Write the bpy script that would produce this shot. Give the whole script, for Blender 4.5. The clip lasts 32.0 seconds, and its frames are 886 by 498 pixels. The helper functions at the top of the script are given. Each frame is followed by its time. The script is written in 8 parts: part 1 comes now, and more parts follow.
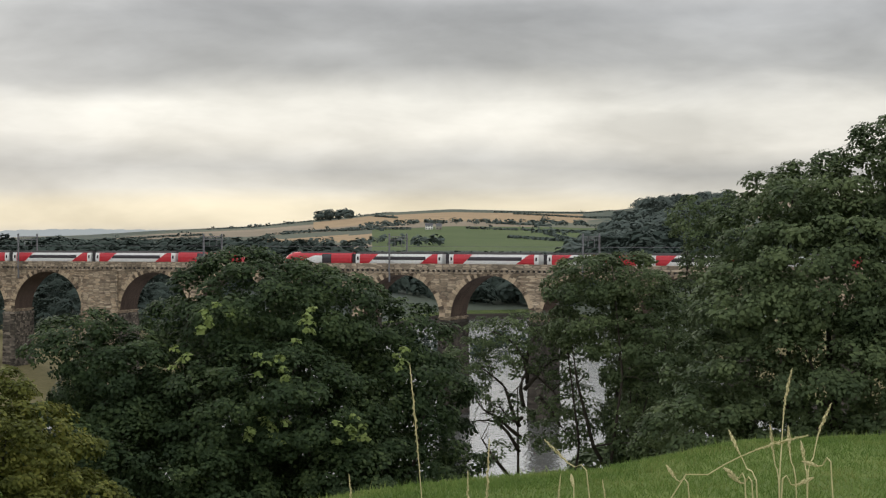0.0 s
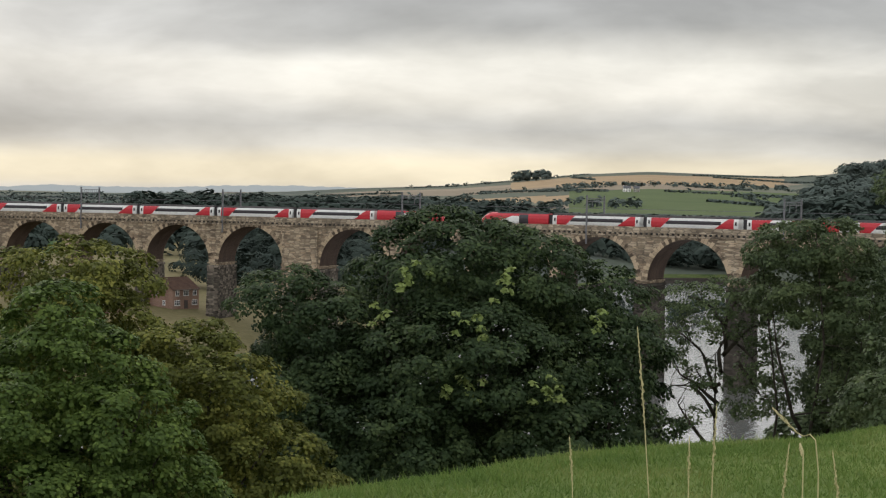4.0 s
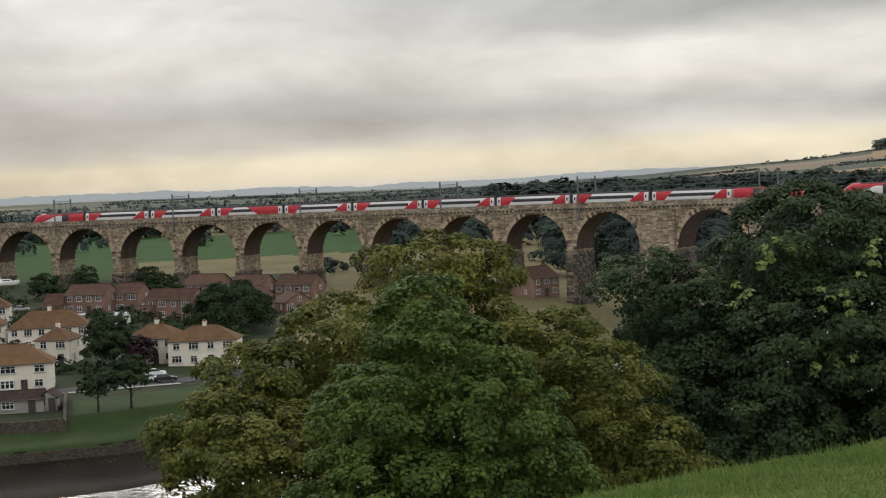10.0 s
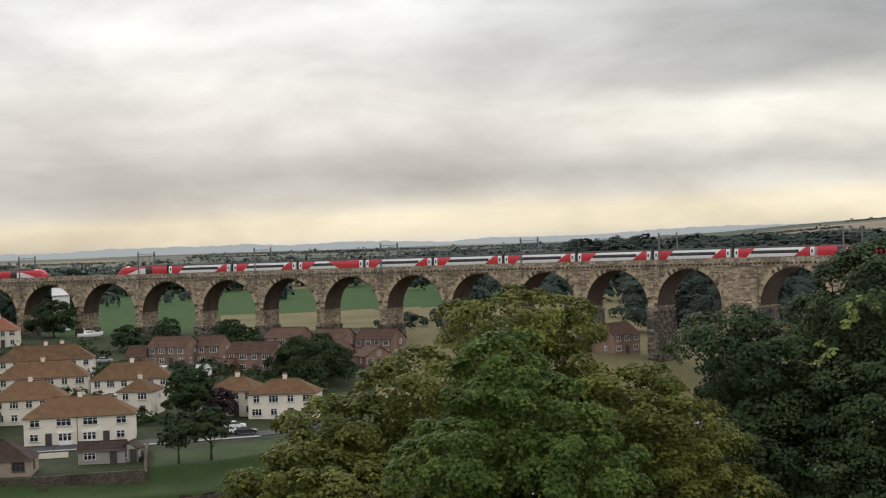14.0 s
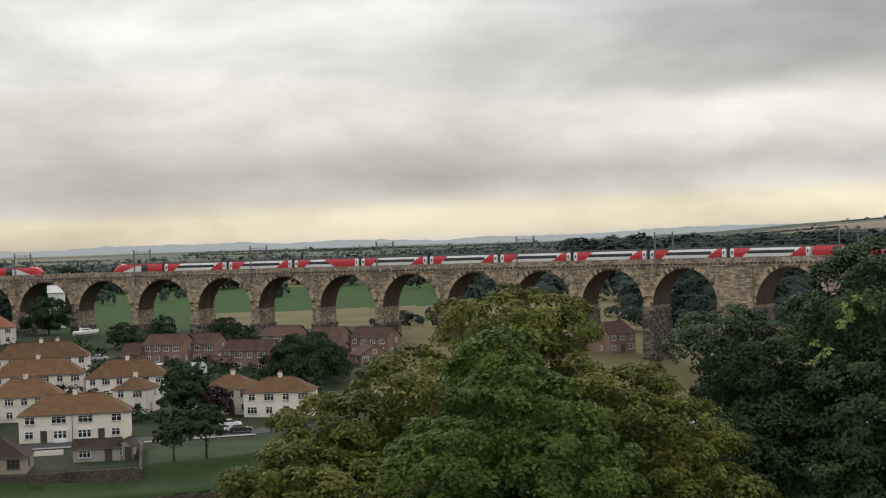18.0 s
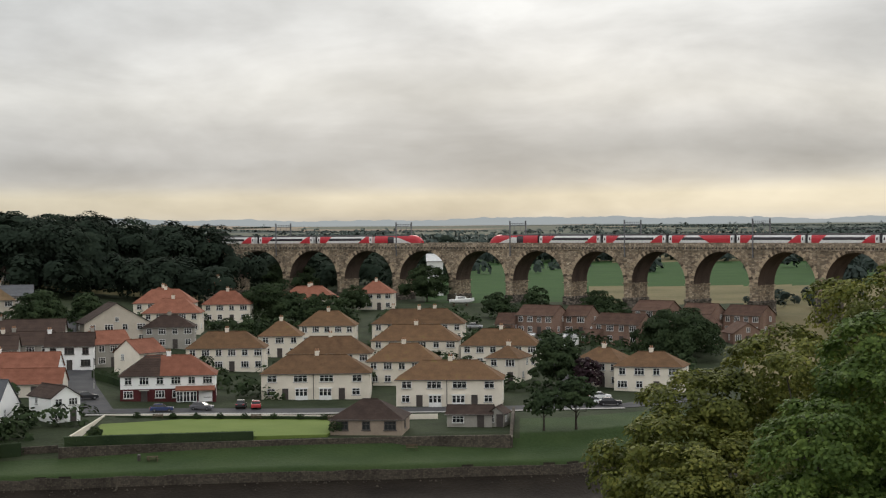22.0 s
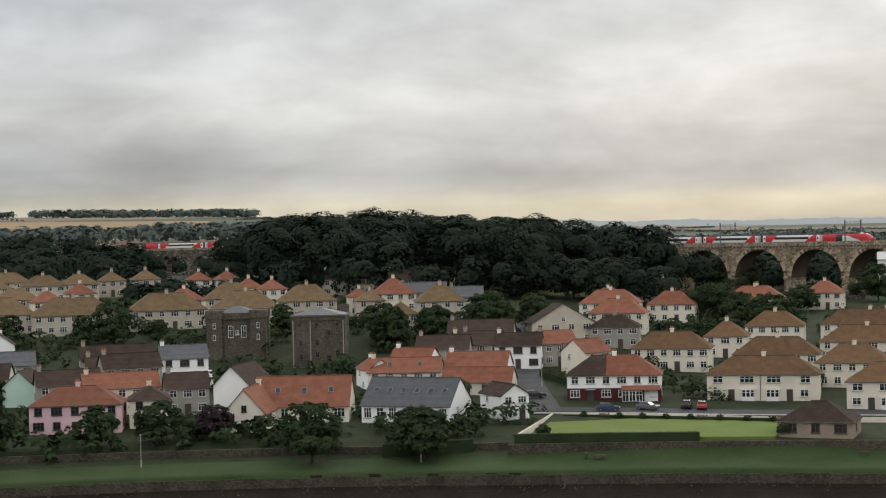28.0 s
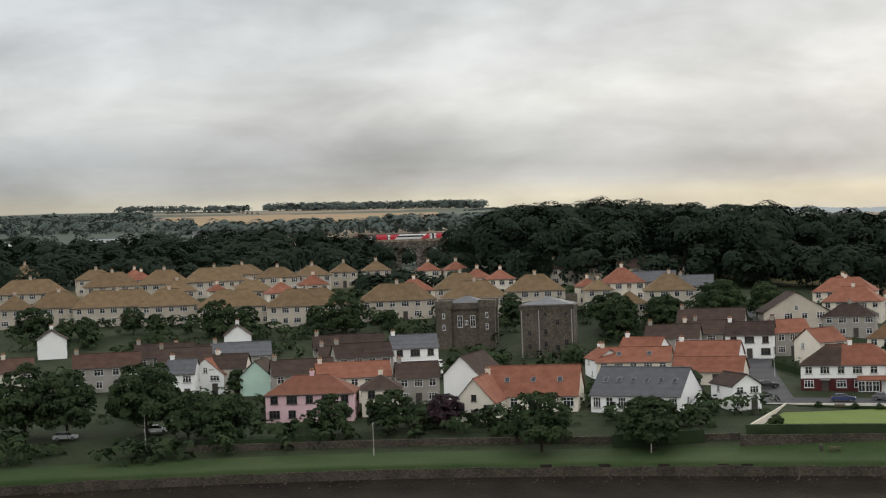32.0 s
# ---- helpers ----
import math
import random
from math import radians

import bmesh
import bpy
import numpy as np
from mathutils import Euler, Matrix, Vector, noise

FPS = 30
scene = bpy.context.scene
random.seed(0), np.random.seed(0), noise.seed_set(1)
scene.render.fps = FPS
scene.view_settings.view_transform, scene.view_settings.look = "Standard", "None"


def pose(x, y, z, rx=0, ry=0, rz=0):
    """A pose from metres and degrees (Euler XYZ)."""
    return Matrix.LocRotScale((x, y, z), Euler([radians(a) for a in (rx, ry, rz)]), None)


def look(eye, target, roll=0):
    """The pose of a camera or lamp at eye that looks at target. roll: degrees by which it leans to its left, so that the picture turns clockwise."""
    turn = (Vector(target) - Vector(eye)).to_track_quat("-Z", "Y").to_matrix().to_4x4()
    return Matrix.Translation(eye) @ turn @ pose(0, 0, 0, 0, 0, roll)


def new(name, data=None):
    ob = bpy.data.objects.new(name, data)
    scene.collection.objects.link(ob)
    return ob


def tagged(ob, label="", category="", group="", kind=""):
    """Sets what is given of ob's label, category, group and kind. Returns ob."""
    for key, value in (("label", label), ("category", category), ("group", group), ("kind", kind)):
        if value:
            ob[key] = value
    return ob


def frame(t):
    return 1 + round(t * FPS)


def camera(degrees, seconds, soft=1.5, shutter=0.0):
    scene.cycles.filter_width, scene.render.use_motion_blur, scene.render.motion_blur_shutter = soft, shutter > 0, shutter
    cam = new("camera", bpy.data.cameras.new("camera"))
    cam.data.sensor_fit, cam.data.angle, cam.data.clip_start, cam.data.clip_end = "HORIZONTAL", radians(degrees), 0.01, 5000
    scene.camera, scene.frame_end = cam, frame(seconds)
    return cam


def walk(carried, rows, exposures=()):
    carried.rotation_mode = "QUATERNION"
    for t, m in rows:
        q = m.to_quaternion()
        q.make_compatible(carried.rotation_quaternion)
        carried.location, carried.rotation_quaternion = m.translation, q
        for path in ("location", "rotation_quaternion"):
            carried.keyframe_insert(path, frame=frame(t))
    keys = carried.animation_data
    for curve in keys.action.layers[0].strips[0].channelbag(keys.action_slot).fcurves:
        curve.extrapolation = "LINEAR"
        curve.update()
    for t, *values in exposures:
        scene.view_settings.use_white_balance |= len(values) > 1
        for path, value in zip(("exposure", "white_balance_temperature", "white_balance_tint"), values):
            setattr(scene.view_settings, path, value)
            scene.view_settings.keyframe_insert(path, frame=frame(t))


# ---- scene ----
cam = camera(29.64, 32.0, soft=1.2)
EYE_HEIGHT = 41.0
ROWS = [
    (0.0, -0.02, -0.53, 0.03),
    (0.5, 0.05, -0.13, 0.15),
    (1.0, 0.49, -0.22, 0.09),
    (1.5, 1.34, -0.41, 0.04),
    (2.0, 1.90, -0.70, -0.07),
    (2.5, 2.70, -1.17, -0.30),
    (3.0, 3.64, -1.60, -0.71),
    (3.5, 5.41, -1.88, -0.88),
    (4.0, 6.71, -1.92, -0.97),
    (4.5, 7.94, -2.11, -0.80),
    (6.5, 10.25, -1.94, 0.02),
    (7.0, 11.38, -1.91, 0.34),
    (7.5, 12.27, -1.97, 0.61),
    (8.0, 13.25, -2.02, 0.92),
    (8.5, 14.30, -2.03, 1.25),
    (9.0, 15.42, -2.10, 1.75),
    (9.5, 16.86, -2.15, 2.09),
    (10.0, 18.78, -2.28, 2.53),
    (10.5, 19.67, -2.10, 2.54),
    (11.0, 20.61, -1.69, 2.35),
    (11.5, 21.24, -1.37, 2.16),
    (12.0, 21.05, -1.15, 2.20),
    (12.5, 21.21, -1.06, 2.24),
    (13.0, 21.44, -0.76, 2.29),
    (13.5, 21.49, -0.58, 2.30),
    (14.0, 21.54, -0.28, 2.13),
    (14.5, 21.44, -0.08, 2.11),
    (16.5, 20.94, 0.02, 2.10),
    (17.0, 20.57, -0.08, 1.95),
    (17.5, 20.56, -0.20, 1.98),
    (18.0, 21.40, -0.33, 1.94),
    (18.5, 23.82, -0.46, 1.98),
    (19.0, 26.37, -0.36, 1.79),
    (19.5, 27.88, -0.39, 1.35),
    (20.0, 29.47, -0.71, 1.15),
    (20.5, 30.80, -1.21, 0.92),
    (21.0, 31.54, -1.41, 0.86),
    (21.5, 32.64, -1.21, 0.65),
    (22.0, 34.16, -0.93, 0.61),
    (22.5, 35.50, -0.50, 0.29),
    (23.0, 36.69, 0.14, -0.19),
    (23.5, 37.57, 0.27, -0.36),
    (24.0, 38.45, -0.06, -0.58),
    (24.5, 38.99, -0.24, -0.96),
    (26.5, 43.46, -0.32, -1.21),
    (27.0, 46.12, -0.64, 0.08),
    (27.5, 48.03, -0.77, 1.10),
    (28.0, 49.26, -0.66, 1.43),
    (28.5, 50.54, -0.63, 1.55),
    (29.0, 51.27, -0.62, 1.56),
    (29.5, 52.27, -0.78, 1.75),
    (30.0, 53.56, -0.84, 2.05),
    (30.5, 54.73, -0.73, 2.02),
    (31.0, 55.53, -0.70, 2.03),
    (31.5, 56.28, -0.78, 2.15),
    (32.0, 57.04, -0.78, 2.04),
]
EXPOSURES = ((0.0, 0.03), (4.0, 0.03), (8.0, 0.0), (10.0, -0.14), (11.5, -0.03), (14.0, 0.0), (18.0, -0.08), (20.0, -0.08), (22.0, -0.08), (24.0, -0.08), (27.0, -0.05), (29.0, -0.02), (32.0, 0.03))
# the hand drifts a little to the left while it pans over the grass
walk(cam, [(t, pose(0.05 + 0.03 * max(0.0, 4.0 - t), 0.0, EYE_HEIGHT, 90 + pitch, roll, yaw)) for t, yaw, pitch, roll in ROWS], EXPOSURES)

# ---- sky and light: an evening overcast, brighter low in the west ----
world = bpy.data.worlds.new("overcast_sky")
scene.world = world
world.use_nodes = True
SUN_AZ, SUN_EL = 34.0, 26.0


def build_sky():
    nt = world.node_tree
    nt.nodes.clear()
    n, link = nt.nodes.new, nt.links.new
    out, bg = n("ShaderNodeOutputWorld"), n("ShaderNodeBackground")
    sky = n("ShaderNodeTexSky")
    sky.sky_type, sky.sun_disc = "NISHITA", False
    sky.sun_elevation, sky.sun_rotation = radians(SUN_EL), radians(-SUN_AZ)
    coord = n("ShaderNodeTexCoord")
    # long flat cloud banks, bent a little by a broad noise
    stretch = n("ShaderNodeMapping")
    stretch.inputs["Scale"].default_value = (3.2, 3.2, 12.0)
    stretch.inputs["Location"].default_value = (0.9, 0.35, 0.3)
    link(coord.outputs["Generated"], stretch.inputs["Vector"])
    banks = n("ShaderNodeTexNoise")
    banks.inputs["Scale"].default_value = 1.0
    banks.inputs["Detail"].default_value = 5.0
    banks.inputs["Roughness"].default_value = 0.5
    banks.inputs["Distortion"].default_value = 0.25
    link(stretch.outputs["Vector"], banks.inputs["Vector"])
    split = n("ShaderNodeSeparateXYZ")
    link(coord.outputs["Generated"], split.inputs["Vector"])
    bend = n("ShaderNodeMath")
    bend.operation = "MULTIPLY_ADD"
    bend.inputs[1].default_value = 0.055
    link(banks.outputs["Fac"], bend.inputs[0])
    lower = n("ShaderNodeMath")
    lower.operation = "ADD"
    lower.inputs[1].default_value = -0.0275
    link(split.outputs["Z"], lower.inputs[0])
    link(lower.outputs[0], bend.inputs[2])
    keep = n("ShaderNodeMapRange")
    keep.inputs[1].default_value, keep.inputs[2].default_value = 0.012, 0.05
    link(split.outputs["Z"], keep.inputs[0])
    rise_at = n("ShaderNodeMix")
    rise_at.data_type = "FLOAT"
    link(keep.outputs[0], rise_at.inputs[0])
    link(split.outputs["Z"], rise_at.inputs[2])
    link(bend.outputs[0], rise_at.inputs[3])
    # height gradient: a warm bright strip at the horizon, grey and pale banks in turn, brightest overhead
    rise = n("ShaderNodeValToRGB")
    els = rise.color_ramp.elements
    els[0].position, els[0].color = 0.0, (0.62, 0.60, 0.55, 1)
    els[1].position, els[1].color = 1.0, (0.95, 0.97, 1.0, 1)
    for pos, col in ((0.005, (0.78, 0.70, 0.53, 1)), (0.018, (0.80, 0.72, 0.55, 1)), (0.027, (0.66, 0.64, 0.585, 1)), (0.040, (0.53, 0.525, 0.505, 1)), (0.058, (0.82, 0.79, 0.72, 1)), (0.078, (0.86, 0.835, 0.765, 1)), (0.100, (0.47, 0.47, 0.46, 1)), (0.132, (0.45, 0.455, 0.46, 1)), (0.150, (0.62, 0.62, 0.62, 1)), (0.17, (0.98, 0.98, 0.97, 1)), (0.21, (1.3, 1.3, 1.3, 1)), (0.3, (1.5, 1.5, 1.5, 1)), (0.6, (1.4, 1.41, 1.43, 1))):
        els.new(pos).color = col
    link(rise_at.outputs[0], rise.inputs["Fac"])
    # towards the west and south the upper grey bank thins out into pale cloud
    thin = n("ShaderNodeValToRGB")
    els = thin.color_ramp.elements
    els[0].position, els[0].color = 0.0, (0.62, 0.60, 0.55, 1)
    els[1].position, els[1].color = 1.0, (0.95, 0.97, 1.0, 1)
    for pos, col in ((0.005, (0.76, 0.69, 0.54, 1)), (0.016, (0.80, 0.73, 0.57, 1)), (0.025, (0.58, 0.57, 0.54, 1)), (0.036, (0.50, 0.50, 0.49, 1)), (0.052, (0.66, 0.65, 0.63, 1)), (0.072, (0.82, 0.80, 0.755, 1)), (0.105, (0.80, 0.79, 0.765, 1)), (0.14, (0.86, 0.86, 0.84, 1)), (0.19, (0.92, 0.92, 0.90, 1)), (0.3, (1.5, 1.5, 1.5, 1)), (0.6, (1.4, 1.41, 1.43, 1))):
        els.new(pos).color = col
    link(rise_at.outputs[0], thin.inputs["Fac"])
    turn_west = n("ShaderNodeMapRange")
    turn_west.inputs[1].default_value, turn_west.inputs[2].default_value = -0.17, -0.40
    link(split.outputs["X"], turn_west.inputs[0])
    banked = n("ShaderNodeMix")
    banked.data_type = "RGBA"
    link(turn_west.outputs[0], banked.inputs[0])
    link(rise.outputs["Color"], banked.inputs[6])
    link(thin.outputs["Color"], banked.inputs[7])
    fine = n("ShaderNodeTexNoise")
    fine.inputs["Scale"].default_value, fine.inputs["Detail"].default_value = 1.6, 5.0
    puffs = n("ShaderNodeMapping")
    puffs.inputs["Scale"].default_value = (4.2, 4.2, 11.0)
    puffs.inputs["Rotation"].default_value = (0.0, 0.0, 0.0)
    link(coord.outputs["Generated"], puffs.inputs["Vector"])
    fine.inputs["Roughness"].default_value, fine.inputs["Distortion"].default_value = 0.52, 0.15
    link(puffs.outputs["Vector"], fine.inputs["Vector"])
    tone = n("ShaderNodeMapRange")
    tone.inputs[1].default_value, tone.inputs[2].default_value = 0.35, 0.65
    tone.inputs[3].default_value, tone.inputs[4].default_value = 0.82, 1.2
    link(fine.outputs["Fac"], tone.inputs[0])
    mul0 = n("ShaderNodeMix")
    mul0.data_type, mul0.blend_type = "RGBA", "MULTIPLY"
    mul0.inputs[0].default_value = 1.0
    link(banked.outputs[2], mul0.inputs[6])
    # torn wisps within the banks
    wisp_at, wisp, wisp_tone, both = n("ShaderNodeMapping"), n("ShaderNodeTexNoise"), n("ShaderNodeMapRange"), n("ShaderNodeMath")
    wisp_at.inputs["Scale"].default_value, wisp_at.inputs["Rotation"].default_value = (9.0, 9.0, 30.0), (0.12, 0.18, 0.0)
    link(coord.outputs["Generated"], wisp_at.inputs["Vector"])
    wisp.inputs["Scale"].default_value, wisp.inputs["Detail"].default_value, wisp.inputs["Roughness"].default_value, wisp.inputs["Distortion"].default_value = 1.0, 6.0, 0.55, 0.6
    link(wisp_at.outputs["Vector"], wisp.inputs["Vector"])
    wisp_tone.inputs[1].default_value, wisp_tone.inputs[2].default_value = 0.3, 0.7
    wisp_tone.inputs[3].default_value, wisp_tone.inputs[4].default_value = 0.90, 1.10
    link(wisp.outputs["Fac"], wisp_tone.inputs[0])
    both.operation = "MULTIPLY"
    link(tone.outputs[0], both.inputs[0])
    link(wisp_tone.outputs[0], both.inputs[1])
    link(both.outputs[0], mul0.inputs[7])
    # cooler cloud to the south
    south = n("ShaderNodeMapRange")
    south.inputs[1].default_value, south.inputs[2].default_value = -0.5, -0.95
    link(split.outputs["X"], south.inputs[0])
    mul = n("ShaderNodeMix")
    mul.data_type, mul.blend_type = "RGBA", "MULTIPLY"
    link(south.outputs[0], mul.inputs[0])
    link(mul0.outputs[2], mul.inputs[6])
    mul.inputs[7].default_value = (0.75, 0.785, 0.83, 1)
    dim = n("ShaderNodeMix")
    dim.data_type, dim.blend_type = "RGBA", "MULTIPLY"
    dim.inputs[0].default_value = 1.0
    dim.inputs[7].default_value = (0.06, 0.06, 0.06, 1)
    link(sky.outputs["Color"], dim.inputs[6])
    mix = n("ShaderNodeMix")
    mix.data_type = "RGBA"
    mix.inputs[0].default_value = 0.93
    link(dim.outputs[2], mix.inputs[6])
    link(mul.outputs[2], mix.inputs[7])
    link(mix.outputs[2], bg.inputs["Color"])
    bg.inputs["Strength"].default_value = 1.0
    link(bg.outputs["Background"], out.inputs["Surface"])


build_sky()
sun = new("sun", bpy.data.lights.new("sun", "SUN"))
sun.data.energy, sun.data.angle, sun.data.color = 0.9, radians(25), (1.0, 0.93, 0.82)
sun.matrix_world = look((0, 0, 0), (math.sin(radians(SUN_AZ)) * math.cos(radians(SUN_EL)), -math.cos(radians(SUN_AZ)) * math.cos(radians(SUN_EL)), -math.sin(radians(SUN_EL))))

# ---- materials ----
def surface(name, c1, c2, size=1.0, fine=8.0, rough=0.85, bump=0.15, metallic=0.0, island=0.0, c3=None, object_random=0.0):
    """A surface that varies between c1 and c2 in patches of that size (metres), with a finer grain and relief; c3 tints rarer stains."""
    m = bpy.data.materials.new(name)
    m.use_nodes = True
    nt = m.node_tree
    n, link = nt.nodes.new, nt.links.new
    bsdf = nt.nodes["Principled BSDF"]
    geo = n("ShaderNodeNewGeometry")
    big, small = n("ShaderNodeTexNoise"), n("ShaderNodeTexNoise")
    big.inputs["Scale"].default_value, big.inputs["Detail"].default_value = 1.0 / size, 4.0
    small.inputs["Scale"].default_value, small.inputs["Detail"].default_value = fine / size, 3.0
    link(geo.outputs["Position"], big.inputs["Vector"])
    link(geo.outputs["Position"], small.inputs["Vector"])
    add = n("ShaderNodeMath")
    add.operation = "MULTIPLY_ADD"
    add.inputs[1].default_value = 0.5
    link(small.outputs["Fac"], add.inputs[0])
    half = n("ShaderNodeMath")
    half.operation = "MULTIPLY_ADD"
    half.inputs[1].default_value, half.inputs[2].default_value = 0.9, -0.2
    link(big.outputs["Fac"], half.inputs[0])
    link(half.outputs[0], add.inputs[2])
    fac = add.outputs[0]
    for amount, source in ((island, geo.outputs["Random Per Island"]), (object_random, None)):
        if amount:
            if source is None:
                source = n("ShaderNodeObjectInfo").outputs["Random"]
            k = n("ShaderNodeMath")
            k.operation = "MULTIPLY_ADD"
            k.inputs[1].default_value = amount
            link(source, k.inputs[0])
            k2 = n("ShaderNodeMath")
            k2.operation = "SUBTRACT"
            k2.inputs[1].default_value = amount * 0.5
            link(fac, k.inputs[2])
            link(k.outputs[0], k2.inputs[0])
            fac = k2.outputs[0]
    ramp = n("ShaderNodeValToRGB")
    ramp.color_ramp.elements[0].position, ramp.color_ramp.elements[0].color = 0.25, (*c1, 1)
    ramp.color_ramp.elements[1].position, ramp.color_ramp.elements[1].color = 0.75, (*c2, 1)
    if c3:
        e = ramp.color_ramp.elements.new(0.9)
        e.color = (*c3, 1)
    link(fac, ramp.inputs["Fac"])
    link(ramp.outputs["Color"], bsdf.inputs["Base Color"])
    bsdf.inputs["Roughness"].default_value, bsdf.inputs["Metallic"].default_value = rough, metallic
    if rough >= 0.8:
        bsdf.inputs["Specular IOR Level"].default_value = 0.06
    if bump:
        b = n("ShaderNodeBump")
        b.inputs["Strength"].default_value, b.inputs["Distance"].default_value = bump, 0.1 * size
        link(small.outputs["Fac"], b.inputs["Height"])
        link(b.outputs["Normal"], bsdf.inputs["Normal"])
    return m


def masonry(name, mortar, colours, block=(0.9, 0.4), bump=0.6, rough=0.9, flat=False, stain=0.35, rubble=False):
    """Coursed blocks: brick texture over horizontal run and height, each block its own tone, with large stains."""
    m = bpy.data.materials.new(name)
    m.use_nodes = True
    nt = m.node_tree
    n, link = nt.nodes.new, nt.links.new
    bsdf = nt.nodes["Principled BSDF"]
    coord, split = n("ShaderNodeNewGeometry"), n("ShaderNodeSeparateXYZ")
    link(coord.outputs["Position"], split.inputs[0])
    run = n("ShaderNodeMath")
    run.operation = "ADD"
    link(split.outputs["X"], run.inputs[0])
    link(split.outputs["Y"], run.inputs[1])
    comb = n("ShaderNodeCombineXYZ")
    link(run.outputs[0], comb.inputs["X"])
    link(split.outputs["Y" if flat else "Z"], comb.inputs["Y"])
    brick = n("ShaderNodeTexBrick")
    brick.inputs["Scale"].default_value = 1.0
    brick.inputs["Brick Width"].default_value, brick.inputs["Row Height"].default_value = block
    brick.inputs["Mortar Size"].default_value = block[1] * 0.06
    brick.inputs["Mortar Smooth"].default_value = 0.4
    brick.inputs["Bias"].default_value = 0.0
    brick.inputs["Color1"].default_value, brick.inputs["Color2"].default_value = (0, 0, 0, 1), (1, 1, 1, 1)
    brick.inputs["Mortar"].default_value = (0.5, 0.5, 0.5, 1)
    link(comb.outputs[0], brick.inputs["Vector"])
    tint, joint = brick.outputs["Color"], brick.outputs["Fac"]
    if rubble:
        scale = n("ShaderNodeVectorMath")
        scale.operation = "MULTIPLY"
        scale.inputs[1].default_value = (1 / block[0], 1 / block[1], 1)
        link(comb.outputs[0], scale.inputs[0])
        cell, edge = n("ShaderNodeTexVoronoi"), n("ShaderNodeTexVoronoi")
        edge.feature = "DISTANCE_TO_EDGE"
        for v in (cell, edge):
            v.voronoi_dimensions = "2D"
            v.inputs["Scale"].default_value, v.inputs["Randomness"].default_value = 1.0, 0.75
            link(scale.outputs[0], v.inputs["Vector"])
        part_of = n("ShaderNodeSeparateColor")
        link(cell.outputs["Color"], part_of.inputs[0])
        gap = n("ShaderNodeMapRange")
        gap.inputs[1].default_value, gap.inputs[2].default_value = 0.02, 0.12
        gap.inputs[3].default_value, gap.inputs[4].default_value = 1.0, 0.0
        link(edge.outputs["Distance"], gap.inputs[0])
        tint, joint = part_of.outputs[0], gap.outputs[0]
    tone = n("ShaderNodeValToRGB")
    e = tone.color_ramp.elements
    e[0].color, e[1].color = (*colours[0], 1), (*colours[-1], 1)
    for i, c in enumerate(colours[1:-1], 1):
        e.new(i / (len(colours) - 1)).color = (*c, 1)
    noise_ = n("ShaderNodeTexNoise")
    noise_.inputs["Scale"].default_value, noise_.inputs["Detail"].default_value = 0.16, 7.0
    noise_.inputs["Roughness"].default_value = 0.68
    link(coord.outputs["Position"], noise_.inputs["Vector"])
    blend = n("ShaderNodeMix")
    blend.data_type = "FLOAT"
    blend.inputs[0].default_value = 0.3 if rubble else 0.38
    link(tint, blend.inputs[2])
    spread = n("ShaderNodeMapRange")
    spread.inputs[1].default_value, spread.inputs[2].default_value = 0.3, 0.7
    link(noise_.outputs["Fac"], spread.inputs[0])
    link(spread.outputs[0], blend.inputs[3])
    link(blend.outputs[0], tone.inputs["Fac"])
    mix = n("ShaderNodeMix")
    mix.data_type = "RGBA"
    link(joint, mix.inputs[0])
    link(tone.outputs["Color"], mix.inputs[6])
    mix.inputs[7].default_value = (*mortar, 1)
    # rain streaks and soot
    soot = n("ShaderNodeTexNoise")
    soot.inputs["Scale"].default_value, soot.inputs["Detail"].default_value = 1.0, 5.0
    squash = n("ShaderNodeMapping")
    squash.inputs["Scale"].default_value = (0.35, 0.35, 0.09)
    link(coord.outputs["Position"], squash.inputs[0])
    link(squash.outputs[0], soot.inputs["Vector"])
    dark = n("ShaderNodeMapRange")
    dark.inputs[1].default_value, dark.inputs[2].default_value = 0.42, 0.68
    dark.inputs[3].default_value, dark.inputs[4].default_value = 1.0, 1.0 - stain
    link(soot.outputs["Fac"], dark.inputs[0])
    mul = n("ShaderNodeMix")
    mul.data_type, mul.blend_type = "RGBA", "MULTIPLY"
    mul.inputs[0].default_value = 1.0
    link(mix.outputs[2], mul.inputs[6])
    link(dark.outputs[0], mul.inputs[7])
    link(mul.outputs[2], bsdf.inputs["Base Color"])
    bsdf.inputs["Roughness"].default_value = rough
    bsdf.inputs["Specular IOR Level"].default_value = 0.1
    b = n("ShaderNodeBump")
    b.inputs["Strength"].default_value, b.inputs["Distance"].default_value = bump, 0.06
    b.invert = True
    link(joint, b.inputs["Height"])
    link(b.outputs["Normal"], bsdf.inputs["Normal"])
    return m


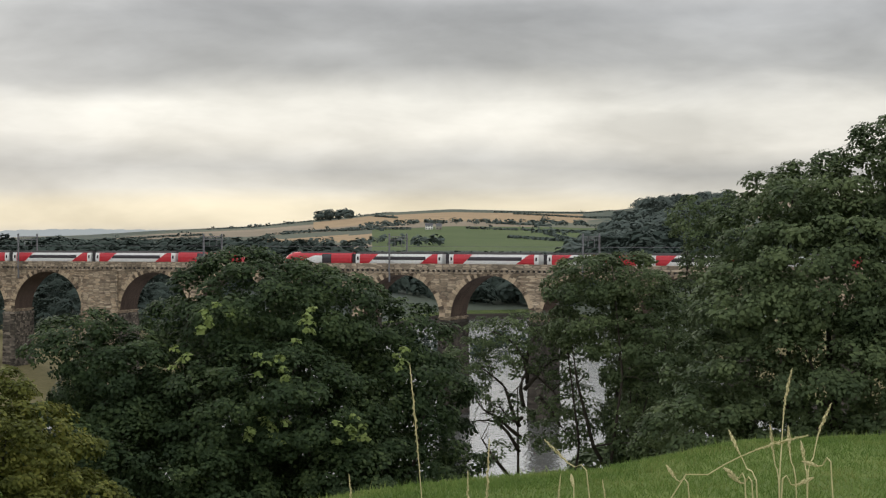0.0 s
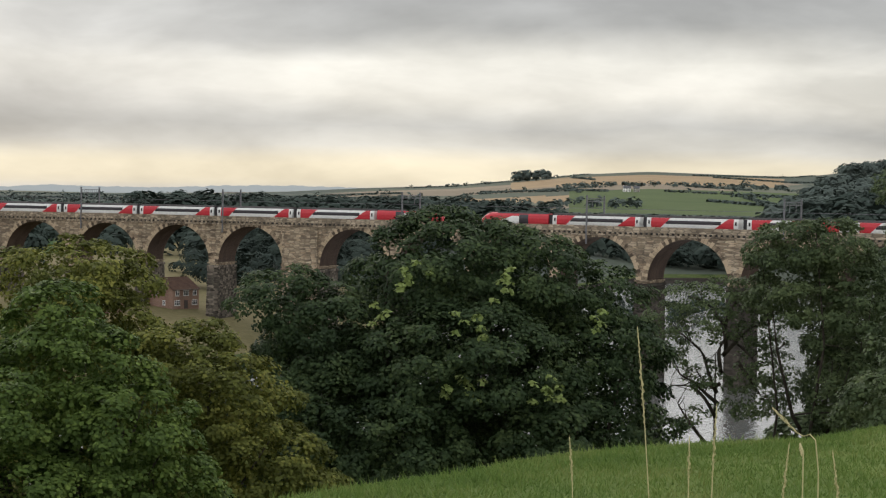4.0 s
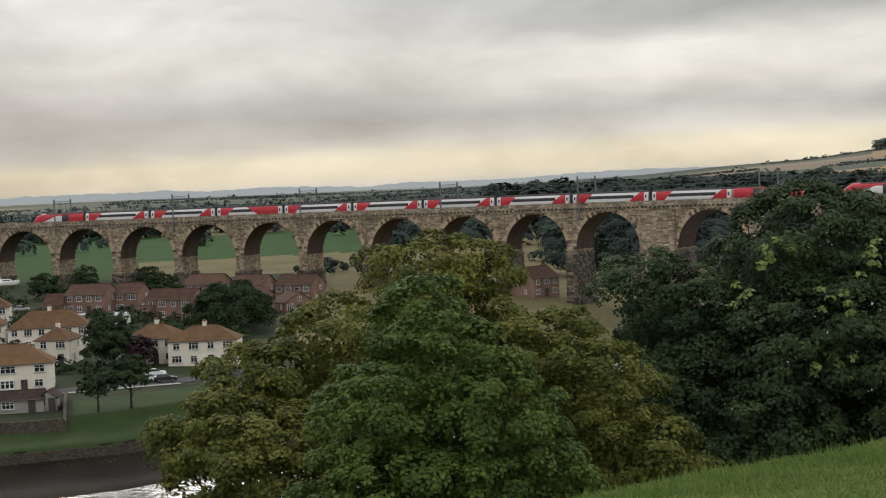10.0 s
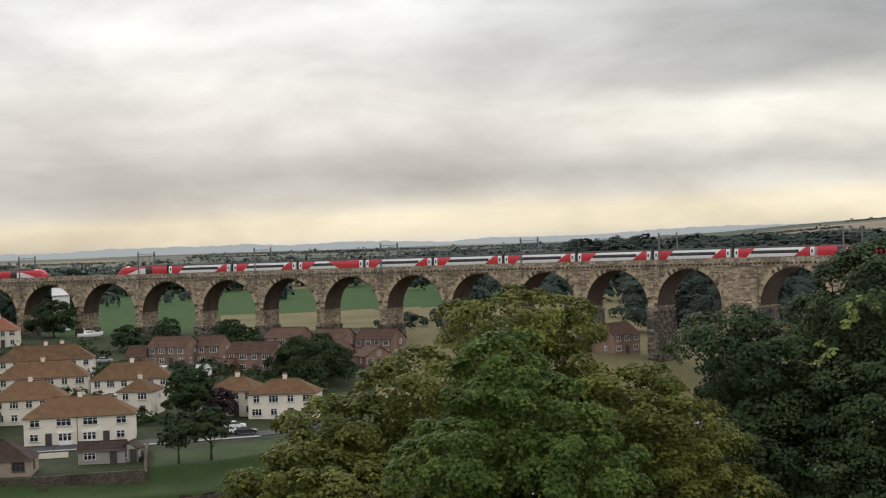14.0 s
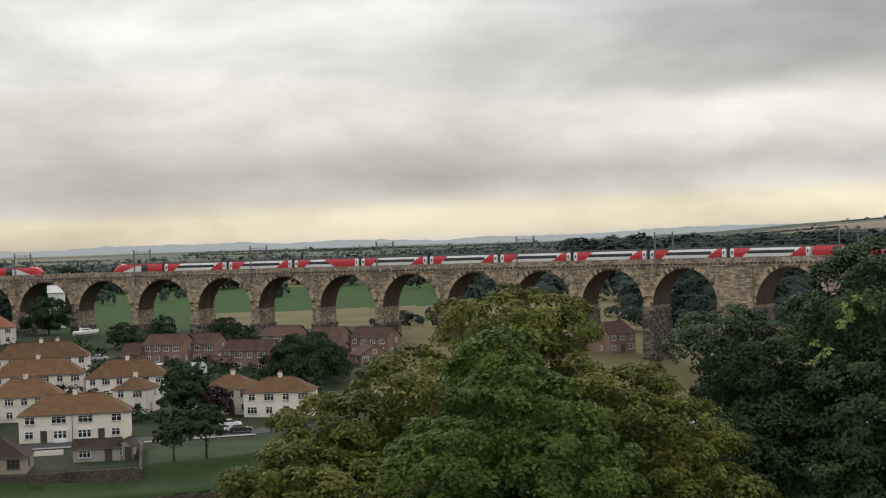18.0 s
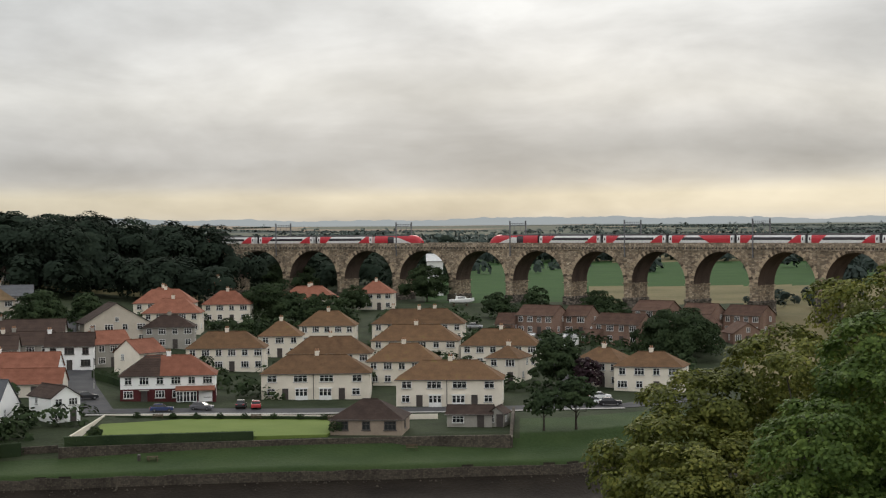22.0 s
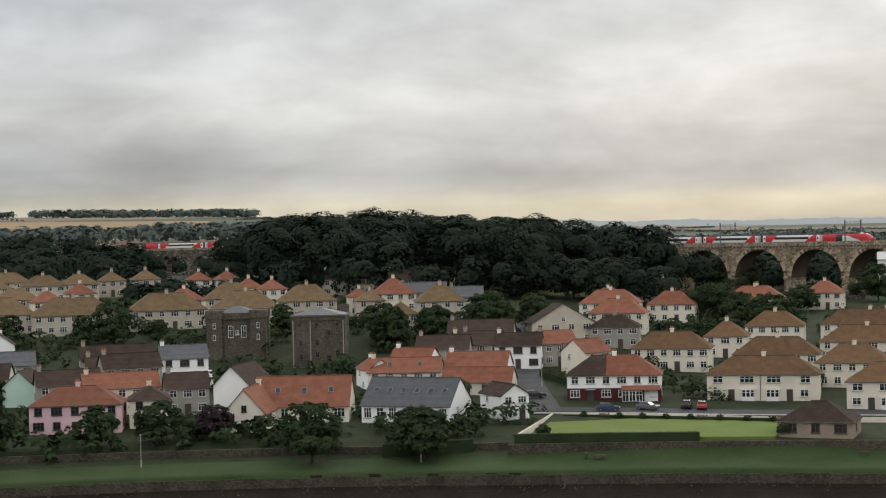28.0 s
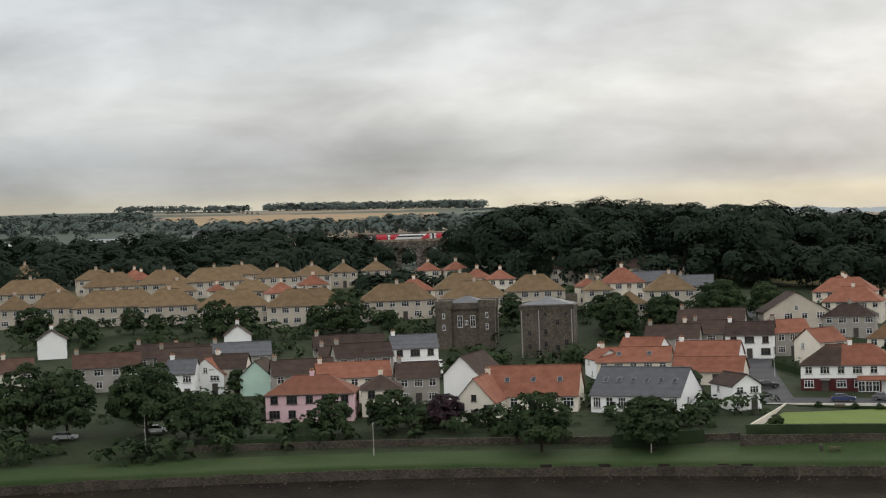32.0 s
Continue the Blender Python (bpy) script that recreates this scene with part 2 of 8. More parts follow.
def foliage(name, dark, mid, light, through_light=0.25, patch=2.5):
    """Leaves: every leaf its own green, whole boughs lighter or darker, some light passing through."""
    m = bpy.data.materials.new(name)
    m.use_nodes = True
    nt = m.node_tree
    n, link = nt.nodes.new, nt.links.new
    bsdf, out = nt.nodes["Principled BSDF"], nt.nodes["Material Output"]
    geo, big = n("ShaderNodeNewGeometry"), n("ShaderNodeTexNoise")
    big.inputs["Scale"].default_value, big.inputs["Detail"].default_value = 1.0 / patch, 3.0
    link(geo.outputs["Position"], big.inputs["Vector"])
    mixf = n("ShaderNodeMix")
    mixf.data_type = "FLOAT"
    mixf.inputs[0].default_value = 0.25
    link(big.outputs["Fac"], mixf.inputs[2])
    link(geo.outputs["Random Per Island"], mixf.inputs[3])
    ramp = n("ShaderNodeValToRGB")
    e = ramp.color_ramp.elements
    e[0].position, e[0].color = 0.2, (*dark, 1)
    e[1].position, e[1].color = 0.85, (*light, 1)
    e.new(0.5).color = (*mid, 1)
    link(mixf.outputs[0], ramp.inputs["Fac"])
    link(ramp.outputs["Color"], bsdf.inputs["Base Color"])
    bsdf.inputs["Roughness"].default_value = 0.65
    bsdf.inputs["Specular IOR Level"].default_value = 0.15
    tr = n("ShaderNodeBsdfTranslucent")
    link(ramp.outputs["Color"], tr.inputs["Color"])
    ms = n("ShaderNodeMixShader")
    ms.inputs[0].default_value = through_light
    link(bsdf.outputs[0], ms.inputs[1])
    link(tr.outputs[0], ms.inputs[2])
    link(ms.outputs[0], out.inputs["Surface"])
    return m


def plain(name, c, rough=0.5, metallic=0.0, size=0.6, spread=0.12):
    c2 = tuple(min(1.0, v * (1 + spread)) for v in c)
    c1 = tuple(v * (1 - spread) for v in c)
    return surface(name, c1, c2, size, 6.0, rough, 0.03, metallic)


STONE = masonry("viaduct_sandstone", (0.17, 0.145, 0.11), [(0.075, 0.062, 0.05), (0.27, 0.21, 0.15), (0.46, 0.37, 0.265), (0.15, 0.115, 0.085), (0.40, 0.30, 0.205), (0.70, 0.60, 0.45)], (0.95, 0.46), rubble=True)
STONE_DARK = masonry("weathered_pier_stone", (0.10, 0.09, 0.075), [(0.026, 0.023, 0.02), (0.085, 0.074, 0.062), (0.25, 0.21, 0.17), (0.042, 0.036, 0.03), (0.12, 0.10, 0.078)], (1.0, 0.5), stain=0.5, rubble=True)
WET_STONE = masonry("wet_river_pier_stone", (0.05, 0.045, 0.038), [(0.016, 0.014, 0.012), (0.05, 0.043, 0.036), (0.085, 0.073, 0.06), (0.026, 0.022, 0.018)], (1.0, 0.5), stain=0.5, rubble=True)
STONE_TRIM = masonry("parapet_stone", (0.15, 0.125, 0.10), [(0.08, 0.066, 0.053), (0.29, 0.235, 0.17), (0.47, 0.385, 0.285), (0.13, 0.105, 0.08)], (0.8, 0.5), rubble=True)
# brick tones darkened to carry the shade under the arches
SOFFIT = masonry("arch_brick_lining_shaded", (0.08, 0.065, 0.055), [(0.055, 0.04, 0.033), (0.10, 0.07, 0.055), (0.075, 0.053, 0.043)], (0.45, 0.15), flat=True)
RUBBLE = masonry("rubble_wall_stone", (0.06, 0.052, 0.042), [(0.04, 0.034, 0.027), (0.085, 0.072, 0.056), (0.13, 0.11, 0.082)], (0.5, 0.26), rubble=True)
VOUSSOIR = surface("voussoir_stone", (0.085, 0.066, 0.05), (0.44, 0.345, 0.24), 1.2, 5, 0.9, 0.3, island=0.9)
TOWER_STONE = masonry("grey_rubble", (0.10, 0.088, 0.07), [(0.06, 0.052, 0.042), (0.115, 0.10, 0.078), (0.16, 0.138, 0.105)], (0.6, 0.35), stain=0.25, rubble=True)
BRICK = masonry("red_brown_brick", (0.27, 0.215, 0.175), [(0.175, 0.108, 0.082), (0.265, 0.168, 0.128), (0.215, 0.134, 0.102)], (0.225, 0.075), 0.3)
DARK_BRICK = masonry("maroon_brick", (0.09, 0.045, 0.04), [(0.075, 0.02, 0.022), (0.11, 0.028, 0.03)], (0.225, 0.075), 0.3)
LAWN = surface("mown_grass", (0.072, 0.115, 0.028), (0.155, 0.195, 0.056), 0.9, 14, 0.9, 0.5, c3=(0.22, 0.21, 0.075))
VERGE = surface("riverside_grass", (0.028, 0.048, 0.018), (0.048, 0.070, 0.027), 9, 20, 0.9, 0.3)
BOWLS = surface("bowling_green_turf", (0.105, 0.145, 0.036), (0.135, 0.175, 0.047), 7, 16, 0.9, 0.05)
SCRUB = surface("rough_bank_grass", (0.035, 0.055, 0.018), (0.09, 0.11, 0.035), 5, 16, 0.95, 0.5)
GARDEN = surface("gardens_and_yards", (0.022, 0.030, 0.016), (0.046, 0.056, 0.03), 7, 9, 0.95, 0.3, c3=(0.11, 0.10, 0.085))
MUD = surface("tidal_mud", (0.012, 0.0095, 0.0075), (0.026, 0.021, 0.016), 6, 12, 0.8, 0.4)
ASPHALT = surface("asphalt", (0.05, 0.05, 0.055), (0.085, 0.085, 0.085), 3, 30, 0.85, 0.1)
GREEN_FIELD = surface("green_pasture", (0.022, 0.056, 0.014), (0.036, 0.078, 0.020), 14, 12, 0.95, 0.1)
DRY_FIELD = surface("dry_grassland", (0.10, 0.092, 0.045), (0.17, 0.142, 0.074), 25, 16, 0.95, 0.1)
HILL_PASTURE = surface("hill_pasture", (0.06, 0.085, 0.035), (0.085, 0.11, 0.045), 60, 20, 0.95, 0.05)
STUBBLE = surface("harvested_stubble", (0.24, 0.175, 0.105), (0.31, 0.225, 0.135), 60, 20, 0.95, 0.05)
LEAF_LIME = foliage("sycamore_leaf_yellowing", (0.036, 0.047, 0.010), (0.105, 0.118, 0.025), (0.31, 0.30, 0.068), 0.3, 2.0)
LEAF_DARK = foliage("sycamore_leaf_dark", (0.014, 0.027, 0.012), (0.037, 0.061, 0.024), (0.115, 0.155, 0.056), 0.22, 2.0)
LEAF_MID = foliage("sycamore_leaf_green", (0.026, 0.048, 0.011), (0.072, 0.114, 0.024), (0.20, 0.265, 0.058), 0.3, 2.0)
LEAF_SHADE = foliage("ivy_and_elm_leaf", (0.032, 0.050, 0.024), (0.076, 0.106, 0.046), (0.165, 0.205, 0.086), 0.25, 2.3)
LEAF_FRESH = foliage("fresh_shoot_leaf", (0.14, 0.19, 0.055), (0.22, 0.28, 0.09), (0.32, 0.37, 0.14), 0.3, 2.0)
LEAF_TOWN = foliage("garden_tree_leaf", (0.024, 0.037, 0.020), (0.038, 0.056, 0.027), (0.056, 0.078, 0.033), 0.15, 4.0)
LEAF_PURPLE = foliage("purple_plum_leaf", (0.018, 0.010, 0.013), (0.03, 0.016, 0.02), (0.05, 0.028, 0.03), 0.15, 2.0)
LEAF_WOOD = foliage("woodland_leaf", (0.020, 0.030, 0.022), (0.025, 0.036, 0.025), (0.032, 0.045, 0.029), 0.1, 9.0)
# river-bank and far leaves: distance haze put into their paler, bluer greens
LEAF_BELT_HAZE = foliage("hazed_river_bank_leaf", (0.041, 0.056, 0.050), (0.049, 0.065, 0.056), (0.058, 0.076, 0.063), 0.12, 14.0)
LEAF_FAR_HAZE = foliage("hazed_far_woodland_leaf", (0.075, 0.095, 0.088), (0.092, 0.114, 0.102), (0.11, 0.132, 0.115), 0.1, 60.0)
for far_leaf in (LEAF_WOOD, LEAF_BELT_HAZE, LEAF_FAR_HAZE, LEAF_TOWN):
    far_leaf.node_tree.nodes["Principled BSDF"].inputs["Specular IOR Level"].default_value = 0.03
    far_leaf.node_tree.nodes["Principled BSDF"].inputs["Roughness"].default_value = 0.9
BARK = surface("bark", (0.03, 0.025, 0.02), (0.07, 0.06, 0.048), 0.5, 8, 0.95, 0.6)
STALK = plain("dry_grass_stalk", (0.45, 0.40, 0.22), 0.8)

# ---- building helpers ----
def mesh_of(name, bm, materials):
    me = bpy.data.meshes.new(name)
    bm.to_mesh(me)
    bm.free()
    for m in materials if isinstance(materials, (list, tuple)) else [materials]:
        me.materials.append(m)
    return me


def part(name, bm, material, parent=None, label="", smooth=False):
    """Link a bmesh as one mesh object under a thing or a part."""
    ob = new(name, mesh_of(name, bm, material))
    ob.parent = parent
    if smooth:
        ob.data.shade_smooth()
    if label:
        tagged(ob, label)
    return ob


def empty(name, x, y, z, turn=0.0, label="", category="", group="", kind=""):
    ob = new(name)
    ob.empty_display_size = 0.5
    ob.matrix_basis = pose(x, y, z, 0, 0, turn)
    return tagged(ob, label, category, group, kind)


def box(bm, x0, y0, z0, x1, y1, z1, index=0, bevel=0.0):
    """A block between two corners."""
    vs = [bm.verts.new(p) for p in ((x0, y0, z0), (x1, y0, z0), (x1, y1, z0), (x0, y1, z0), (x0, y0, z1), (x1, y0, z1), (x1, y1, z1), (x0, y1, z1))]
    fs = [bm.faces.new([vs[i] for i in q]) for q in ((3, 2, 1, 0), (4, 5, 6, 7), (0, 1, 5, 4), (1, 2, 6, 5), (2, 3, 7, 6), (3, 0, 4, 7))]
    for q in fs:
        q.material_index = index
    if bevel:
        es = {e for q in fs for e in q.edges}
        bmesh.ops.bevel(bm, geom=list(es), offset=bevel, segments=1, affect="EDGES")
    return fs


def boxes(*blocks):
    bm = bmesh.new()
    for b in blocks:
        box(bm, *b)
    return bm


def prism(bm, outline, depth0, depth1, axis="y", index=0):
    """Extrude a closed outline of (a, b) pairs along an axis."""
    put = {"y": lambda a, b, d: (a, d, b), "x": lambda a, b, d: (d, a, b), "z": lambda a, b, d: (a, b, d)}[axis]
    v0 = [bm.verts.new(put(a, b, depth0)) for a, b in outline]
    v1 = [bm.verts.new(put(a, b, depth1)) for a, b in outline]
    k = len(outline)
    fs = [bm.faces.new(v0), bm.faces.new(v1[::-1])]
    fs += [bm.faces.new((v0[(i + 1) % k], v0[i], v1[i], v1[(i + 1) % k])) for i in range(k)]
    for q in fs:
        q.material_index = index
    return fs


def tube(bm, points, radii, sides=6):
    """A tapered round branch along points."""
    rings = []
    for i, p in enumerate(points):
        p = Vector(p)
        a = Vector(points[max(0, i - 1)])
        b = Vector(points[min(len(points) - 1, i + 1)])
        d = (b - a).normalized()
        u = d.orthogonal().normalized()
        w = d.cross(u)
        rings.append([bm.verts.new(p + radii[i] * (math.cos(t) * u + math.sin(t) * w)) for t in [2 * math.pi * k / sides for k in range(sides)]])
    for r0, r1 in zip(rings, rings[1:]):
        for k in range(sides):
            bm.faces.new((r0[k], r0[(k + 1) % sides], r1[(k + 1) % sides], r1[k]))
    bm.faces.new(rings[0][::-1])
    bm.faces.new(rings[-1])


def lathe(bm, profile, sides=10, cx=0.0, cy=0.0):
    """A turned shape from (radius, height) pairs."""
    rings = [[bm.verts.new((cx + r * math.cos(2 * math.pi * k / sides), cy + r * math.sin(2 * math.pi * k / sides), z)) for k in range(sides)] for r, z in profile]
    for r0, r1 in zip(rings, rings[1:]):
        for k in range(sides):
            bm.faces.new((r0[k], r0[(k + 1) % sides], r1[(k + 1) % sides], r1[k]))
    bm.faces.new(rings[0][::-1])
    bm.faces.new(rings[-1])


def mesh_from_arrays(name, verts, faces, materials, indices=None):
    """A mesh from numpy arrays of corners and of equal-sided faces."""
    me = bpy.data.meshes.new(name)
    k = faces.shape[1]
    me.vertices.add(len(verts))
    me.vertices.foreach_set("co", verts.astype(np.float32).ravel())
    me.loops.add(faces.size)
    me.loops.foreach_set("vertex_index", faces.astype(np.int32).ravel())
    me.polygons.add(len(faces))
    me.polygons.foreach_set("loop_start", np.arange(0, faces.size, k, dtype=np.int32))
    if indices is not None:
        me.polygons.foreach_set("material_index", indices.astype(np.int32))
    me.update(calc_edges=True)
    me.validate()
    for m in materials if isinstance(materials, (list, tuple)) else [materials]:
        me.materials.append(m)
    return me


def polar(az, d):
    """Plan place at a bearing (degrees, to the left of ahead) and a distance from the viewpoint."""
    return -d * math.sin(radians(az)), d * math.cos(radians(az))


def bearing(x, y):
    return math.degrees(math.atan2(-x, y))


# ---- the lie of the land ----
def lerp_table(v, table):
    return float(np.interp(v, [a for a, b in table], [b for a, b in table]))


SHORE = ((-60, 200), (-40, 220), (-15, 330), (-10, 450), (-6, 700), (-4, 820), (0, 800), (4, 620), (8, 470), (12, 395), (18, 325), (24, 278), (30, 256), (36, 252), (47, 252), (59, 258), (72, 264), (95, 276))
MUD_WIDTH = ((-60, 14), (20, 14), (24, 16), (27, 25), (30, 22), (34, 24), (40, 32), (75, 36))
CREST = ((-90, 30), (-30, 20), (-15, 15.9), (-12.7, 15.4), (-11, 15.0), (-9.9, 14.5), (-8.8, 13.7), (-7.6, 13.0), (-6.1, 12.2), (-4.2, 11.9), (0.45, 11.0), (2.8, 10.4), (6, 9.4), (10, 8.6), (14, 7.8), (22, 6.0), (40, 4), (90, 4))
SKYLINE = ((-30, 1.3), (-9, 1.2), (-7.4, 1.05), (-6.2, 0.85), (-5, 0.75), (-0.3, 0.85), (2, 0.72), (3.5, 0.54), (6.4, 0.26), (9.5, 0.12), (12, -0.05), (14.4, -0.15), (18, -0.22), (30, -0.2), (40, -0.15), (45, 0.0), (50, 0.3), (56, 0.62), (67, 0.85), (80, 0.9))
RISE_RIGHT = ((0, 4.1), (8, 4.7), (12, 5.7), (13, 6.95), (45, 7.3), (100, 8.8), (150, 11), (190, 13), (260, 15.5), (420, 16), (700, 18), (1100, 20))
RISE_LEFT = ((0, 4.1), (14, 4.8), (24, 6.6), (45, 8.2), (75, 10), (112, 12.5), (150, 17.5), (200, 20.5), (260, 23), (350, 26), (420, 27), (700, 30), (1100, 34))
RISE_RIVER = ((0, 1.5), (30, 5), (80, 9.5), (130, 12), (260, 16), (700, 20), (1100, 24))


def ground_z(x, y):
    d, az = math.hypot(x, y), bearing(x, y)
    if abs(az) > 95:
        return 39.4 - 0.02 * d if d < 150 else 36.4
    shore = lerp_table(az, SHORE)
    if d < 118:
        crest = lerp_table(az, CREST)
        over = d - crest
        z = 39.4 - 0.03 * max(0.0, min(d, crest) - 4)
        if over > 0:
            soft = min(over, 5.0)
            z -= 0.42 * (soft * soft / 10.0 + max(0.0, over - 5.0))
        foot = max(0.0, (d - 80) / 38)
        return max(z * (1 - foot) - 0.8 * foot, -0.8)
    flat = lerp_table(az, MUD_WIDTH)
    if d < shore - flat:
        return -0.8
    if d < shore:
        shelf = 1.15 * min(1.0, (d - shore + flat) / 5)
        return -0.8 + shelf + 2.05 * max(0.0, (d - shore + 10) / 10) ** 2
    e = d - shore
    k = max(0.0, min(1.0, (az - 38) / 14))
    k = k * k * (3 - 2 * k)
    z = (1 - k) * lerp_table(e, RISE_RIGHT) + k * lerp_table(e, RISE_LEFT)
    r = max(0.0, min(1.0, (24 - az) / 8))
    z = (1 - r) * z + r * lerp_table(e, RISE_RIVER)
    if 590 < d < 1050 and 53.5 < az < 61.5:
        z -= 8.5 * (math.sin(math.pi * (az - 53.5) / 8) * math.sin(math.pi * (d - 590) / 460)) ** 0.6
    if d > 700:
        top = 41 + 3600 * math.tan(radians(lerp_table(az, SKYLINE)))
        u = min(1.0, (d - 700) / 2900)
        z = z * (1 - u ** 1.6) + top * u ** 1.6 if d < 3600 else top + (d - 3600) * 0.0
        z += 3.0 * u * noise.noise((x / 420, y / 420, 0.3))
    return z


def build_ground():
    angles = [-180 + 5 * i for i in range(16)] + [-100 + 2 * i for i in range(40)] + [-20 + 0.4 * i for i in range(240)] + [76 + 3 * i for i in range(35)]
    angles = sorted(a for a in set(round(v, 2) for v in angles) if -180 <= a < 180)
    near = [0.02, 2, 4, 6, 7, 8, 9, 10, 11, 12, 13, 14, 15, 16, 18, 20, 23, 26, 30, 35, 40, 46, 52, 60, 70, 80, 90, 100, 110, 118]
    bank = [-36, -34, -32, -30, -28, -26, -24, -22, -20, -18, -16, -14, -12, -10, -8, -6, -4, -2, -0.05, 0.05, 3, 6, 9, 11.9, 12.5, 13, 16, 20, 24, 28, 32, 36, 40, 45, 50]

    def radii_at(a):
        s = lerp_table(a, SHORE) if abs(a) < 95 else 260.0
        mid = [118 + (s - 37 - 118) * k / 6 for k in range(1, 6)]
        out = [s + 50 + (800 - 250) * k / 45 for k in range(1, 46)]
        q = out[-1]
        out += [q + (4850 - q) * (k / 45) ** 1.6 for k in range(1, 46)]
        return near + mid + [s + b for b in bank] + out
    grid = [radii_at(a) for a in angles]
    na, nr = len(angles), len(grid[0])
    verts = np.zeros((na * nr, 3))
    for i, a in enumerate(angles):
        for j, r in enumerate(grid[i]):
            x, y = polar(a, r)
            verts[i * nr + j] = (x, y, ground_z(x, y))
    quads, tone = [], []
    for i in range(na):
        i2 = (i + 1) % na
        a = angles[i] + 0.2
        shore = 0.5 * (lerp_table(angles[i], SHORE) + lerp_table(angles[i2], SHORE)) if abs(a) < 95 else 1e9
        for j in range(nr - 1):
            r = 0.25 * (grid[i][j] + grid[i][j + 1] + grid[i2][j] + grid[i2][j + 1])
            quads.append((i * nr + j, i2 * nr + j, i2 * nr + j + 1, i * nr + j + 1))
            crest = lerp_table(max(-90, min(90, a)), CREST)
            if r < crest + 3 or r < 6:
                tone.append(0)
            elif r < 118:
                tone.append(1)
            elif r < shore:
                tone.append(2)
            elif r < shore + 12.5:
                tone.append(3 if a > 26 else 1)
            elif 24 < a < 31.8 and r < shore + 34:
                tone.append(3)
            elif r < 520 and a > 24:
                tone.append(4)
            elif 14 < a < 42 and r < 1050:
                tone.append(4 if a > 34.6 else 5 if a > 29 or a > 19.5 and 640 < r < 930 else 6)
            elif r < 560:
                tone.append(6)
            elif -7 < a < 2.3 and 1400 < r < 2250:
                tone.append(8)
            elif 1.9 < a < 6.4 and 1700 < r < 2050 or -5 < a < 4.5 and 2650 < r < 3300:
                tone.append(9)
            elif 57 < a < 66.5 and 2120 < r < 3000:
                tone.append(9)
            else:
                tone.append(7)
    me = mesh_from_arrays("ground", verts, np.array(quads), [LAWN, SCRUB, MUD, VERGE, GARDEN, GREEN_FIELD, DRY_FIELD, FAR_FIELDS, HILL_PASTURE, STUBBLE], np.array(tone))
    ob = tagged(new("ground", me), "grassy hillside, river bed, town ground and far fields", "ground", kind="structure")
    me.shade_smooth()
    return ob


def far_fields():
    """Countryside seen from afar: cells of stubble, pasture and dark crops."""
    m = bpy.data.materials.new("patchwork_fields")
    m.use_nodes = True
    nt = m.node_tree
    n, link = nt.nodes.new, nt.links.new
    bsdf = nt.nodes["Principled BSDF"]
    geo, vor, warp, add = n("ShaderNodeNewGeometry"), n("ShaderNodeTexVoronoi"), n("ShaderNodeTexNoise"), n("ShaderNodeVectorMath")
    flat = n("ShaderNodeVectorMath")
    flat.operation = "MULTIPLY"
    flat.inputs[1].default_value = (1 / 330.0, 1 / 330.0, 0)
    link(geo.outputs["Position"], flat.inputs[0])
    link(flat.outputs[0], vor.inputs["Vector"])
    vor.inputs["Scale"].default_value = 1.0
    ramp = n("ShaderNodeValToRGB")
    ramp.color_ramp.interpolation = "CONSTANT"
    e = ramp.color_ramp.elements
    # crop colours muted and greyed, with distance haze mixed into them
    e[0].position, e[0].color = 0.0, (0.205, 0.17, 0.125, 1)
    e[1].position, e[1].color = 0.2, (0.075, 0.088, 0.07, 1)
    for pos, col in ((0.42, (0.095, 0.105, 0.08, 1)), (0.62, (0.12, 0.125, 0.095, 1)), (0.74, (0.24, 0.195, 0.14, 1)), (0.86, (0.07, 0.082, 0.07, 1))):
        e.new(pos).color = col
    sep = n("ShaderNodeSeparateColor")
    link(vor.outputs["Color"], sep.inputs[0])
    link(sep.outputs[0], ramp.inputs["Fac"])
    grain = n("ShaderNodeTexNoise")
    grain.inputs["Scale"].default_value, grain.inputs["Detail"].default_value = 0.05, 6.0
    link(geo.outputs["Position"], grain.inputs["Vector"])
    span = n("ShaderNodeMapRange")
    span.inputs[3].default_value, span.inputs[4].default_value = 0.7, 1.25
    link(grain.outputs["Fac"], span.inputs[0])
    mul = n("ShaderNodeMix")
    mul.data_type, mul.blend_type = "RGBA", "MULTIPLY"
    mul.inputs[0].default_value = 1.0
    link(ramp.outputs["Color"], mul.inputs[6])
    link(span.outputs[0], mul.inputs[7])
    link(mul.outputs[2], bsdf.inputs["Base Color"])
    bsdf.inputs["Roughness"].default_value, bsdf.inputs["Specular IOR Level"].default_value = 0.95, 0.05
    return m


FAR_FIELDS = far_fields()
ground = build_ground()


def water_material():
    m = bpy.data.materials.new("river_water")
    m.use_nodes = True
    nt = m.node_tree
    n, link = nt.nodes.new, nt.links.new
    bsdf = nt.nodes["Principled BSDF"]
    bsdf.inputs["Base Color"].default_value = (0.10, 0.105, 0.10, 1)
    bsdf.inputs["Roughness"].default_value = 0.12
    bsdf.inputs["IOR"].default_value = 3.4
    bsdf.inputs["Specular IOR Level"].default_value = 0.8
    geo, rip = n("ShaderNodeNewGeometry"), n("ShaderNodeTexNoise")
    rip.inputs["Scale"].default_value, rip.inputs["Detail"].default_value = 0.7, 4.0
    link(geo.outputs["Position"], rip.inputs["Vector"])
    b = n("ShaderNodeBump")
    b.inputs["Strength"].default_value, b.inputs["Distance"].default_value = 0.9, 0.16
    link(rip.outputs["Fac"], b.inputs["Height"])
    link(b.outputs["Normal"], bsdf.inputs["Normal"])
    return m


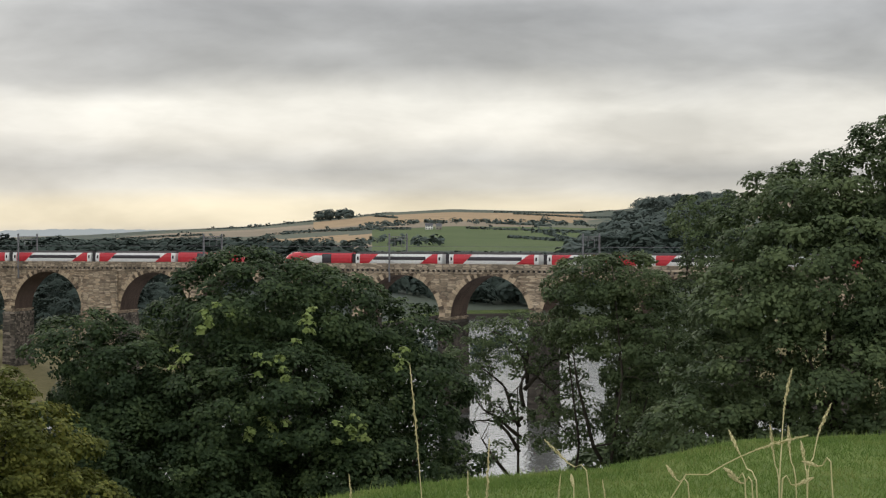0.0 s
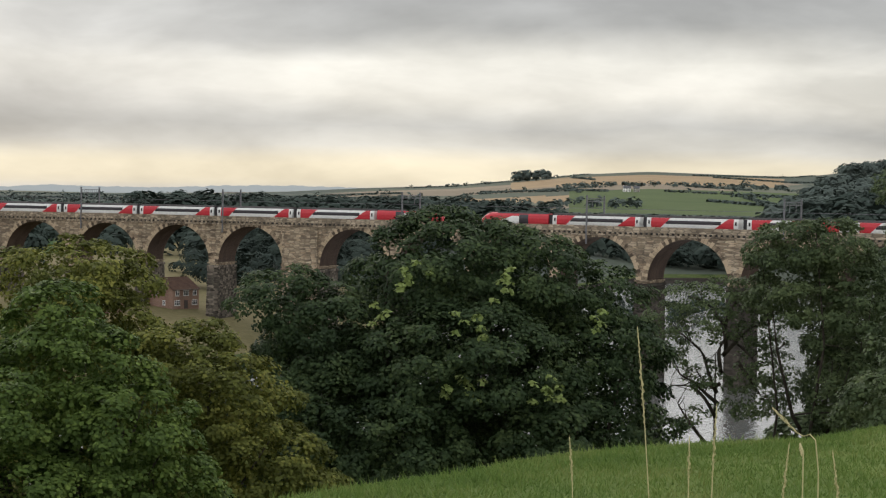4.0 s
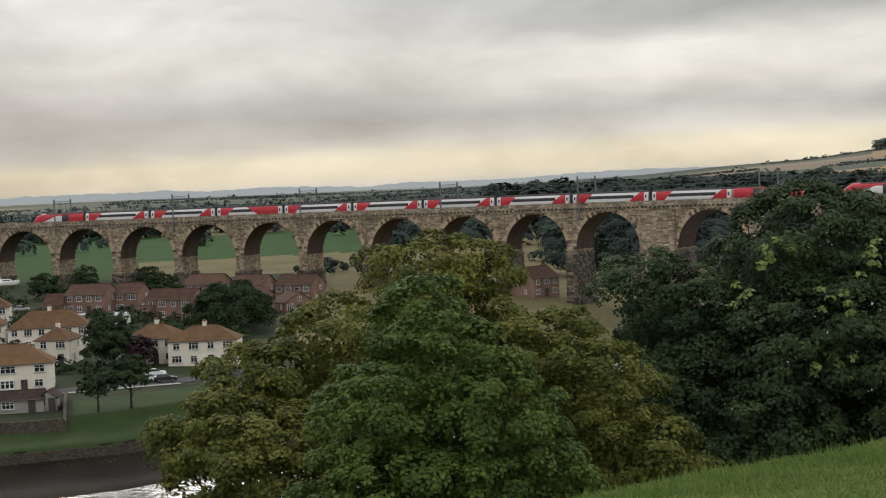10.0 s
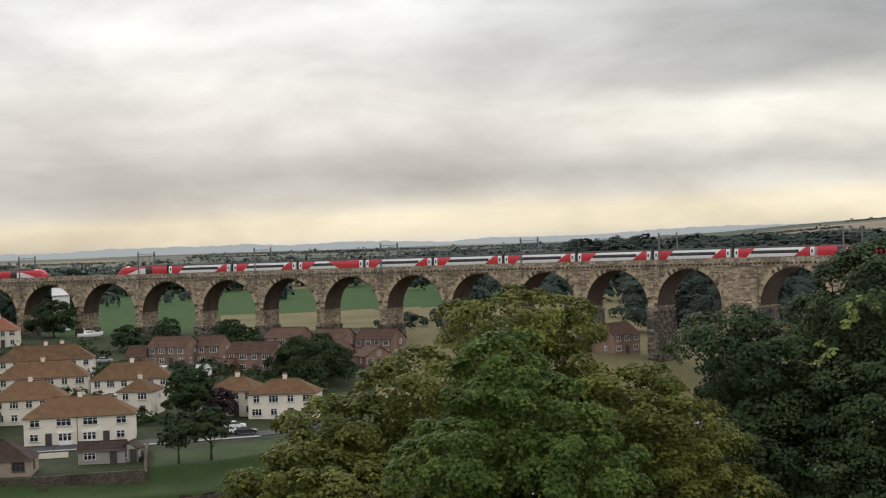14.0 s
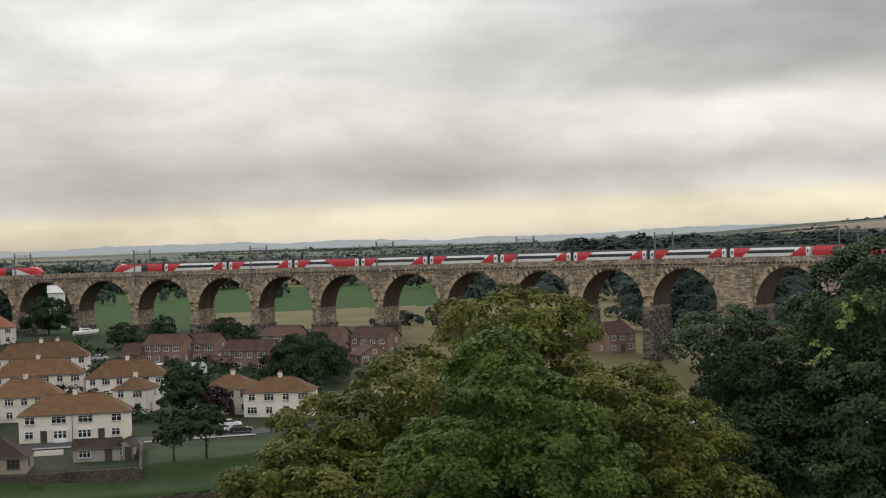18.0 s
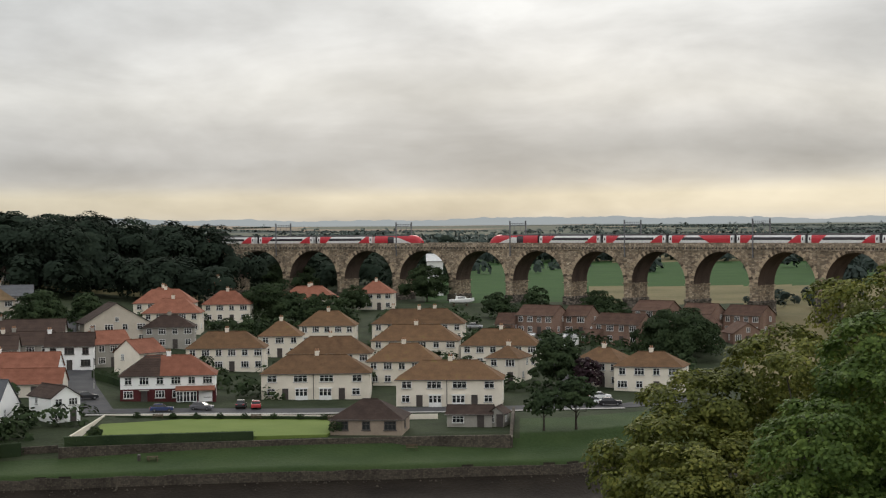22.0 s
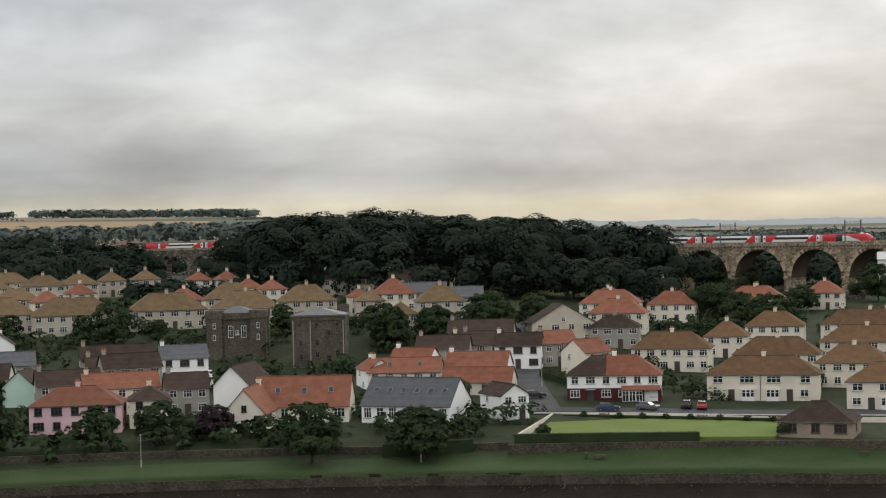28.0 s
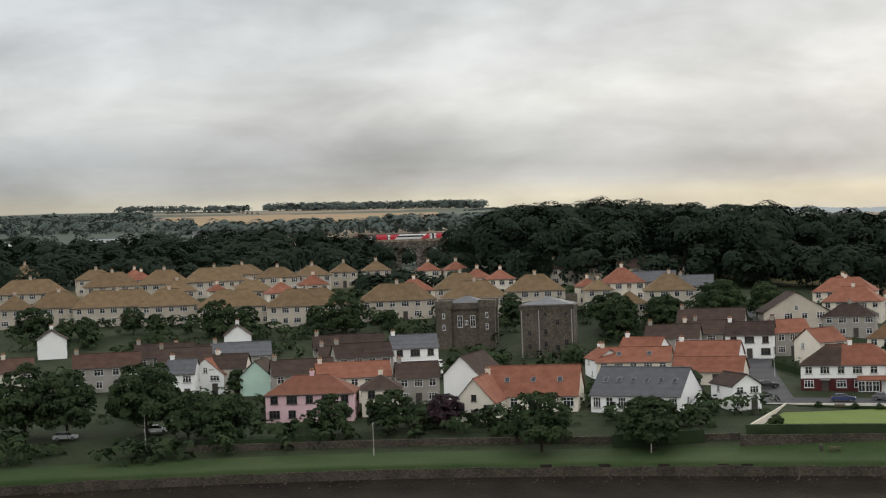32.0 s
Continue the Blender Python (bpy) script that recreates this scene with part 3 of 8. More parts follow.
def build_water():
    bm = bmesh.new()
    near = [bm.verts.new((*polar(a, 105), 0)) for a in range(-60, 96, 4)]
    far = [bm.verts.new((*polar(a, lerp_table(a, SHORE) + 6), 0)) for a in range(-60, 96, 4)]
    for i in range(len(near) - 1):
        bm.faces.new((near[i + 1], near[i], far[i], far[i + 1]))
    tagged(part("water", bm, water_material()), "calm grey river reflecting the overcast sky", "river", kind="structure")


build_water()


def distant_hills():
    """A plain backdrop of hills miles away, along the skyline, glowing blue-grey as haze."""
    m = bpy.data.materials.new("distant_hills_haze_glow")
    m.use_nodes = True
    nt = m.node_tree
    bsdf = nt.nodes["Principled BSDF"]
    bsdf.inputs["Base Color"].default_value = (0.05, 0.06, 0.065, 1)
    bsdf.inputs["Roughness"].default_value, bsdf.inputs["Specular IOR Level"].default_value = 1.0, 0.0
    # this emission stands in for the haze over the ridge
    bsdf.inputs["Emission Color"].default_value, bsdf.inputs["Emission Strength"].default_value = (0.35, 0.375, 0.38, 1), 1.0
    ridge = ((4, -0.2), (7, 0.1), (9, 0.14), (12, 0.1), (16, 0.05), (20, 0.03), (25, 0.06), (30, 0.1), (36, 0.1), (42, 0.12), (48, 0.2), (56, 0.4), (64, 0.7), (75, 0.8))
    bm = bmesh.new()
    last = None
    d = 4700.0
    for k in range(0, 711):
        a = 4 + k * 0.1
        x, y = polar(a, d)
        wave = 0.10 * noise.noise((a * 0.45, 0.7, 0.2)) + 0.035 * noise.noise((a * 3.1, 1.7, 0.4)) + 0.02 * noise.noise((a * 9.0, 0.2, 2.4))
        top = 41 + d * math.tan(radians(lerp_table(a, ridge) + wave))
        col = [bm.verts.new((x, y, -300.0)), bm.verts.new((x, y, top)), bm.verts.new((x * 1.05, y * 1.05, top - 40)), bm.verts.new((x * 1.05, y * 1.05, -300.0))]
        if last:
            for j in range(3):
                bm.faces.new((last[j], last[j + 1], col[j + 1], col[j]))
        last = col
    tagged(part("backdrop", bm, m), "range of distant hills on the horizon, haze put in as a blue-grey glow", "hills", kind="structure")


distant_hills()

# ---- the railway viaduct: a gentle curve of round stone arches ----
PITCH, SPAN, BIG_PIER = 21.4, 18.75, 7.9
DECK, PAR_TOP, SPRING = 33.0, 34.2, 22.3
WIDTH = 8.6


def rail_plan(s, off=0.0):
    """Plan place and heading at s metres along the viaduct's near face; off metres behind it."""
    u = s - 200.0
    c, sn, k = math.cos(-0.19926), math.sin(-0.19926), -7.4867e-4
    x = -164.43 + u * c - sn * k * u * u
    y = 432.10 + u * sn + c * k * u * u
    t = Vector((c - sn * 2 * k * u, sn + c * 2 * k * u)).normalized()
    return x - t.y * off, y + t.x * off, math.degrees(math.atan2(t.y, t.x))


def arch_right(i):
    return i * PITCH + (BIG_PIER if i >= 14 else 0.0)


FIRST, LAST = -2, 22
viaduct = empty("viaduct", *rail_plan(200)[:2], 0, 0, "long curved sandstone railway viaduct of round arches on tall piers", "bridge")
ORIGIN = Vector(viaduct.location)


def via(s, off, z):
    x, y, _ = rail_plan(s, off)
    return (x - ORIGIN.x, y - ORIGIN.y, z)


def sweep(name, section, s0, s1, step, material, label=""):
    """A moulding of (offset, height) section swept along the curve."""
    bm = bmesh.new()
    count = max(1, round((s1 - s0) / step))
    rings = [[bm.verts.new(via(s0 + (s1 - s0) * i / count, o, z)) for o, z in section] for i in range(count + 1)]
    k = len(section)
    for r0, r1 in zip(rings, rings[1:]):
        for j in range(k):
            bm.faces.new((r0[j], r1[j], r1[(j + 1) % k], r0[(j + 1) % k]))
    bm.faces.new(rings[0])
    bm.faces.new(rings[-1][::-1])
    return part(name, bm, material, viaduct, label)


def build_arch(i):
    right = arch_right(i)
    left, radius, mid = right - SPAN, SPAN / 2, right - SPAN / 2
    lo, hi = left - (PITCH - SPAN) / 2, right + (PITCH - SPAN) / 2
    if i == 13:
        hi = right + PITCH - SPAN + BIG_PIER - (PITCH - SPAN) / 2
    steps = 28
    xs = [mid - radius * math.cos(math.pi * k / steps) for k in range(steps + 1)]
    zs = [SPRING + radius * math.sin(math.pi * k / steps) for k in range(steps + 1)]
    bm = bmesh.new()
    for off, flip in ((0.0, False), (WIDTH, True)):
        low = [bm.verts.new(via(x, off, z)) for x, z in zip(xs, zs)]
        top = [bm.verts.new(via(x, off, DECK - 0.6)) for x in xs]
        for k in range(steps):
            q = (low[k], low[k + 1], top[k + 1], top[k])
            bm.faces.new(q[::-1] if flip else q)
        for a, b, side in ((lo, left, 0), (right, hi, -1)):
            q = [bm.verts.new(via(*p)) for p in ((a, off, SPRING), (b, off, SPRING), (b, off, DECK - 0.6), (a, off, DECK - 0.6))]
            bm.faces.new(q[::-1] if flip else q)
    part("spandrel_wall", bm, STONE, viaduct)
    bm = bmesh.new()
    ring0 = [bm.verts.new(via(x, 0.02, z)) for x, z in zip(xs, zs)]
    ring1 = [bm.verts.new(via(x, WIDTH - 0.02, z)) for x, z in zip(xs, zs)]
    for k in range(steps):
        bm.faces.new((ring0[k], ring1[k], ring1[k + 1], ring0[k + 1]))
    part("arch_soffit", bm, SOFFIT, viaduct, "brick lining under the arch, its shade painted into the colour")
    # ring of voussoirs, every second one a little longer
    bm = bmesh.new()
    count = 40
    for k in range(count):
        a0, a1 = math.pi * (k + 0.06) / count, math.pi * (k + 0.94) / count
        r1 = radius + (1.25 if k % 2 else 0.85)
        proud = -0.10 if k % 2 else -0.06
        pts = [(mid - r * math.cos(a), SPRING + r * math.sin(a)) for a, r in ((a0, radius - 0.02), (a1, radius - 0.02), (a1, r1), (a0, r1))]
        f0 = [bm.verts.new(via(x, proud, z)) for x, z in pts]
        f1 = [bm.verts.new(via(x, 0.15, z)) for x, z in pts]
        bm.faces.new(f0)
        for j in range(4):
            bm.faces.new((f0[(j + 1) % 4], f0[j], f1[j], f1[(j + 1) % 4]))
    tagged(part("arch_ring", bm, VOUSSOIR, viaduct, "ring of wedge-shaped stones round the arch"), kind="stuff")


def build_pier(i):
    """The pier to the right of arch i."""
    a = arch_right(i)
    b = arch_right(i + 1) - SPAN
    x, y, _ = rail_plan((a + b) / 2, WIDTH / 2)
    foot = ground_z(x, y) - 1.0
    wide = b - a
    bm = bmesh.new()

    def block(grow0, grow1, z0, z1):
        r = []
        for g, z in ((grow0, z0), (grow1, z1)):
            r.append([bm.verts.new(via(s, o, z)) for s, o in ((a - g, -g), (b + g, -g), (b + g, WIDTH + g), (a - g, WIDTH + g))])
        for k in range(4):
            bm.faces.new((r[0][k], r[0][(k + 1) % 4], r[1][(k + 1) % 4], r[1][k]))
        bm.faces.new(r[0][::-1])
        bm.faces.new(r[1])

    base_top = 17.6 if i <= 8 else (19.5 if i <= 10 else 21.3)
    block(0.02, 0.02, base_top + 0.2, SPRING)
    block(0.28, 0.28, SPRING - 0.35, SPRING)
    pier = part("pier", bm, STONE, viaduct)
    bm = bmesh.new()
    block(0.5, 0.28, foot, base_top - 0.2)
    block(0.5, 0.3, base_top - 0.4, base_top + 0.25)
    part("pier_base", bm, WET_STONE if i >= 14 else STONE_DARK, pier, "darker stepped base of the pier")
    if i == 13:
        bm = bmesh.new()
        box_pts = [(a + 0.3, -0.9), (b - 0.3, -0.9), (b - 0.3, 0.1), (a + 0.3, 0.1)]
        r = [[bm.verts.new(via(s, o, z)) for s, o in box_pts] for z in (foot, DECK - 1.2)]
        for k in range(4):
            bm.faces.new((r[0][k], r[0][(k + 1) % 4], r[1][(k + 1) % 4], r[1][k]))
        bm.faces.new(r[1])
        part("buttress", bm, STONE, pier, "broad flat buttress up to the parapet")


for i in range(FIRST, LAST + 1):
    build_arch(i)
    if i < LAST:
        build_pier(i)
S0, S1 = arch_right(FIRST) - SPAN - 40, arch_right(LAST) + 40
sweep("string_course", [(-0.22, DECK - 1.0), (-0.22, DECK - 0.65), (0.3, DECK - 0.65), (0.3, DECK - 1.0)], S0, S1, 6, STONE_TRIM, "projecting stone band below the parapet")
sweep("parapet", [(-0.35, DECK - 0.15), (-0.35, PAR_TOP), (0.15, PAR_TOP), (0.15, DECK - 0.15)], S0, S1, 6, STONE_TRIM, "low stone parapet")
sweep("far_parapet", [(WIDTH - 0.15, DECK - 0.6), (WIDTH - 0.15, PAR_TOP), (WIDTH + 0.35, PAR_TOP), (WIDTH + 0.35, DECK - 0.6)], S0, S1, 6, STONE_TRIM)
sweep("deck", [(0.16, DECK - 0.65), (0.16, DECK - 0.1), (WIDTH - 0.16, DECK - 0.1), (WIDTH - 0.16, DECK - 0.65)], S0, S1, 6, ASPHALT, "ballasted track bed")


def build_corbels():
    bm = bmesh.new()
    s = S0 + 1
    while s < S1:
        r = [[bm.verts.new(via(s + ds, o, z)) for ds, o in ((0, -0.33), (0.55, -0.33), (0.55, 0.1), (0, 0.1))] for z in (DECK - 0.64, DECK - 0.16)]
        for k in range(4):
            bm.faces.new((r[0][k], r[0][(k + 1) % 4], r[1][(k + 1) % 4], r[1][k]))
        bm.faces.new(r[0][::-1])
        bm.faces.new(r[1])
        s += 1.25
    tagged(part("corbelling", bm, STONE_TRIM, viaduct, "row of small stone corbels under the parapet"), kind="stuff")


build_corbels()
# end walls that close the viaduct into the banks
for s0, s1 in ((S0, arch_right(FIRST) - SPAN - 1.3), (arch_right(LAST) + 1.3, S1)):
    sweep("abutment", [(0.0, 0.0), (0.0, DECK - 0.6), (WIDTH, DECK - 0.6), (WIDTH, 0.0)], s0, s1, 6, STONE, "solid stone abutment")

# ---- trees ----
def leaf_cloud(rng, centres, radii, counts, leaf, droop=0.35, shell=0.62, squash=0.8, ruffle=0.45):
    """Folded leaves scattered through the outer part of many boughs: corner and face arrays."""
    total = int(sum(counts))
    which = np.repeat(np.arange(len(centres)), counts)
    c, r = np.asarray(centres)[which], np.asarray(radii)[which]
    v = rng.normal(size=(total, 3))
    v /= np.linalg.norm(v, axis=1)[:, None]
    v[:, 2] = np.where(v[:, 2] < -0.35, -v[:, 2], v[:, 2])
    dist = shell + (1 - shell) * rng.random(total) ** 0.6
    p = c + v * (r * dist)[:, None] * np.array([1, 1, squash])
    nrm = v + np.array([0, 0, 0.55]) + rng.normal(scale=ruffle, size=(total, 3))
    nrm /= np.linalg.norm(nrm, axis=1)[:, None]
    tip = rng.normal(size=(total, 3)) + v * 0.8 - np.array([0, 0, droop])
    tip -= nrm * np.sum(tip * nrm, axis=1)[:, None]
    tip /= np.linalg.norm(tip, axis=1)[:, None]
    side = np.cross(nrm, tip)
    size = leaf * (0.6 + 0.8 * rng.random(total))[:, None]
    verts = np.empty((total, 4, 3))
    verts[:, 0] = p - tip * size * 0.5
    verts[:, 1] = p + side * size * 0.46 - nrm * size * 0.13
    verts[:, 2] = p + tip * size * 0.55 - nrm * size * 0.08
    verts[:, 3] = p - side * size * 0.46 - nrm * size * 0.13
    base = 4 * np.arange(total)[:, None]
    faces = np.concatenate([base + np.array([0, 1, 2]), base + np.array([0, 2, 3])], axis=0)
    return verts.reshape(-1, 3), faces


def crown_heads(rng, lobes, clump, gap=0.95):
    """Leaf heads spaced evenly over the outside of a crown's lobes (x, y, z, rx, ry, rz): places and the way each faces."""
    L = np.array(lobes, float)
    area = (L[:, 3] * L[:, 4] * L[:, 5]) ** (2 / 3)
    n = int(min(9000, 60 + 70 * area.sum() / clump ** 2))
    pick = rng.choice(len(L), size=n, p=area / area.sum())
    v = rng.normal(size=(n, 3))
    v /= np.linalg.norm(v, axis=1)[:, None]
    v[:, 2] = np.where(v[:, 2] < -0.6, -v[:, 2], v[:, 2])
    p = L[pick, :3] + v * L[pick, 3:] * (0.84 + 0.2 * rng.random(n))[:, None]
    way = v / L[pick, 3:]
    way /= np.linalg.norm(way, axis=1)[:, None]
    inside = np.zeros(n, bool)
    for k in range(len(L)):
        q = np.linalg.norm((p - L[k, :3]) / L[k, 3:], axis=1)
        inside |= (q < 0.72) & (pick != k)
    p, way = p[~inside], way[~inside]
    keep, placed = [], np.empty((0, 3))
    for i in range(len(p)):
        if len(placed) == 0 or np.min(np.sum((placed - p[i]) ** 2, axis=1)) > (clump * gap) ** 2:
            keep.append(i)
            placed = p[keep]
    return p[keep], way[keep]


def crown_leaves(rng, lobes, clump, leaf, fullness=1.0, gap=0.95, ruffle=0.3, fill=0.25):
    """Folded leaves on the upper, outer side of each head's boughs, darker sparse ones inside: corners, faces, heads and each leaf's head."""
    heads, ways = crown_heads(rng, lobes, clump, gap)
    up = np.array([0, 0, 1.0])
    subs = 7
    h = np.repeat(np.arange(len(heads)), subs)
    size = clump * (0.75 + 0.5 * rng.random(len(heads)))
    aim = ways * 0.8 + up * 0.55
    v = rng.normal(size=(len(h), 3)) * 0.62 + aim[h]
    v /= np.linalg.norm(v, axis=1)[:, None]
    centre = heads[h] + v * size[h][:, None] * np.array([0.8, 0.8, 0.5])
    radius = size[h] * (0.34 + 0.22 * rng.random(len(h)))
    counts = np.maximum(3, (fullness * 9.0 * (radius / leaf) ** 2).astype(int))
    which = np.repeat(np.arange(len(h)), counts)
    n = len(which)
    u = rng.normal(size=(n, 3)) + aim[h[which]] * 0.85
    u /= np.linalg.norm(u, axis=1)[:, None]
    p = centre[which] + u * (radius[which] * (0.72 + 0.4 * rng.random(n)))[:, None] * np.array([1, 1, 0.75])
    nrm = u * 0.6 + ways[h[which]] * 0.3 + up * 0.45 + rng.normal(scale=ruffle, size=(n, 3))
    owner = h[which]
    if fill:
        L = np.array(lobes, float)
        vol = (L[:, 3] * L[:, 4] * L[:, 5]) ** (2 / 3)
        m = int(n * fill)
        pick = rng.choice(len(L), size=m, p=vol / vol.sum())
        w = rng.normal(size=(m, 3))
        w /= np.linalg.norm(w, axis=1)[:, None]
        inner = L[pick, :3] + w * L[pick, 3:] * (0.45 + 0.45 * rng.random(m))[:, None]
        p, nrm, u = np.concatenate([p, inner]), np.concatenate([nrm, w + rng.normal(scale=0.5, size=(m, 3))]), np.concatenate([u, w])
        owner = np.concatenate([owner, np.full(m, -1)])
        n += m
    nrm /= np.linalg.norm(nrm, axis=1)[:, None]
    tip = rng.normal(size=(n, 3)) + u * 0.9 - up * 0.35
    tip -= nrm * np.sum(tip * nrm, axis=1)[:, None]
    tip /= np.linalg.norm(tip, axis=1)[:, None]
    side = np.cross(nrm, tip)
    big = leaf * (0.6 + 0.8 * rng.random(n))[:, None]
    verts = np.empty((n, 4, 3))
    verts[:, 0] = p - tip * big * 0.5
    verts[:, 1] = p + side * big * 0.46 - nrm * big * 0.1
    verts[:, 2] = p + tip * big * 0.55 - nrm * big * 0.08
    verts[:, 3] = p - side * big * 0.46 - nrm * big * 0.1
    base = 4 * np.arange(n)[:, None]
    faces = np.concatenate([base + np.array([0, 1, 2]), base + np.array([0, 2, 3])], axis=0)
    return verts.reshape(-1, 3), faces, heads, owner


def tree(name, x, y, lobes, clump, leaf, material, label, seed, group="", trunk=0.35, base=None, limbs=9, lean=(0, 0), category="tree", fork=(0.3, 0.8), reach=0.5, fullness=1.0, gap=0.95, fill=0.18):
    """A broadleaved tree: tapered trunk and limbs, and a crown of domed heads of leaves. Lobes are given from the tree's foot."""
    rng = np.random.default_rng(seed)
    z0 = ground_z(x, y) if base is None else base
    thing = empty(name, x, y, z0, 0, label, category, group)
    verts, faces, pts, _ = crown_leaves(rng, lobes, clump, leaf, fullness, gap, fill=fill)
    crown = new("crown", mesh_from_arrays("crown", verts, faces, [material]))
    crown.parent = thing
    top = float(np.median([l[2] for l in lobes]))
    mid = np.median([l[:2] for l in lobes], axis=0)
    bm = bmesh.new()

    spine = [(lean[0] * f + mid[0] * f * f * 0.6, lean[1] * f + mid[1] * f * f * 0.6, top * f - 0.4) for f in (0, 0.15, 0.3, 0.5, 0.75, 1.0)]
    tube(bm, spine, [trunk * k for k in (1.35, 1.05, 0.92, 0.72, 0.42, 0.12)], 9)
    part("trunk", bm, BARK, thing, "grey-brown trunk", True)
    order = rng.choice(len(pts), size=min(limbs, len(pts)), replace=False)
    for k in order:
        end = pts[k]
        f = fork[0] + (fork[1] - fork[0]) * rng.random()
        steps = (0, 0.15, 0.3, 0.5, 0.75, 1.0)
        j = max(i for i in range(5) if steps[i] <= f)
        s = Vector(spine[j]).lerp(Vector(spine[j + 1]), (f - steps[j]) / (steps[j + 1] - steps[j]))
        e = Vector(end)
        way = e - s
        kink = min(0.5, way.length * 0.09)
        m1 = s + Vector((way.x * (0.4 + 0.2 * reach), way.y * 0.4, way.z * (0.4 - 0.3 * reach))) + Vector(rng.normal(scale=kink, size=3))
        m2 = s + Vector((way.x * (0.75 + 0.2 * reach), way.y * 0.75, way.z * (0.75 - 0.2 * reach))) + Vector(rng.normal(scale=kink, size=3))
        bm = bmesh.new()
        tube(bm, [s, m1, m2, e], [trunk * 0.38, trunk * 0.26, trunk * 0.16, trunk * 0.05], 6)
        for q, r in ((m1, 0.16), (m2, 0.11)):
            tw = q + Vector(rng.normal(scale=min(1.0, way.length * 0.2), size=3)) + Vector((0, 0, min(0.5, way.length * 0.1)))
            tube(bm, [q, q.lerp(tw, 0.5) + Vector(rng.normal(scale=kink * 0.6, size=3)), tw], [trunk * r, trunk * r * 0.7, trunk * 0.03], 5)
        part("limb", bm, BARK, thing, "", True)
    return thing


def slope_tree(name, az, d, crown, clump, leaf, material, label, seed, **more):
    """A tree on the near slope; crown lobes as (bearing, height angle, distance, half width, half depth, half height)."""
    x, y = polar(az, d)
    z = ground_z(x, y)
    lobes = []
    for a, e, dd, rx, ry, rz in crown:
        lx, ly = polar(a, dd)
        lobes.append((lx - x, ly - y, 41 + dd * math.tan(radians(e)) - z, rx, ry, rz))
    return tree(name, x, y, lobes, clump, leaf, material, label, seed, **more)


# the yellowing tree behind, the greener one in front of it
slope_tree("sycamore_tree", 20.5, 64, [(18.9, -3.2, 65, 2.3, 2.2, 1.1), (17.9, -3.7, 65, 1.1, 1.6, 0.7), (18.8, -4.9, 64, 2.6, 2.3, 1.2), (22.4, -5.6, 63, 2.3, 2.6, 1.3), (24.8, -6.9, 62, 2.0, 2.6, 1.3), (26.5, -8.5, 60, 1.6, 2.6, 1.6), (15.6, -6.2, 61, 1.7, 2.4, 1.3), (25.2, -9.9, 58, 2.8, 3.0, 2.2), (14.0, -7.6, 60, 1.7, 2.4, 1.6), (13.0, -10.0, 59, 2.1, 2.4, 2.0), (19.0, -8, 65, 5.5, 2.5, 3.2), (22, -11.5, 60, 6, 3, 2.5)],
           0.95, 0.145, LEAF_LIME, "large sycamore with yellowing crown on the slope below", 11, trunk=0.42, limbs=24, fullness=0.65)
slope_tree("sycamore_tree", 18.5, 54, [(19.6, -5.0, 54, 1.1, 1.5, 1.2), (19.2, -6.6, 53, 1.9, 2.0, 1.6), (20.9, -8.2, 52, 1.9, 2.2, 1.8), (17.4, -8.4, 52, 1.6, 2.2, 1.6), (17.2, -10.6, 52, 2.4, 2.4, 2.2), (20.8, -11.5, 51, 3.0, 2.6, 2.4)],
           0.8, 0.135, LEAF_MID, "fresh green sycamore in front of the yellowing one", 17, trunk=0.36, limbs=12, fullness=0.65)
dark_sycamore = slope_tree("sycamore_tree", 5.8, 72, [(6.4, -2.9, 72, 3.2, 3.4, 2.1), (4.2, -3.2, 72, 2.4, 3.0, 2.2), (12.2, -4.3, 71, 1.2, 2.0, 1.4), (10.6, -5.4, 71, 2.4, 2.6, 1.9), (12.1, -7.6, 70, 2.2, 3.0, 2.4), (1.5, -4.0, 73, 1.5, 2.0, 1.6), (1.0, -5.6, 72, 1.8, 2.4, 1.9), (0.7, -7.6, 72, 1.6, 2.4, 2.1), (6.0, -6.2, 69, 4.2, 3.2, 2.4), (8.8, -8.8, 68, 4.0, 3.2, 2.4), (3.4, -9.0, 69, 3.2, 3.2, 2.6), (12.2, -10.5, 69, 2.4, 3.0, 2.4), (6, -6.5, 75, 7.4, 2.0, 5.0), (0.9, -9.6, 73, 1.8, 2.2, 2.2), (0.9, -11.0, 73, 1.8, 2.2, 1.8)],
           1.1, 0.155, LEAF_DARK, "large dark green sycamore with pale new shoots", 12, trunk=0.45, limbs=12, fullness=0.62)
ash = slope_tree("ash_tree", -2.75, 84, [(-1.68, -4.56, 84, 1.13, 1.0, 0.45), (-1.06, -5.37, 84, 0.62, 1.0, 0.96), (-2.84, -4.29, 84, 1.70, 1.0, 0.62), (-3.99, -4.65, 84, 1.13, 1.0, 0.62), (-4.28, -5.89, 84, 1.13, 1.0, 0.96), (-3.90, -6.94, 84, 1.42, 1.0, 0.74), (-2.06, -7.53, 84, 0.51, 1.0, 0.34), (-4.86, -6.65, 84, 0.68, 1.0, 0.96), (-2.45, -6.19, 84, 0.68, 1.0, 0.62), (-3.22, -3.50, 84, 2.35, 1.0, 0.9), (-1.87, -3.60, 84, 1.42, 1.0, 0.85), (-1.00, -4.37, 84, 0.74, 1.0, 0.74)],
                 0.6, 0.13, LEAF_SHADE, "open-crowned tree with bare forking branches over the river", 13, trunk=0.22, limbs=0, fullness=0.3, gap=1.0, fill=0.1)


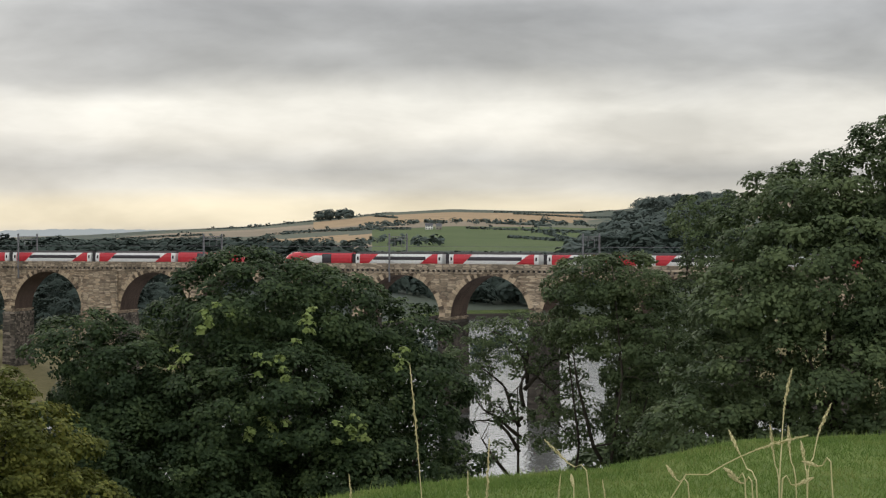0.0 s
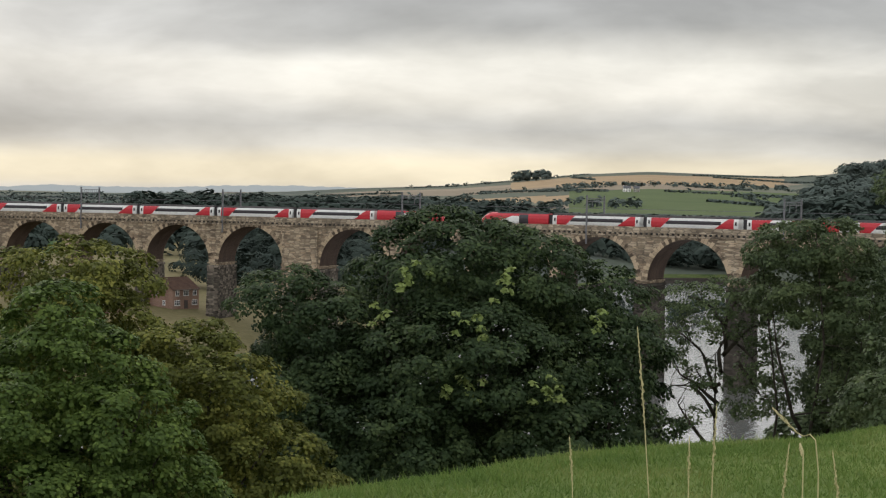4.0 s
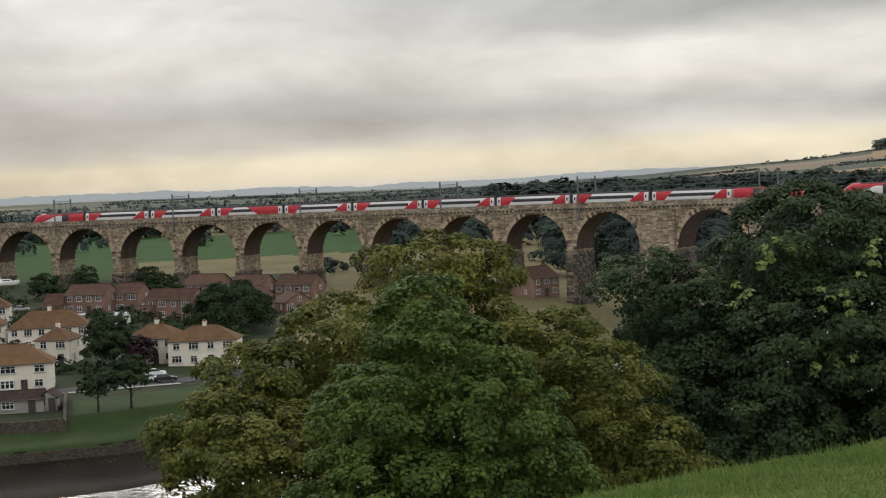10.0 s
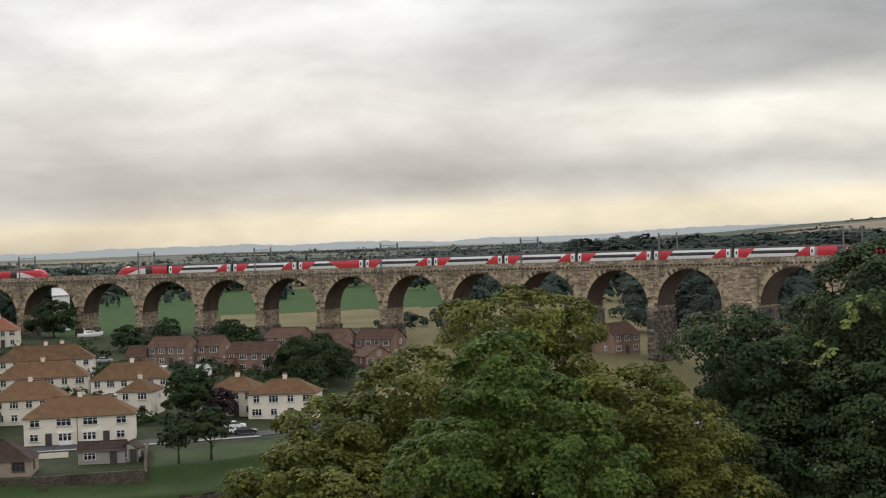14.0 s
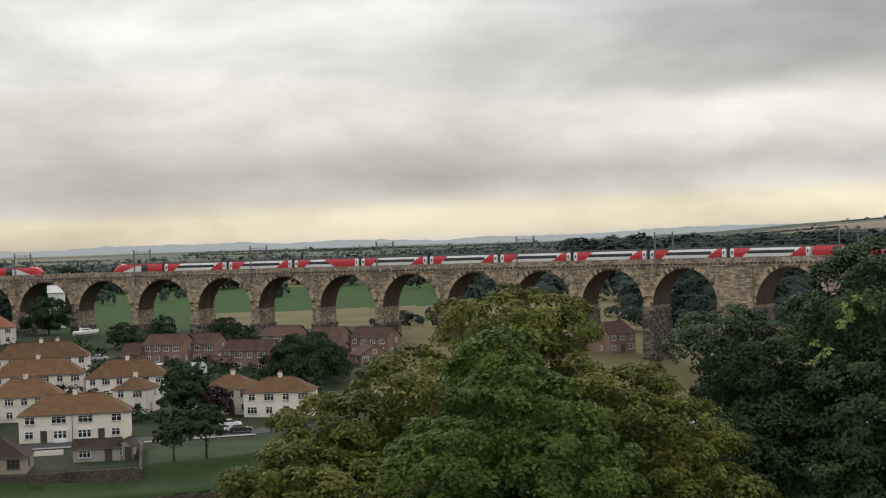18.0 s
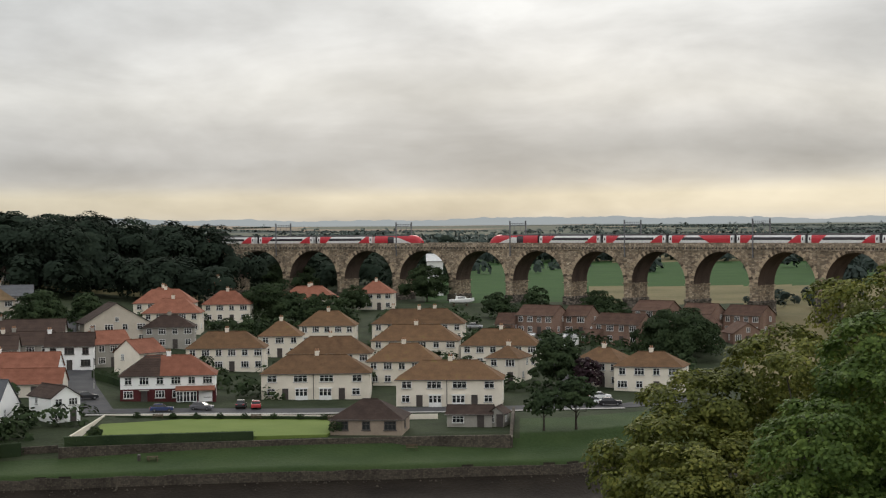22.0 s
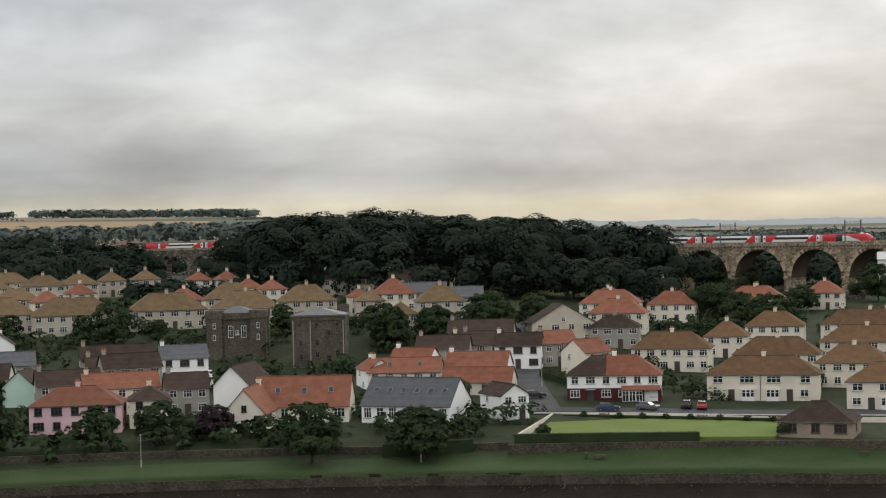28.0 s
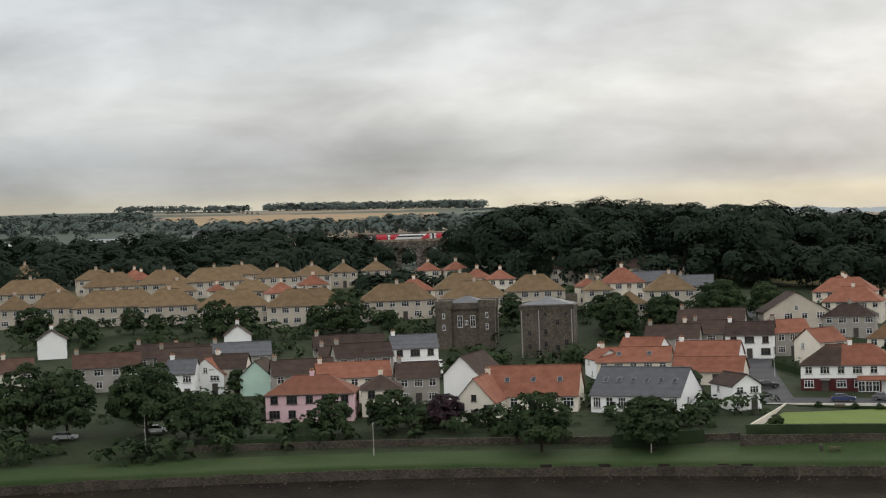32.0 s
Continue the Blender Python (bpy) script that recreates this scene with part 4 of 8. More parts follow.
def ash_limbs():
    """Long forking boughs that reach out over the water, with side twigs."""
    rng = np.random.default_rng(131)
    foot = ash.location
    for way in ([(-2.74, -7.43), (-2.35, -6.76), (-1.87, -6.44), (-1.19, -6.33)],
                [(-2.80, -6.95), (-2.35, -6.57), (-1.97, -6.29), (-1.52, -5.94), (-1.19, -5.62)],
                [(-2.74, -6.57), (-2.49, -6.00), (-2.26, -5.33), (-1.87, -4.85), (-1.29, -4.52)],
                [(-2.88, -5.90), (-2.80, -5.13), (-3.13, -4.79), (-3.90, -5.32), (-4.19, -5.99)],
                [(-2.41, -8.28), (-1.97, -7.72), (-1.64, -7.34), (-1.45, -6.90)],
                [(-2.93, -5.32), (-3.42, -4.75), (-3.90, -4.36), (-4.48, -4.17)],
                [(-3.03, -5.13), (-2.93, -4.36), (-2.55, -3.79), (-2.07, -3.40)],
                [(-2.84, -6.28), (-2.55, -6.38), (-2.26, -6.19), (-2.07, -5.81)],
                [(-3.42, -5.51), (-4.00, -6.28), (-4.38, -6.94)],
                [(-2.93, -4.56), (-3.13, -3.79), (-3.51, -3.21)]):
        pts = []
        for k, (a, e) in enumerate(way):
            x, y = polar(a, 84 + 0.3 * k * (-1) ** k)
            pts.append(Vector((x - foot.x, y - foot.y, 41 + 84 * math.tan(radians(e)) - foot.z)))
        smooth = []
        for i in range(len(pts) - 1):
            p0, p1, p2, p3 = pts[max(0, i - 1)], pts[i], pts[i + 1], pts[min(len(pts) - 1, i + 2)]
            for f in (0, 0.33, 0.67):
                smooth.append(0.5 * ((2 * p1) + (p2 - p0) * f + (2 * p0 - 5 * p1 + 4 * p2 - p3) * f * f + (3 * p1 - p0 - 3 * p2 + p3) * f ** 3))
        smooth.append(pts[-1])
        bm = bmesh.new()
        tube(bm, smooth, [0.115 - 0.09 * i / (len(smooth) - 1) for i in range(len(smooth))], 6)
        for q in smooth[3:]:
            tip = q + Vector(rng.normal(scale=0.5, size=3)) + Vector((0, 0, 0.35))
            tube(bm, [q, q.lerp(tip, 0.5) + Vector(rng.normal(scale=0.08, size=3)), tip], [0.032, 0.022, 0.008], 4)
        part("limb", bm, BARK, ash, "", True)


ash_limbs()
slope_tree("elm_tree", -5.6, 82, [(-5.3, -1.9, 82, 1.6, 2.2, 1.2), (-6.3, -1.8, 82, 1.5, 2.0, 1.1), (-5.3, -3.4, 82, 1.6, 2.4, 1.5), (-7.0, -6.6, 82, 1.3, 2.6, 3.0), (-7.2, -4, 82, 1.9, 2.2, 2.8), (-6.9, -9.0, 81, 1.5, 2.2, 2.0)],
           0.8, 0.14, LEAF_SHADE, "dark ivy-clad tree on the river slope", 14, trunk=0.36, limbs=10, fullness=0.62)
slope_tree("oak_tree", -13.5, 70, [(-12.0, 0.6, 70, 1.4, 2.8, 1.5), (-13.9, 1.0, 70, 1.7, 3.0, 1.5), (-15.8, 2.0, 70, 1.6, 3.0, 1.7), (-10.9, -0.5, 69, 1.0, 2.2, 1.2), (-13.5, -1.6, 68, 4.0, 3.4, 2.6), (-10.6, -2.8, 67, 1.7, 2.6, 1.8), (-10.2, -5.0, 67, 2.0, 2.6, 1.8), (-13.5, -5.4, 67, 4.4, 3.4, 2.8), (-9.2, -7.2, 66, 2.2, 2.4, 1.7), (-12.5, -7.6, 66, 3.0, 2.8, 1.6), (-17.5, -2, 70, 3.5, 3.5, 5), (-17.2, 3.6, 71, 1.8, 2.4, 1.8)],
           1.05, 0.155, LEAF_SHADE, "tall dark broadleaved tree at the edge of the lawn", 15, trunk=0.5, limbs=10, fullness=0.62)
slope_tree("willow_tree", -9.3, 92, [(-8.6, 0.3, 92, 0.7, 1.4, 1.2), (-9.6, 0.5, 92, 0.7, 1.4, 1.1), (-9.4, -1.2, 92, 1.5, 1.9, 1.6), (-9.0, -3.2, 92, 2.4, 2.2, 2.8), (-8.0, -5.5, 92, 2.2, 2.2, 2.6)],
           0.6, 0.14, LEAF_SHADE, "feathery green tree behind the dark one", 16, trunk=0.25, limbs=12, fullness=0.4)
for k, (az, d, r) in enumerate(((11.5, 84, 4.5), (6.5, 88, 5), (2.6, 86, 2.6), (-6.6, 90, 3.2), (-9.5, 82, 4.5), (-13.5, 84, 5), (15.5, 78, 4), (-17.5, 80, 5))):
    slope_tree("thorn_bush", az, d, [(az, -10.6, d, r, 2.2, 3.0), (az + 0.6, -8.6, d, r * 0.6, 2.0, 2.0)], 1.1, 0.4, LEAF_SHADE, "dark hawthorn thicket on the river bank", 60 + k, group="thicket", trunk=0.14, limbs=6, category="bush")


def new_shoots():
    """Sprays of pale young leaves that stand out from the dark crown."""
    rng = np.random.default_rng(44)
    foot = dark_sycamore.location
    for a, e in [(8.11, -3.08), (7.47, -2.84), (4.31, -3.01), (4.60, -3.43), (6.08, -4.53), (5.18, -4.64), (6.23, -6.72), (5.47, -6.83), (3.20, -6.81), (2.77, -6.66), (1.61, -4.37), (8.70, -4.31)]:
        x, y = polar(a, 65.6)
        c = np.array((x - foot.x, y - foot.y, 41 + 65.6 * math.tan(radians(e)) - foot.z))
        n = int(rng.integers(3, 6))
        cs = c + np.stack([rng.normal(scale=0.3, size=n), rng.normal(scale=0.25, size=n), np.linspace(-0.35, 0.45, n)], 1)
        v, f = leaf_cloud(rng, cs, np.full(n, 0.24), np.full(n, 13), 0.19)
        ob = new("new_shoot", mesh_from_arrays("new_shoot", v, f, [LEAF_FRESH]))
        ob.parent = dark_sycamore
        tagged(ob, "pale yellow-green young shoot", kind="stuff")


new_shoots()

# ---- houses ----
CREAM = surface("cream_render", (0.64, 0.585, 0.49), (0.76, 0.70, 0.595), 2.5, 9, 0.9, 0.08, object_random=0.25)
BUFF = surface("weathered_buff_render", (0.40, 0.355, 0.29), (0.52, 0.465, 0.385), 2.5, 9, 0.9, 0.1, object_random=0.4)
WHITE = surface("white_render", (0.80, 0.80, 0.78), (0.87, 0.865, 0.84), 2.5, 9, 0.85, 0.08)
PINK = surface("pink_render", (0.64, 0.43, 0.46), (0.72, 0.50, 0.53), 2.5, 9, 0.9, 0.08)
TEAL = surface("pale_green_render", (0.46, 0.62, 0.53), (0.53, 0.70, 0.60), 2.5, 9, 0.9, 0.08)
GREY_R = surface("grey_roughcast", (0.27, 0.255, 0.225), (0.36, 0.34, 0.30), 2.5, 9, 0.9, 0.15)
YELLOW = surface("yellow_render", (0.62, 0.54, 0.36), (0.68, 0.60, 0.42), 2.5, 9, 0.9, 0.08)
MOSS = surface("mossy_clay_tile", (0.095, 0.058, 0.034), (0.165, 0.098, 0.055), 1.6, 7, 0.9, 0.5, c3=(0.16, 0.12, 0.048), object_random=0.35)
LICHEN = surface("lichen_grown_clay_tile", (0.115, 0.080, 0.046), (0.185, 0.128, 0.074), 1.6, 7, 0.9, 0.5, c3=(0.20, 0.155, 0.078), object_random=0.35)
RUSTY = surface("rusty_pantile", (0.115, 0.052, 0.036), (0.19, 0.085, 0.056), 1.6, 7, 0.85, 0.5, object_random=0.3)
ORANGE = surface("orange_pantile", (0.165, 0.068, 0.044), (0.265, 0.115, 0.076), 1.6, 7, 0.85, 0.5, object_random=0.25)
BROWN = surface("brown_tile", (0.038, 0.027, 0.023), (0.072, 0.05, 0.04), 1.6, 7, 0.85, 0.5, object_random=0.3)
BRICKTILE = surface("red_brown_tile", (0.066, 0.040, 0.030), (0.115, 0.07, 0.052), 1.6, 7, 0.85, 0.5, object_random=0.3)
SLATE = surface("slate", (0.045, 0.047, 0.053), (0.08, 0.083, 0.09), 1.2, 8, 0.6, 0.4, object_random=0.2)
LEAD = surface("lead_sheet", (0.17, 0.18, 0.19), (0.26, 0.27, 0.28), 1.5, 8, 0.5, 0.1)
SHEET = surface("pale_sheet_roofing", (0.50, 0.50, 0.49), (0.64, 0.64, 0.62), 1.5, 8, 0.6, 0.1)
TAN = surface("tan_roughcast", (0.25, 0.20, 0.155), (0.34, 0.275, 0.215), 2.5, 9, 0.9, 0.12)
FRAME_W = plain("white_window_paint", (0.72, 0.72, 0.70), 0.5)
FRAME_D = plain("dark_window_paint", (0.06, 0.05, 0.045), 0.5)
DOOR_D = plain("dark_door_paint", (0.05, 0.04, 0.035), 0.5)
GUTTER = plain("gutter", (0.10, 0.09, 0.08), 0.5)
POT = plain("terracotta_pot", (0.32, 0.18, 0.11), 0.8)
CONCRETE = surface("concrete", (0.28, 0.27, 0.25), (0.38, 0.37, 0.34), 2, 10, 0.9, 0.1)


def glass_pane():
    m = bpy.data.materials.new("window_glass")
    m.use_nodes = True
    b = m.node_tree.nodes["Principled BSDF"]
    b.inputs["Base Color"].default_value = (0.018, 0.02, 0.022, 1)
    b.inputs["Roughness"].default_value = 0.08
    b.inputs["IOR"].default_value = 1.5
    return m


GLASS = glass_pane()
CACHE = {}


def cached(key, make):
    if key not in CACHE:
        CACHE[key] = make()
    return CACHE[key]


def fixed(name, me, parent, place, label=""):
    ob = new(name, me)
    ob.parent = parent
    ob.matrix_basis = place
    if label:
        tagged(ob, label)
    return ob


def relief(bm, xs, zs, depth):
    """One connected block in low relief: depth(i, k) is how far cell i, k stands out from the wall."""
    nx, nz = len(xs) - 1, len(zs) - 1
    dep = [[depth(i, k) for k in range(nz)] for i in range(nx)]
    spots = {}

    def v(x, d, z):
        key = (round(x, 4), round(d, 4), round(z, 4))
        if key not in spots:
            spots[key] = bm.verts.new((x, -d, z))
        return spots[key]

    for i in range(nx):
        for k in range(nz):
            d = dep[i][k]
            bm.faces.new((v(xs[i], d, zs[k]), v(xs[i + 1], d, zs[k]), v(xs[i + 1], d, zs[k + 1]), v(xs[i], d, zs[k + 1])))
            for di, dk in ((1, 0), (0, 1), (-1, 0), (0, -1)):
                ii, kk = i + di, k + dk
                o = dep[ii][kk] if 0 <= ii < nx and 0 <= kk < nz else -0.02
                if o < d - 1e-6:
                    if di:
                        x = xs[i + (di > 0)]
                        bm.faces.new((v(x, d, zs[k]), v(x, d, zs[k + 1]), v(x, o, zs[k + 1]), v(x, o, zs[k])))
                    else:
                        z = zs[k + (dk > 0)]
                        bm.faces.new((v(xs[i], d, z), v(xs[i + 1], d, z), v(xs[i + 1], o, z), v(xs[i], o, z)))
    bmesh.ops.recalc_face_normals(bm, faces=bm.faces)


def window_mesh(w, h, material, bars):
    def make():
        t = 0.085
        xs, zs = [-w / 2, -w / 2 + t], [0, t]
        for k in range(1, bars):
            x = -w / 2 + w * k / bars
            xs += [x - 0.04, x + 0.04]
        xs += [w / 2 - t, w / 2]
        if h > 1.0:
            zs += [h * 0.62, h * 0.62 + 0.06]
        zs += [h - t, h]
        bm = bmesh.new()
        relief(bm, xs, zs, lambda i, k: 0.02 if i % 2 and k % 2 else 0.1)
        return mesh_of("window", bm, material)
    return cached(("window", round(w, 2), round(h, 2), material.name, bars), make)


def pane_mesh(w, h):
    return cached(("pane", round(w, 2), round(h, 2)), lambda: mesh_of("pane", boxes((-w / 2 + 0.05, -0.045, 0.05, w / 2 - 0.05, -0.026, h - 0.05)), GLASS))


def sill_mesh(w, material):
    return cached(("sill", round(w, 2), material.name), lambda: mesh_of("sill", boxes((-w / 2 - 0.12, -0.2, -0.12, w / 2 + 0.12, 0.02, -0.003)), material))


def window(parent, x, y, z, w, h, turn=0.0, material=None, bars=2, sill=True):
    """A window on a wall: frame with glazing bars, a pane and a sill."""
    material = material or FRAME_W
    win = fixed("window", window_mesh(w, h, material, bars), parent, pose(x, y, z, 0, 0, turn))
    fixed("pane", pane_mesh(w, h), win, Matrix())
    if sill:
        fixed("sill", sill_mesh(w, FRAME_D if material is FRAME_D else CONCRETE), win, Matrix())
    return win


def door(parent, x, y, z, w=0.95, h=2.05, turn=0.0, material=None, canopy=False):
    material = material or DOOR_D

    def make():
        bm = bmesh.new()
        xs = [-w / 2 - 0.1, -w / 2, -w / 2 + 0.14, w / 2 - 0.14, w / 2, w / 2 + 0.1]
        zs = [0, 0.25, 0.95, 1.15, 1.85, h, h + 0.1]
        relief(bm, xs, zs, lambda i, k: 0.11 if i in (0, 4) or k == 5 else (0.05 if i == 2 and k in (1, 3) else 0.075))
        return mesh_of("door", bm, material)
    d = fixed("door", cached(("door", w, h, material.name), make), parent, pose(x, y, z, 0, 0, turn))
    if canopy:
        fixed("canopy", cached(("canopy",), lambda: mesh_of("canopy", boxes((-0.9, -0.75, 0, 0.9, 0.02, 0.14)), CONCRETE)), d, pose(0, 0, h + 0.16))
    return d


def slope(bm, a, b, c, d, rows=9, lift=0.035, thick=0.12):
    """A roof slope of lapped courses: a, b along the eave, c, d along the ridge."""
    a, b, c, d = (Vector(p) for p in (a, b, c, d))
    nrm = (b - a).cross(d - a) if (d - a).length > 1e-6 else (b - a).cross(c - a)
    nrm.normalize()
    if nrm.z < 0:
        nrm.negate()
    point = (c - d).length < 1e-4
    last = [bm.verts.new(p - nrm * thick) for p in (a, b)]
    under = list(last)
    for k in range(rows):
        f0, f1 = k / rows, (k + 1) / rows
        up = [bm.verts.new(p + nrm * lift) for p in (a.lerp(d, f0), b.lerp(c, f0))]
        bm.faces.new((last[0], last[1], up[1], up[0]))
        if point and k == rows - 1:
            tip = bm.verts.new(c)
            bm.faces.new((up[0], up[1], tip))
            last = [tip, tip]
        else:
            last = [bm.verts.new(p) for p in (a.lerp(d, f1), b.lerp(c, f1))]
            bm.faces.new((up[0], up[1], last[1], last[0]))
    if point:
        bm.faces.new((under[1], under[0], last[0]))
    else:
        bm.faces.new((under[1], under[0], last[0], last[1]))


def chimney(parent, x, y, z, h=0.75, w=0.55, l=0.8, material=None, pots=2):
    material = material or CREAM
    c = fixed("chimney", cached(("chimney", h, w, l, material.name), lambda: mesh_of("chimney", boxes((-l / 2, -w / 2, -0.9, l / 2, w / 2, h), (-l / 2 - 0.08, -w / 2 - 0.08, h, l / 2 + 0.08, w / 2 + 0.08, h + 0.15)), material)), parent, pose(x, y, z))

    def pot_mesh():
        bm = bmesh.new()
        lathe(bm, [(0.15, 0), (0.12, 0.3), (0.14, 0.45)], 8)
        return mesh_of("chimney_pot", bm, POT)
    for k in range(pots):
        fixed("chimney_pot", cached(("pot",), pot_mesh), c, pose((k - (pots - 1) / 2) * 0.42, 0, h + 0.15))
    return c


def stand(az, el, eave):
    """Where, along a bearing, a house whose eaves show at that height angle stands on the ground."""
    d = 250.0
    while d < 3500:
        x, y = polar(az, d)
        if ground_z(x, y) + eave >= 41 + d * math.tan(radians(el)):
            break
        d += 0.5 if d < 700 else 5.0
    return d


def bay(parent, x, y, z, w, h, frames):
    """A shallow box bay: three lights, a sill block below and a flat lead top."""
    b = part("bay_window", boxes((x - w / 2, y - 0.6, z - 0.75, x + w / 2, y + 0.02, z - 0.003), (x - w / 2 - 0.1, y - 0.72, z + h, x + w / 2 + 0.1, y + 0.02, z + h + 0.14), (x - w / 2 + 0.08, y - 0.5, z - 0.003, x + w / 2 - 0.08, y + 0.02, z + h + 0.01)), FRAME_W, parent, "white box bay window")
    for k in range(3):
        window(b, x - w / 3 + k * w / 3, y - 0.5, z, w / 3 - 0.03, h, 0, frames, 1, False)
    return b


def flats_front(thing, hw, hd, w, eave, frames):
    """The front of a block of four flats: bays and doors below, broad windows above."""
    fh = eave / 2
    for f, ww in ((0.10, 1.8), (0.36, 2.6), (0.60, 2.6), (0.88, 1.8)):
        window(thing, -hw + w * f, -hd, fh + fh * 0.34, ww, fh * 0.52, 0, frames, 3 if ww > 2 else 2)
    for f in (0.09, 0.87):
        window(thing, -hw + w * f, -hd, fh * 0.33, 1.5, fh * 0.52, 0, frames, 2)
    for f in (0.22, 0.74):
        door(thing, -hw + w * f, -hd, 0)
    for f in (0.37, 0.59):
        bay(thing, -hw + w * f, -hd, fh * 0.30, 2.3, fh * 0.55, frames)
    bm = bmesh.new()
    tube(bm, [(-hw + w * 0.48, -hd - 0.1, 0.1), (-hw + w * 0.48, -hd - 0.1, eave * 0.6), (-hw + w * 0.48, -hd - 0.1, eave - 0.2)], [0.07, 0.07, 0.07], 6)
    part("downpipe", bm, GUTTER, thing)


def house(az, el, wide, style="hip", wall=None, roof=None, eave=5.0, depth=8.0, turn=0.0, storeys=2, pitch=32, label="", group="", chimneys=1, cols=0, doors=1, frames=None, front=None, at=None, skylights=0, base_wall=None, name="house", category="house", side_windows=True, flats=False, porch=False, plain_front=False):
    """A house: wide is its front's width in degrees as seen. Its front faces the viewpoint, turned by turn degrees."""
    wall, roof, frames = wall or CREAM, roof or MOSS, frames or FRAME_W
    d = at or stand(az, el, eave)
    x, y = polar(az, d + depth / 2)
    z0 = 41 + d * math.tan(radians(el)) - eave
    w = d * radians(wide) / max(0.5, math.cos(radians(turn)))
    down = min(ground_z(x + dx, y + dy) for dx in (-w / 2, w / 2) for dy in (-depth / 2, depth / 2)) - z0
    down = min(-0.3, down - 0.3)
    thing = empty(name, x, y, z0, az + turn, label, category, group)
    hw, hd = w / 2, depth / 2
    over = 0.35
    tan = math.tan(radians(pitch))
    bm = bmesh.new()
    if style == "gable_front":
        rise = hw * tan
        prism(bm, [(-hw, down), (hw, down), (hw, eave), (0, eave + rise), (-hw, eave)], -hd, hd, "y")
    elif style == "gable":
        rise = hd * tan
        prism(bm, [(-hd, down), (hd, down), (hd, eave), (0, eave + rise), (-hd, eave)], -hw, hw, "x")
    else:
        rise = min(hd, hw) * tan
        box(bm, -hw, -hd, down, hw, hd, eave)
    part("wall", bm, wall, thing)
    if base_wall:
        part("lower_wall", boxes((-hw - 0.03, -hd - 0.03, down, hw + 0.03, hd + 0.03, eave * 0.5)), base_wall, thing, "darker lower storey")
    bm = bmesh.new()
    drop = over * tan
    e0 = eave - drop + 0.1
    top = eave + rise + 0.1
    if style == "gable_front":
        for s in (-1, 1):
            slope(bm, (s * (hw + over), -hd - over, e0), (s * (hw + over), hd + over, e0), (0, hd + over, top), (0, -hd - over, top))
        bmesh.ops.recalc_face_normals(bm, faces=bm.faces)
    elif style == "gable":
        for s in (-1, 1):
            slope(bm, (-hw - 0.25, s * (hd + over), e0), (hw + 0.25, s * (hd + over), e0), (hw + 0.25, 0, top), (-hw - 0.25, 0, top))
        bmesh.ops.recalc_face_normals(bm, faces=bm.faces)
    else:
        rx, ry = max(0.0, hw - hd), max(0.0, hd - hw)
        A, B, C, D = (-hw - over, -hd - over, e0), (hw + over, -hd - over, e0), (hw + over, hd + over, e0), (-hw - over, hd + over, e0)
        P, Q = ((-rx, -ry, top), (rx, ry, top)) if rx > 0 else ((0, -ry, top), (0, ry, top))
        if rx > 0:
            slope(bm, A, B, Q, P)
            slope(bm, C, D, P, Q)
            slope(bm, B, C, Q, Q)
            slope(bm, D, A, P, P)
        else:
            slope(bm, A, B, P, P)
            slope(bm, C, D, Q, Q)
            slope(bm, B, C, Q, P)
            slope(bm, D, A, P, Q)
        bmesh.ops.recalc_face_normals(bm, faces=bm.faces)
    bmesh.ops.remove_doubles(bm, verts=bm.verts, dist=0.06)
    part("roof", bm, roof, thing)
    if style != "gable_front":
        part("gutter", boxes((-hw - over, -hd - over - 0.1, e0 - 0.06, hw + over, -hd - over + 0.03, e0 + 0.05)), GUTTER, thing)
    # ridge tiles
    bm = bmesh.new()
    if style == "gable_front":
        box(bm, -0.12, -hd - over, top - 0.03, 0.12, hd + over, top + 0.09)
    else:
        rx = hw + 0.2 if style == "gable" else max(0.2, hw - hd)
        box(bm, -rx, -0.12, top - 0.03, rx, 0.12, top + 0.09)
    part("ridge", bm, roof, thing)
    for k in range(chimneys):
        if style == "gable_front":
            chimney(thing, 0, hd * (0.8 if chimneys == 1 else -0.5 + k), top - 0.2, material=wall)
        else:
            cx = 0 if chimneys == 1 and style == "hip" else (hw - 0.7) * (-1 if k == 0 else 1)
            chimney(thing, cx if style == "gable" else (0 if chimneys == 1 else (k - 0.5) * hw), 0, top - 0.2, material=wall)
    cols = cols or max(2, round(w / 3.0))
    floors = storeys
    fh = eave / floors
    gap = w / cols
    if plain_front:
        pass
    elif flats:
        flats_front(thing, hw, hd, w, eave, frames)
    else:
        for fl in range(floors):
            for c in range(cols):
                cx = -hw + gap * (c + 0.5)
                if fl == 0 and doors and c in ((cols // 2,) if doors == 1 else (cols // 4, cols - 1 - cols // 4)):
                    door(thing, cx, -hd, 0, canopy=doors == 2)
                    continue
                ww = min(gap * 0.6, 1.95 if (c + fl) % 2 == 0 else 1.3)
                window(thing, cx, -hd, fl * fh + fh * 0.33, ww, fh * 0.54, 0, frames, 3 if ww > 1.4 else 2)
    if porch:
        x0, x1 = w * 0.08, hw - 0.1
        bm = bmesh.new()
        prism(bm, [(-hd - 1.5, eave * 0.5 - 0.35), (-hd - 1.5, eave * 0.5 - 0.2), (-hd + 0.02, eave * 0.5 + 0.45), (-hd + 0.02, eave * 0.5 - 0.35)], x0, x1, "x")
        part("porch_roof", bm, roof, thing, "lean-to tiled porch roof")
        for k in range(3):
            window(thing, x0 + 0.8 + 1.25 * k, -hd - 1.2, 0.1, 1.2, eave * 0.5 - 0.55, 0, frames, 2, False)
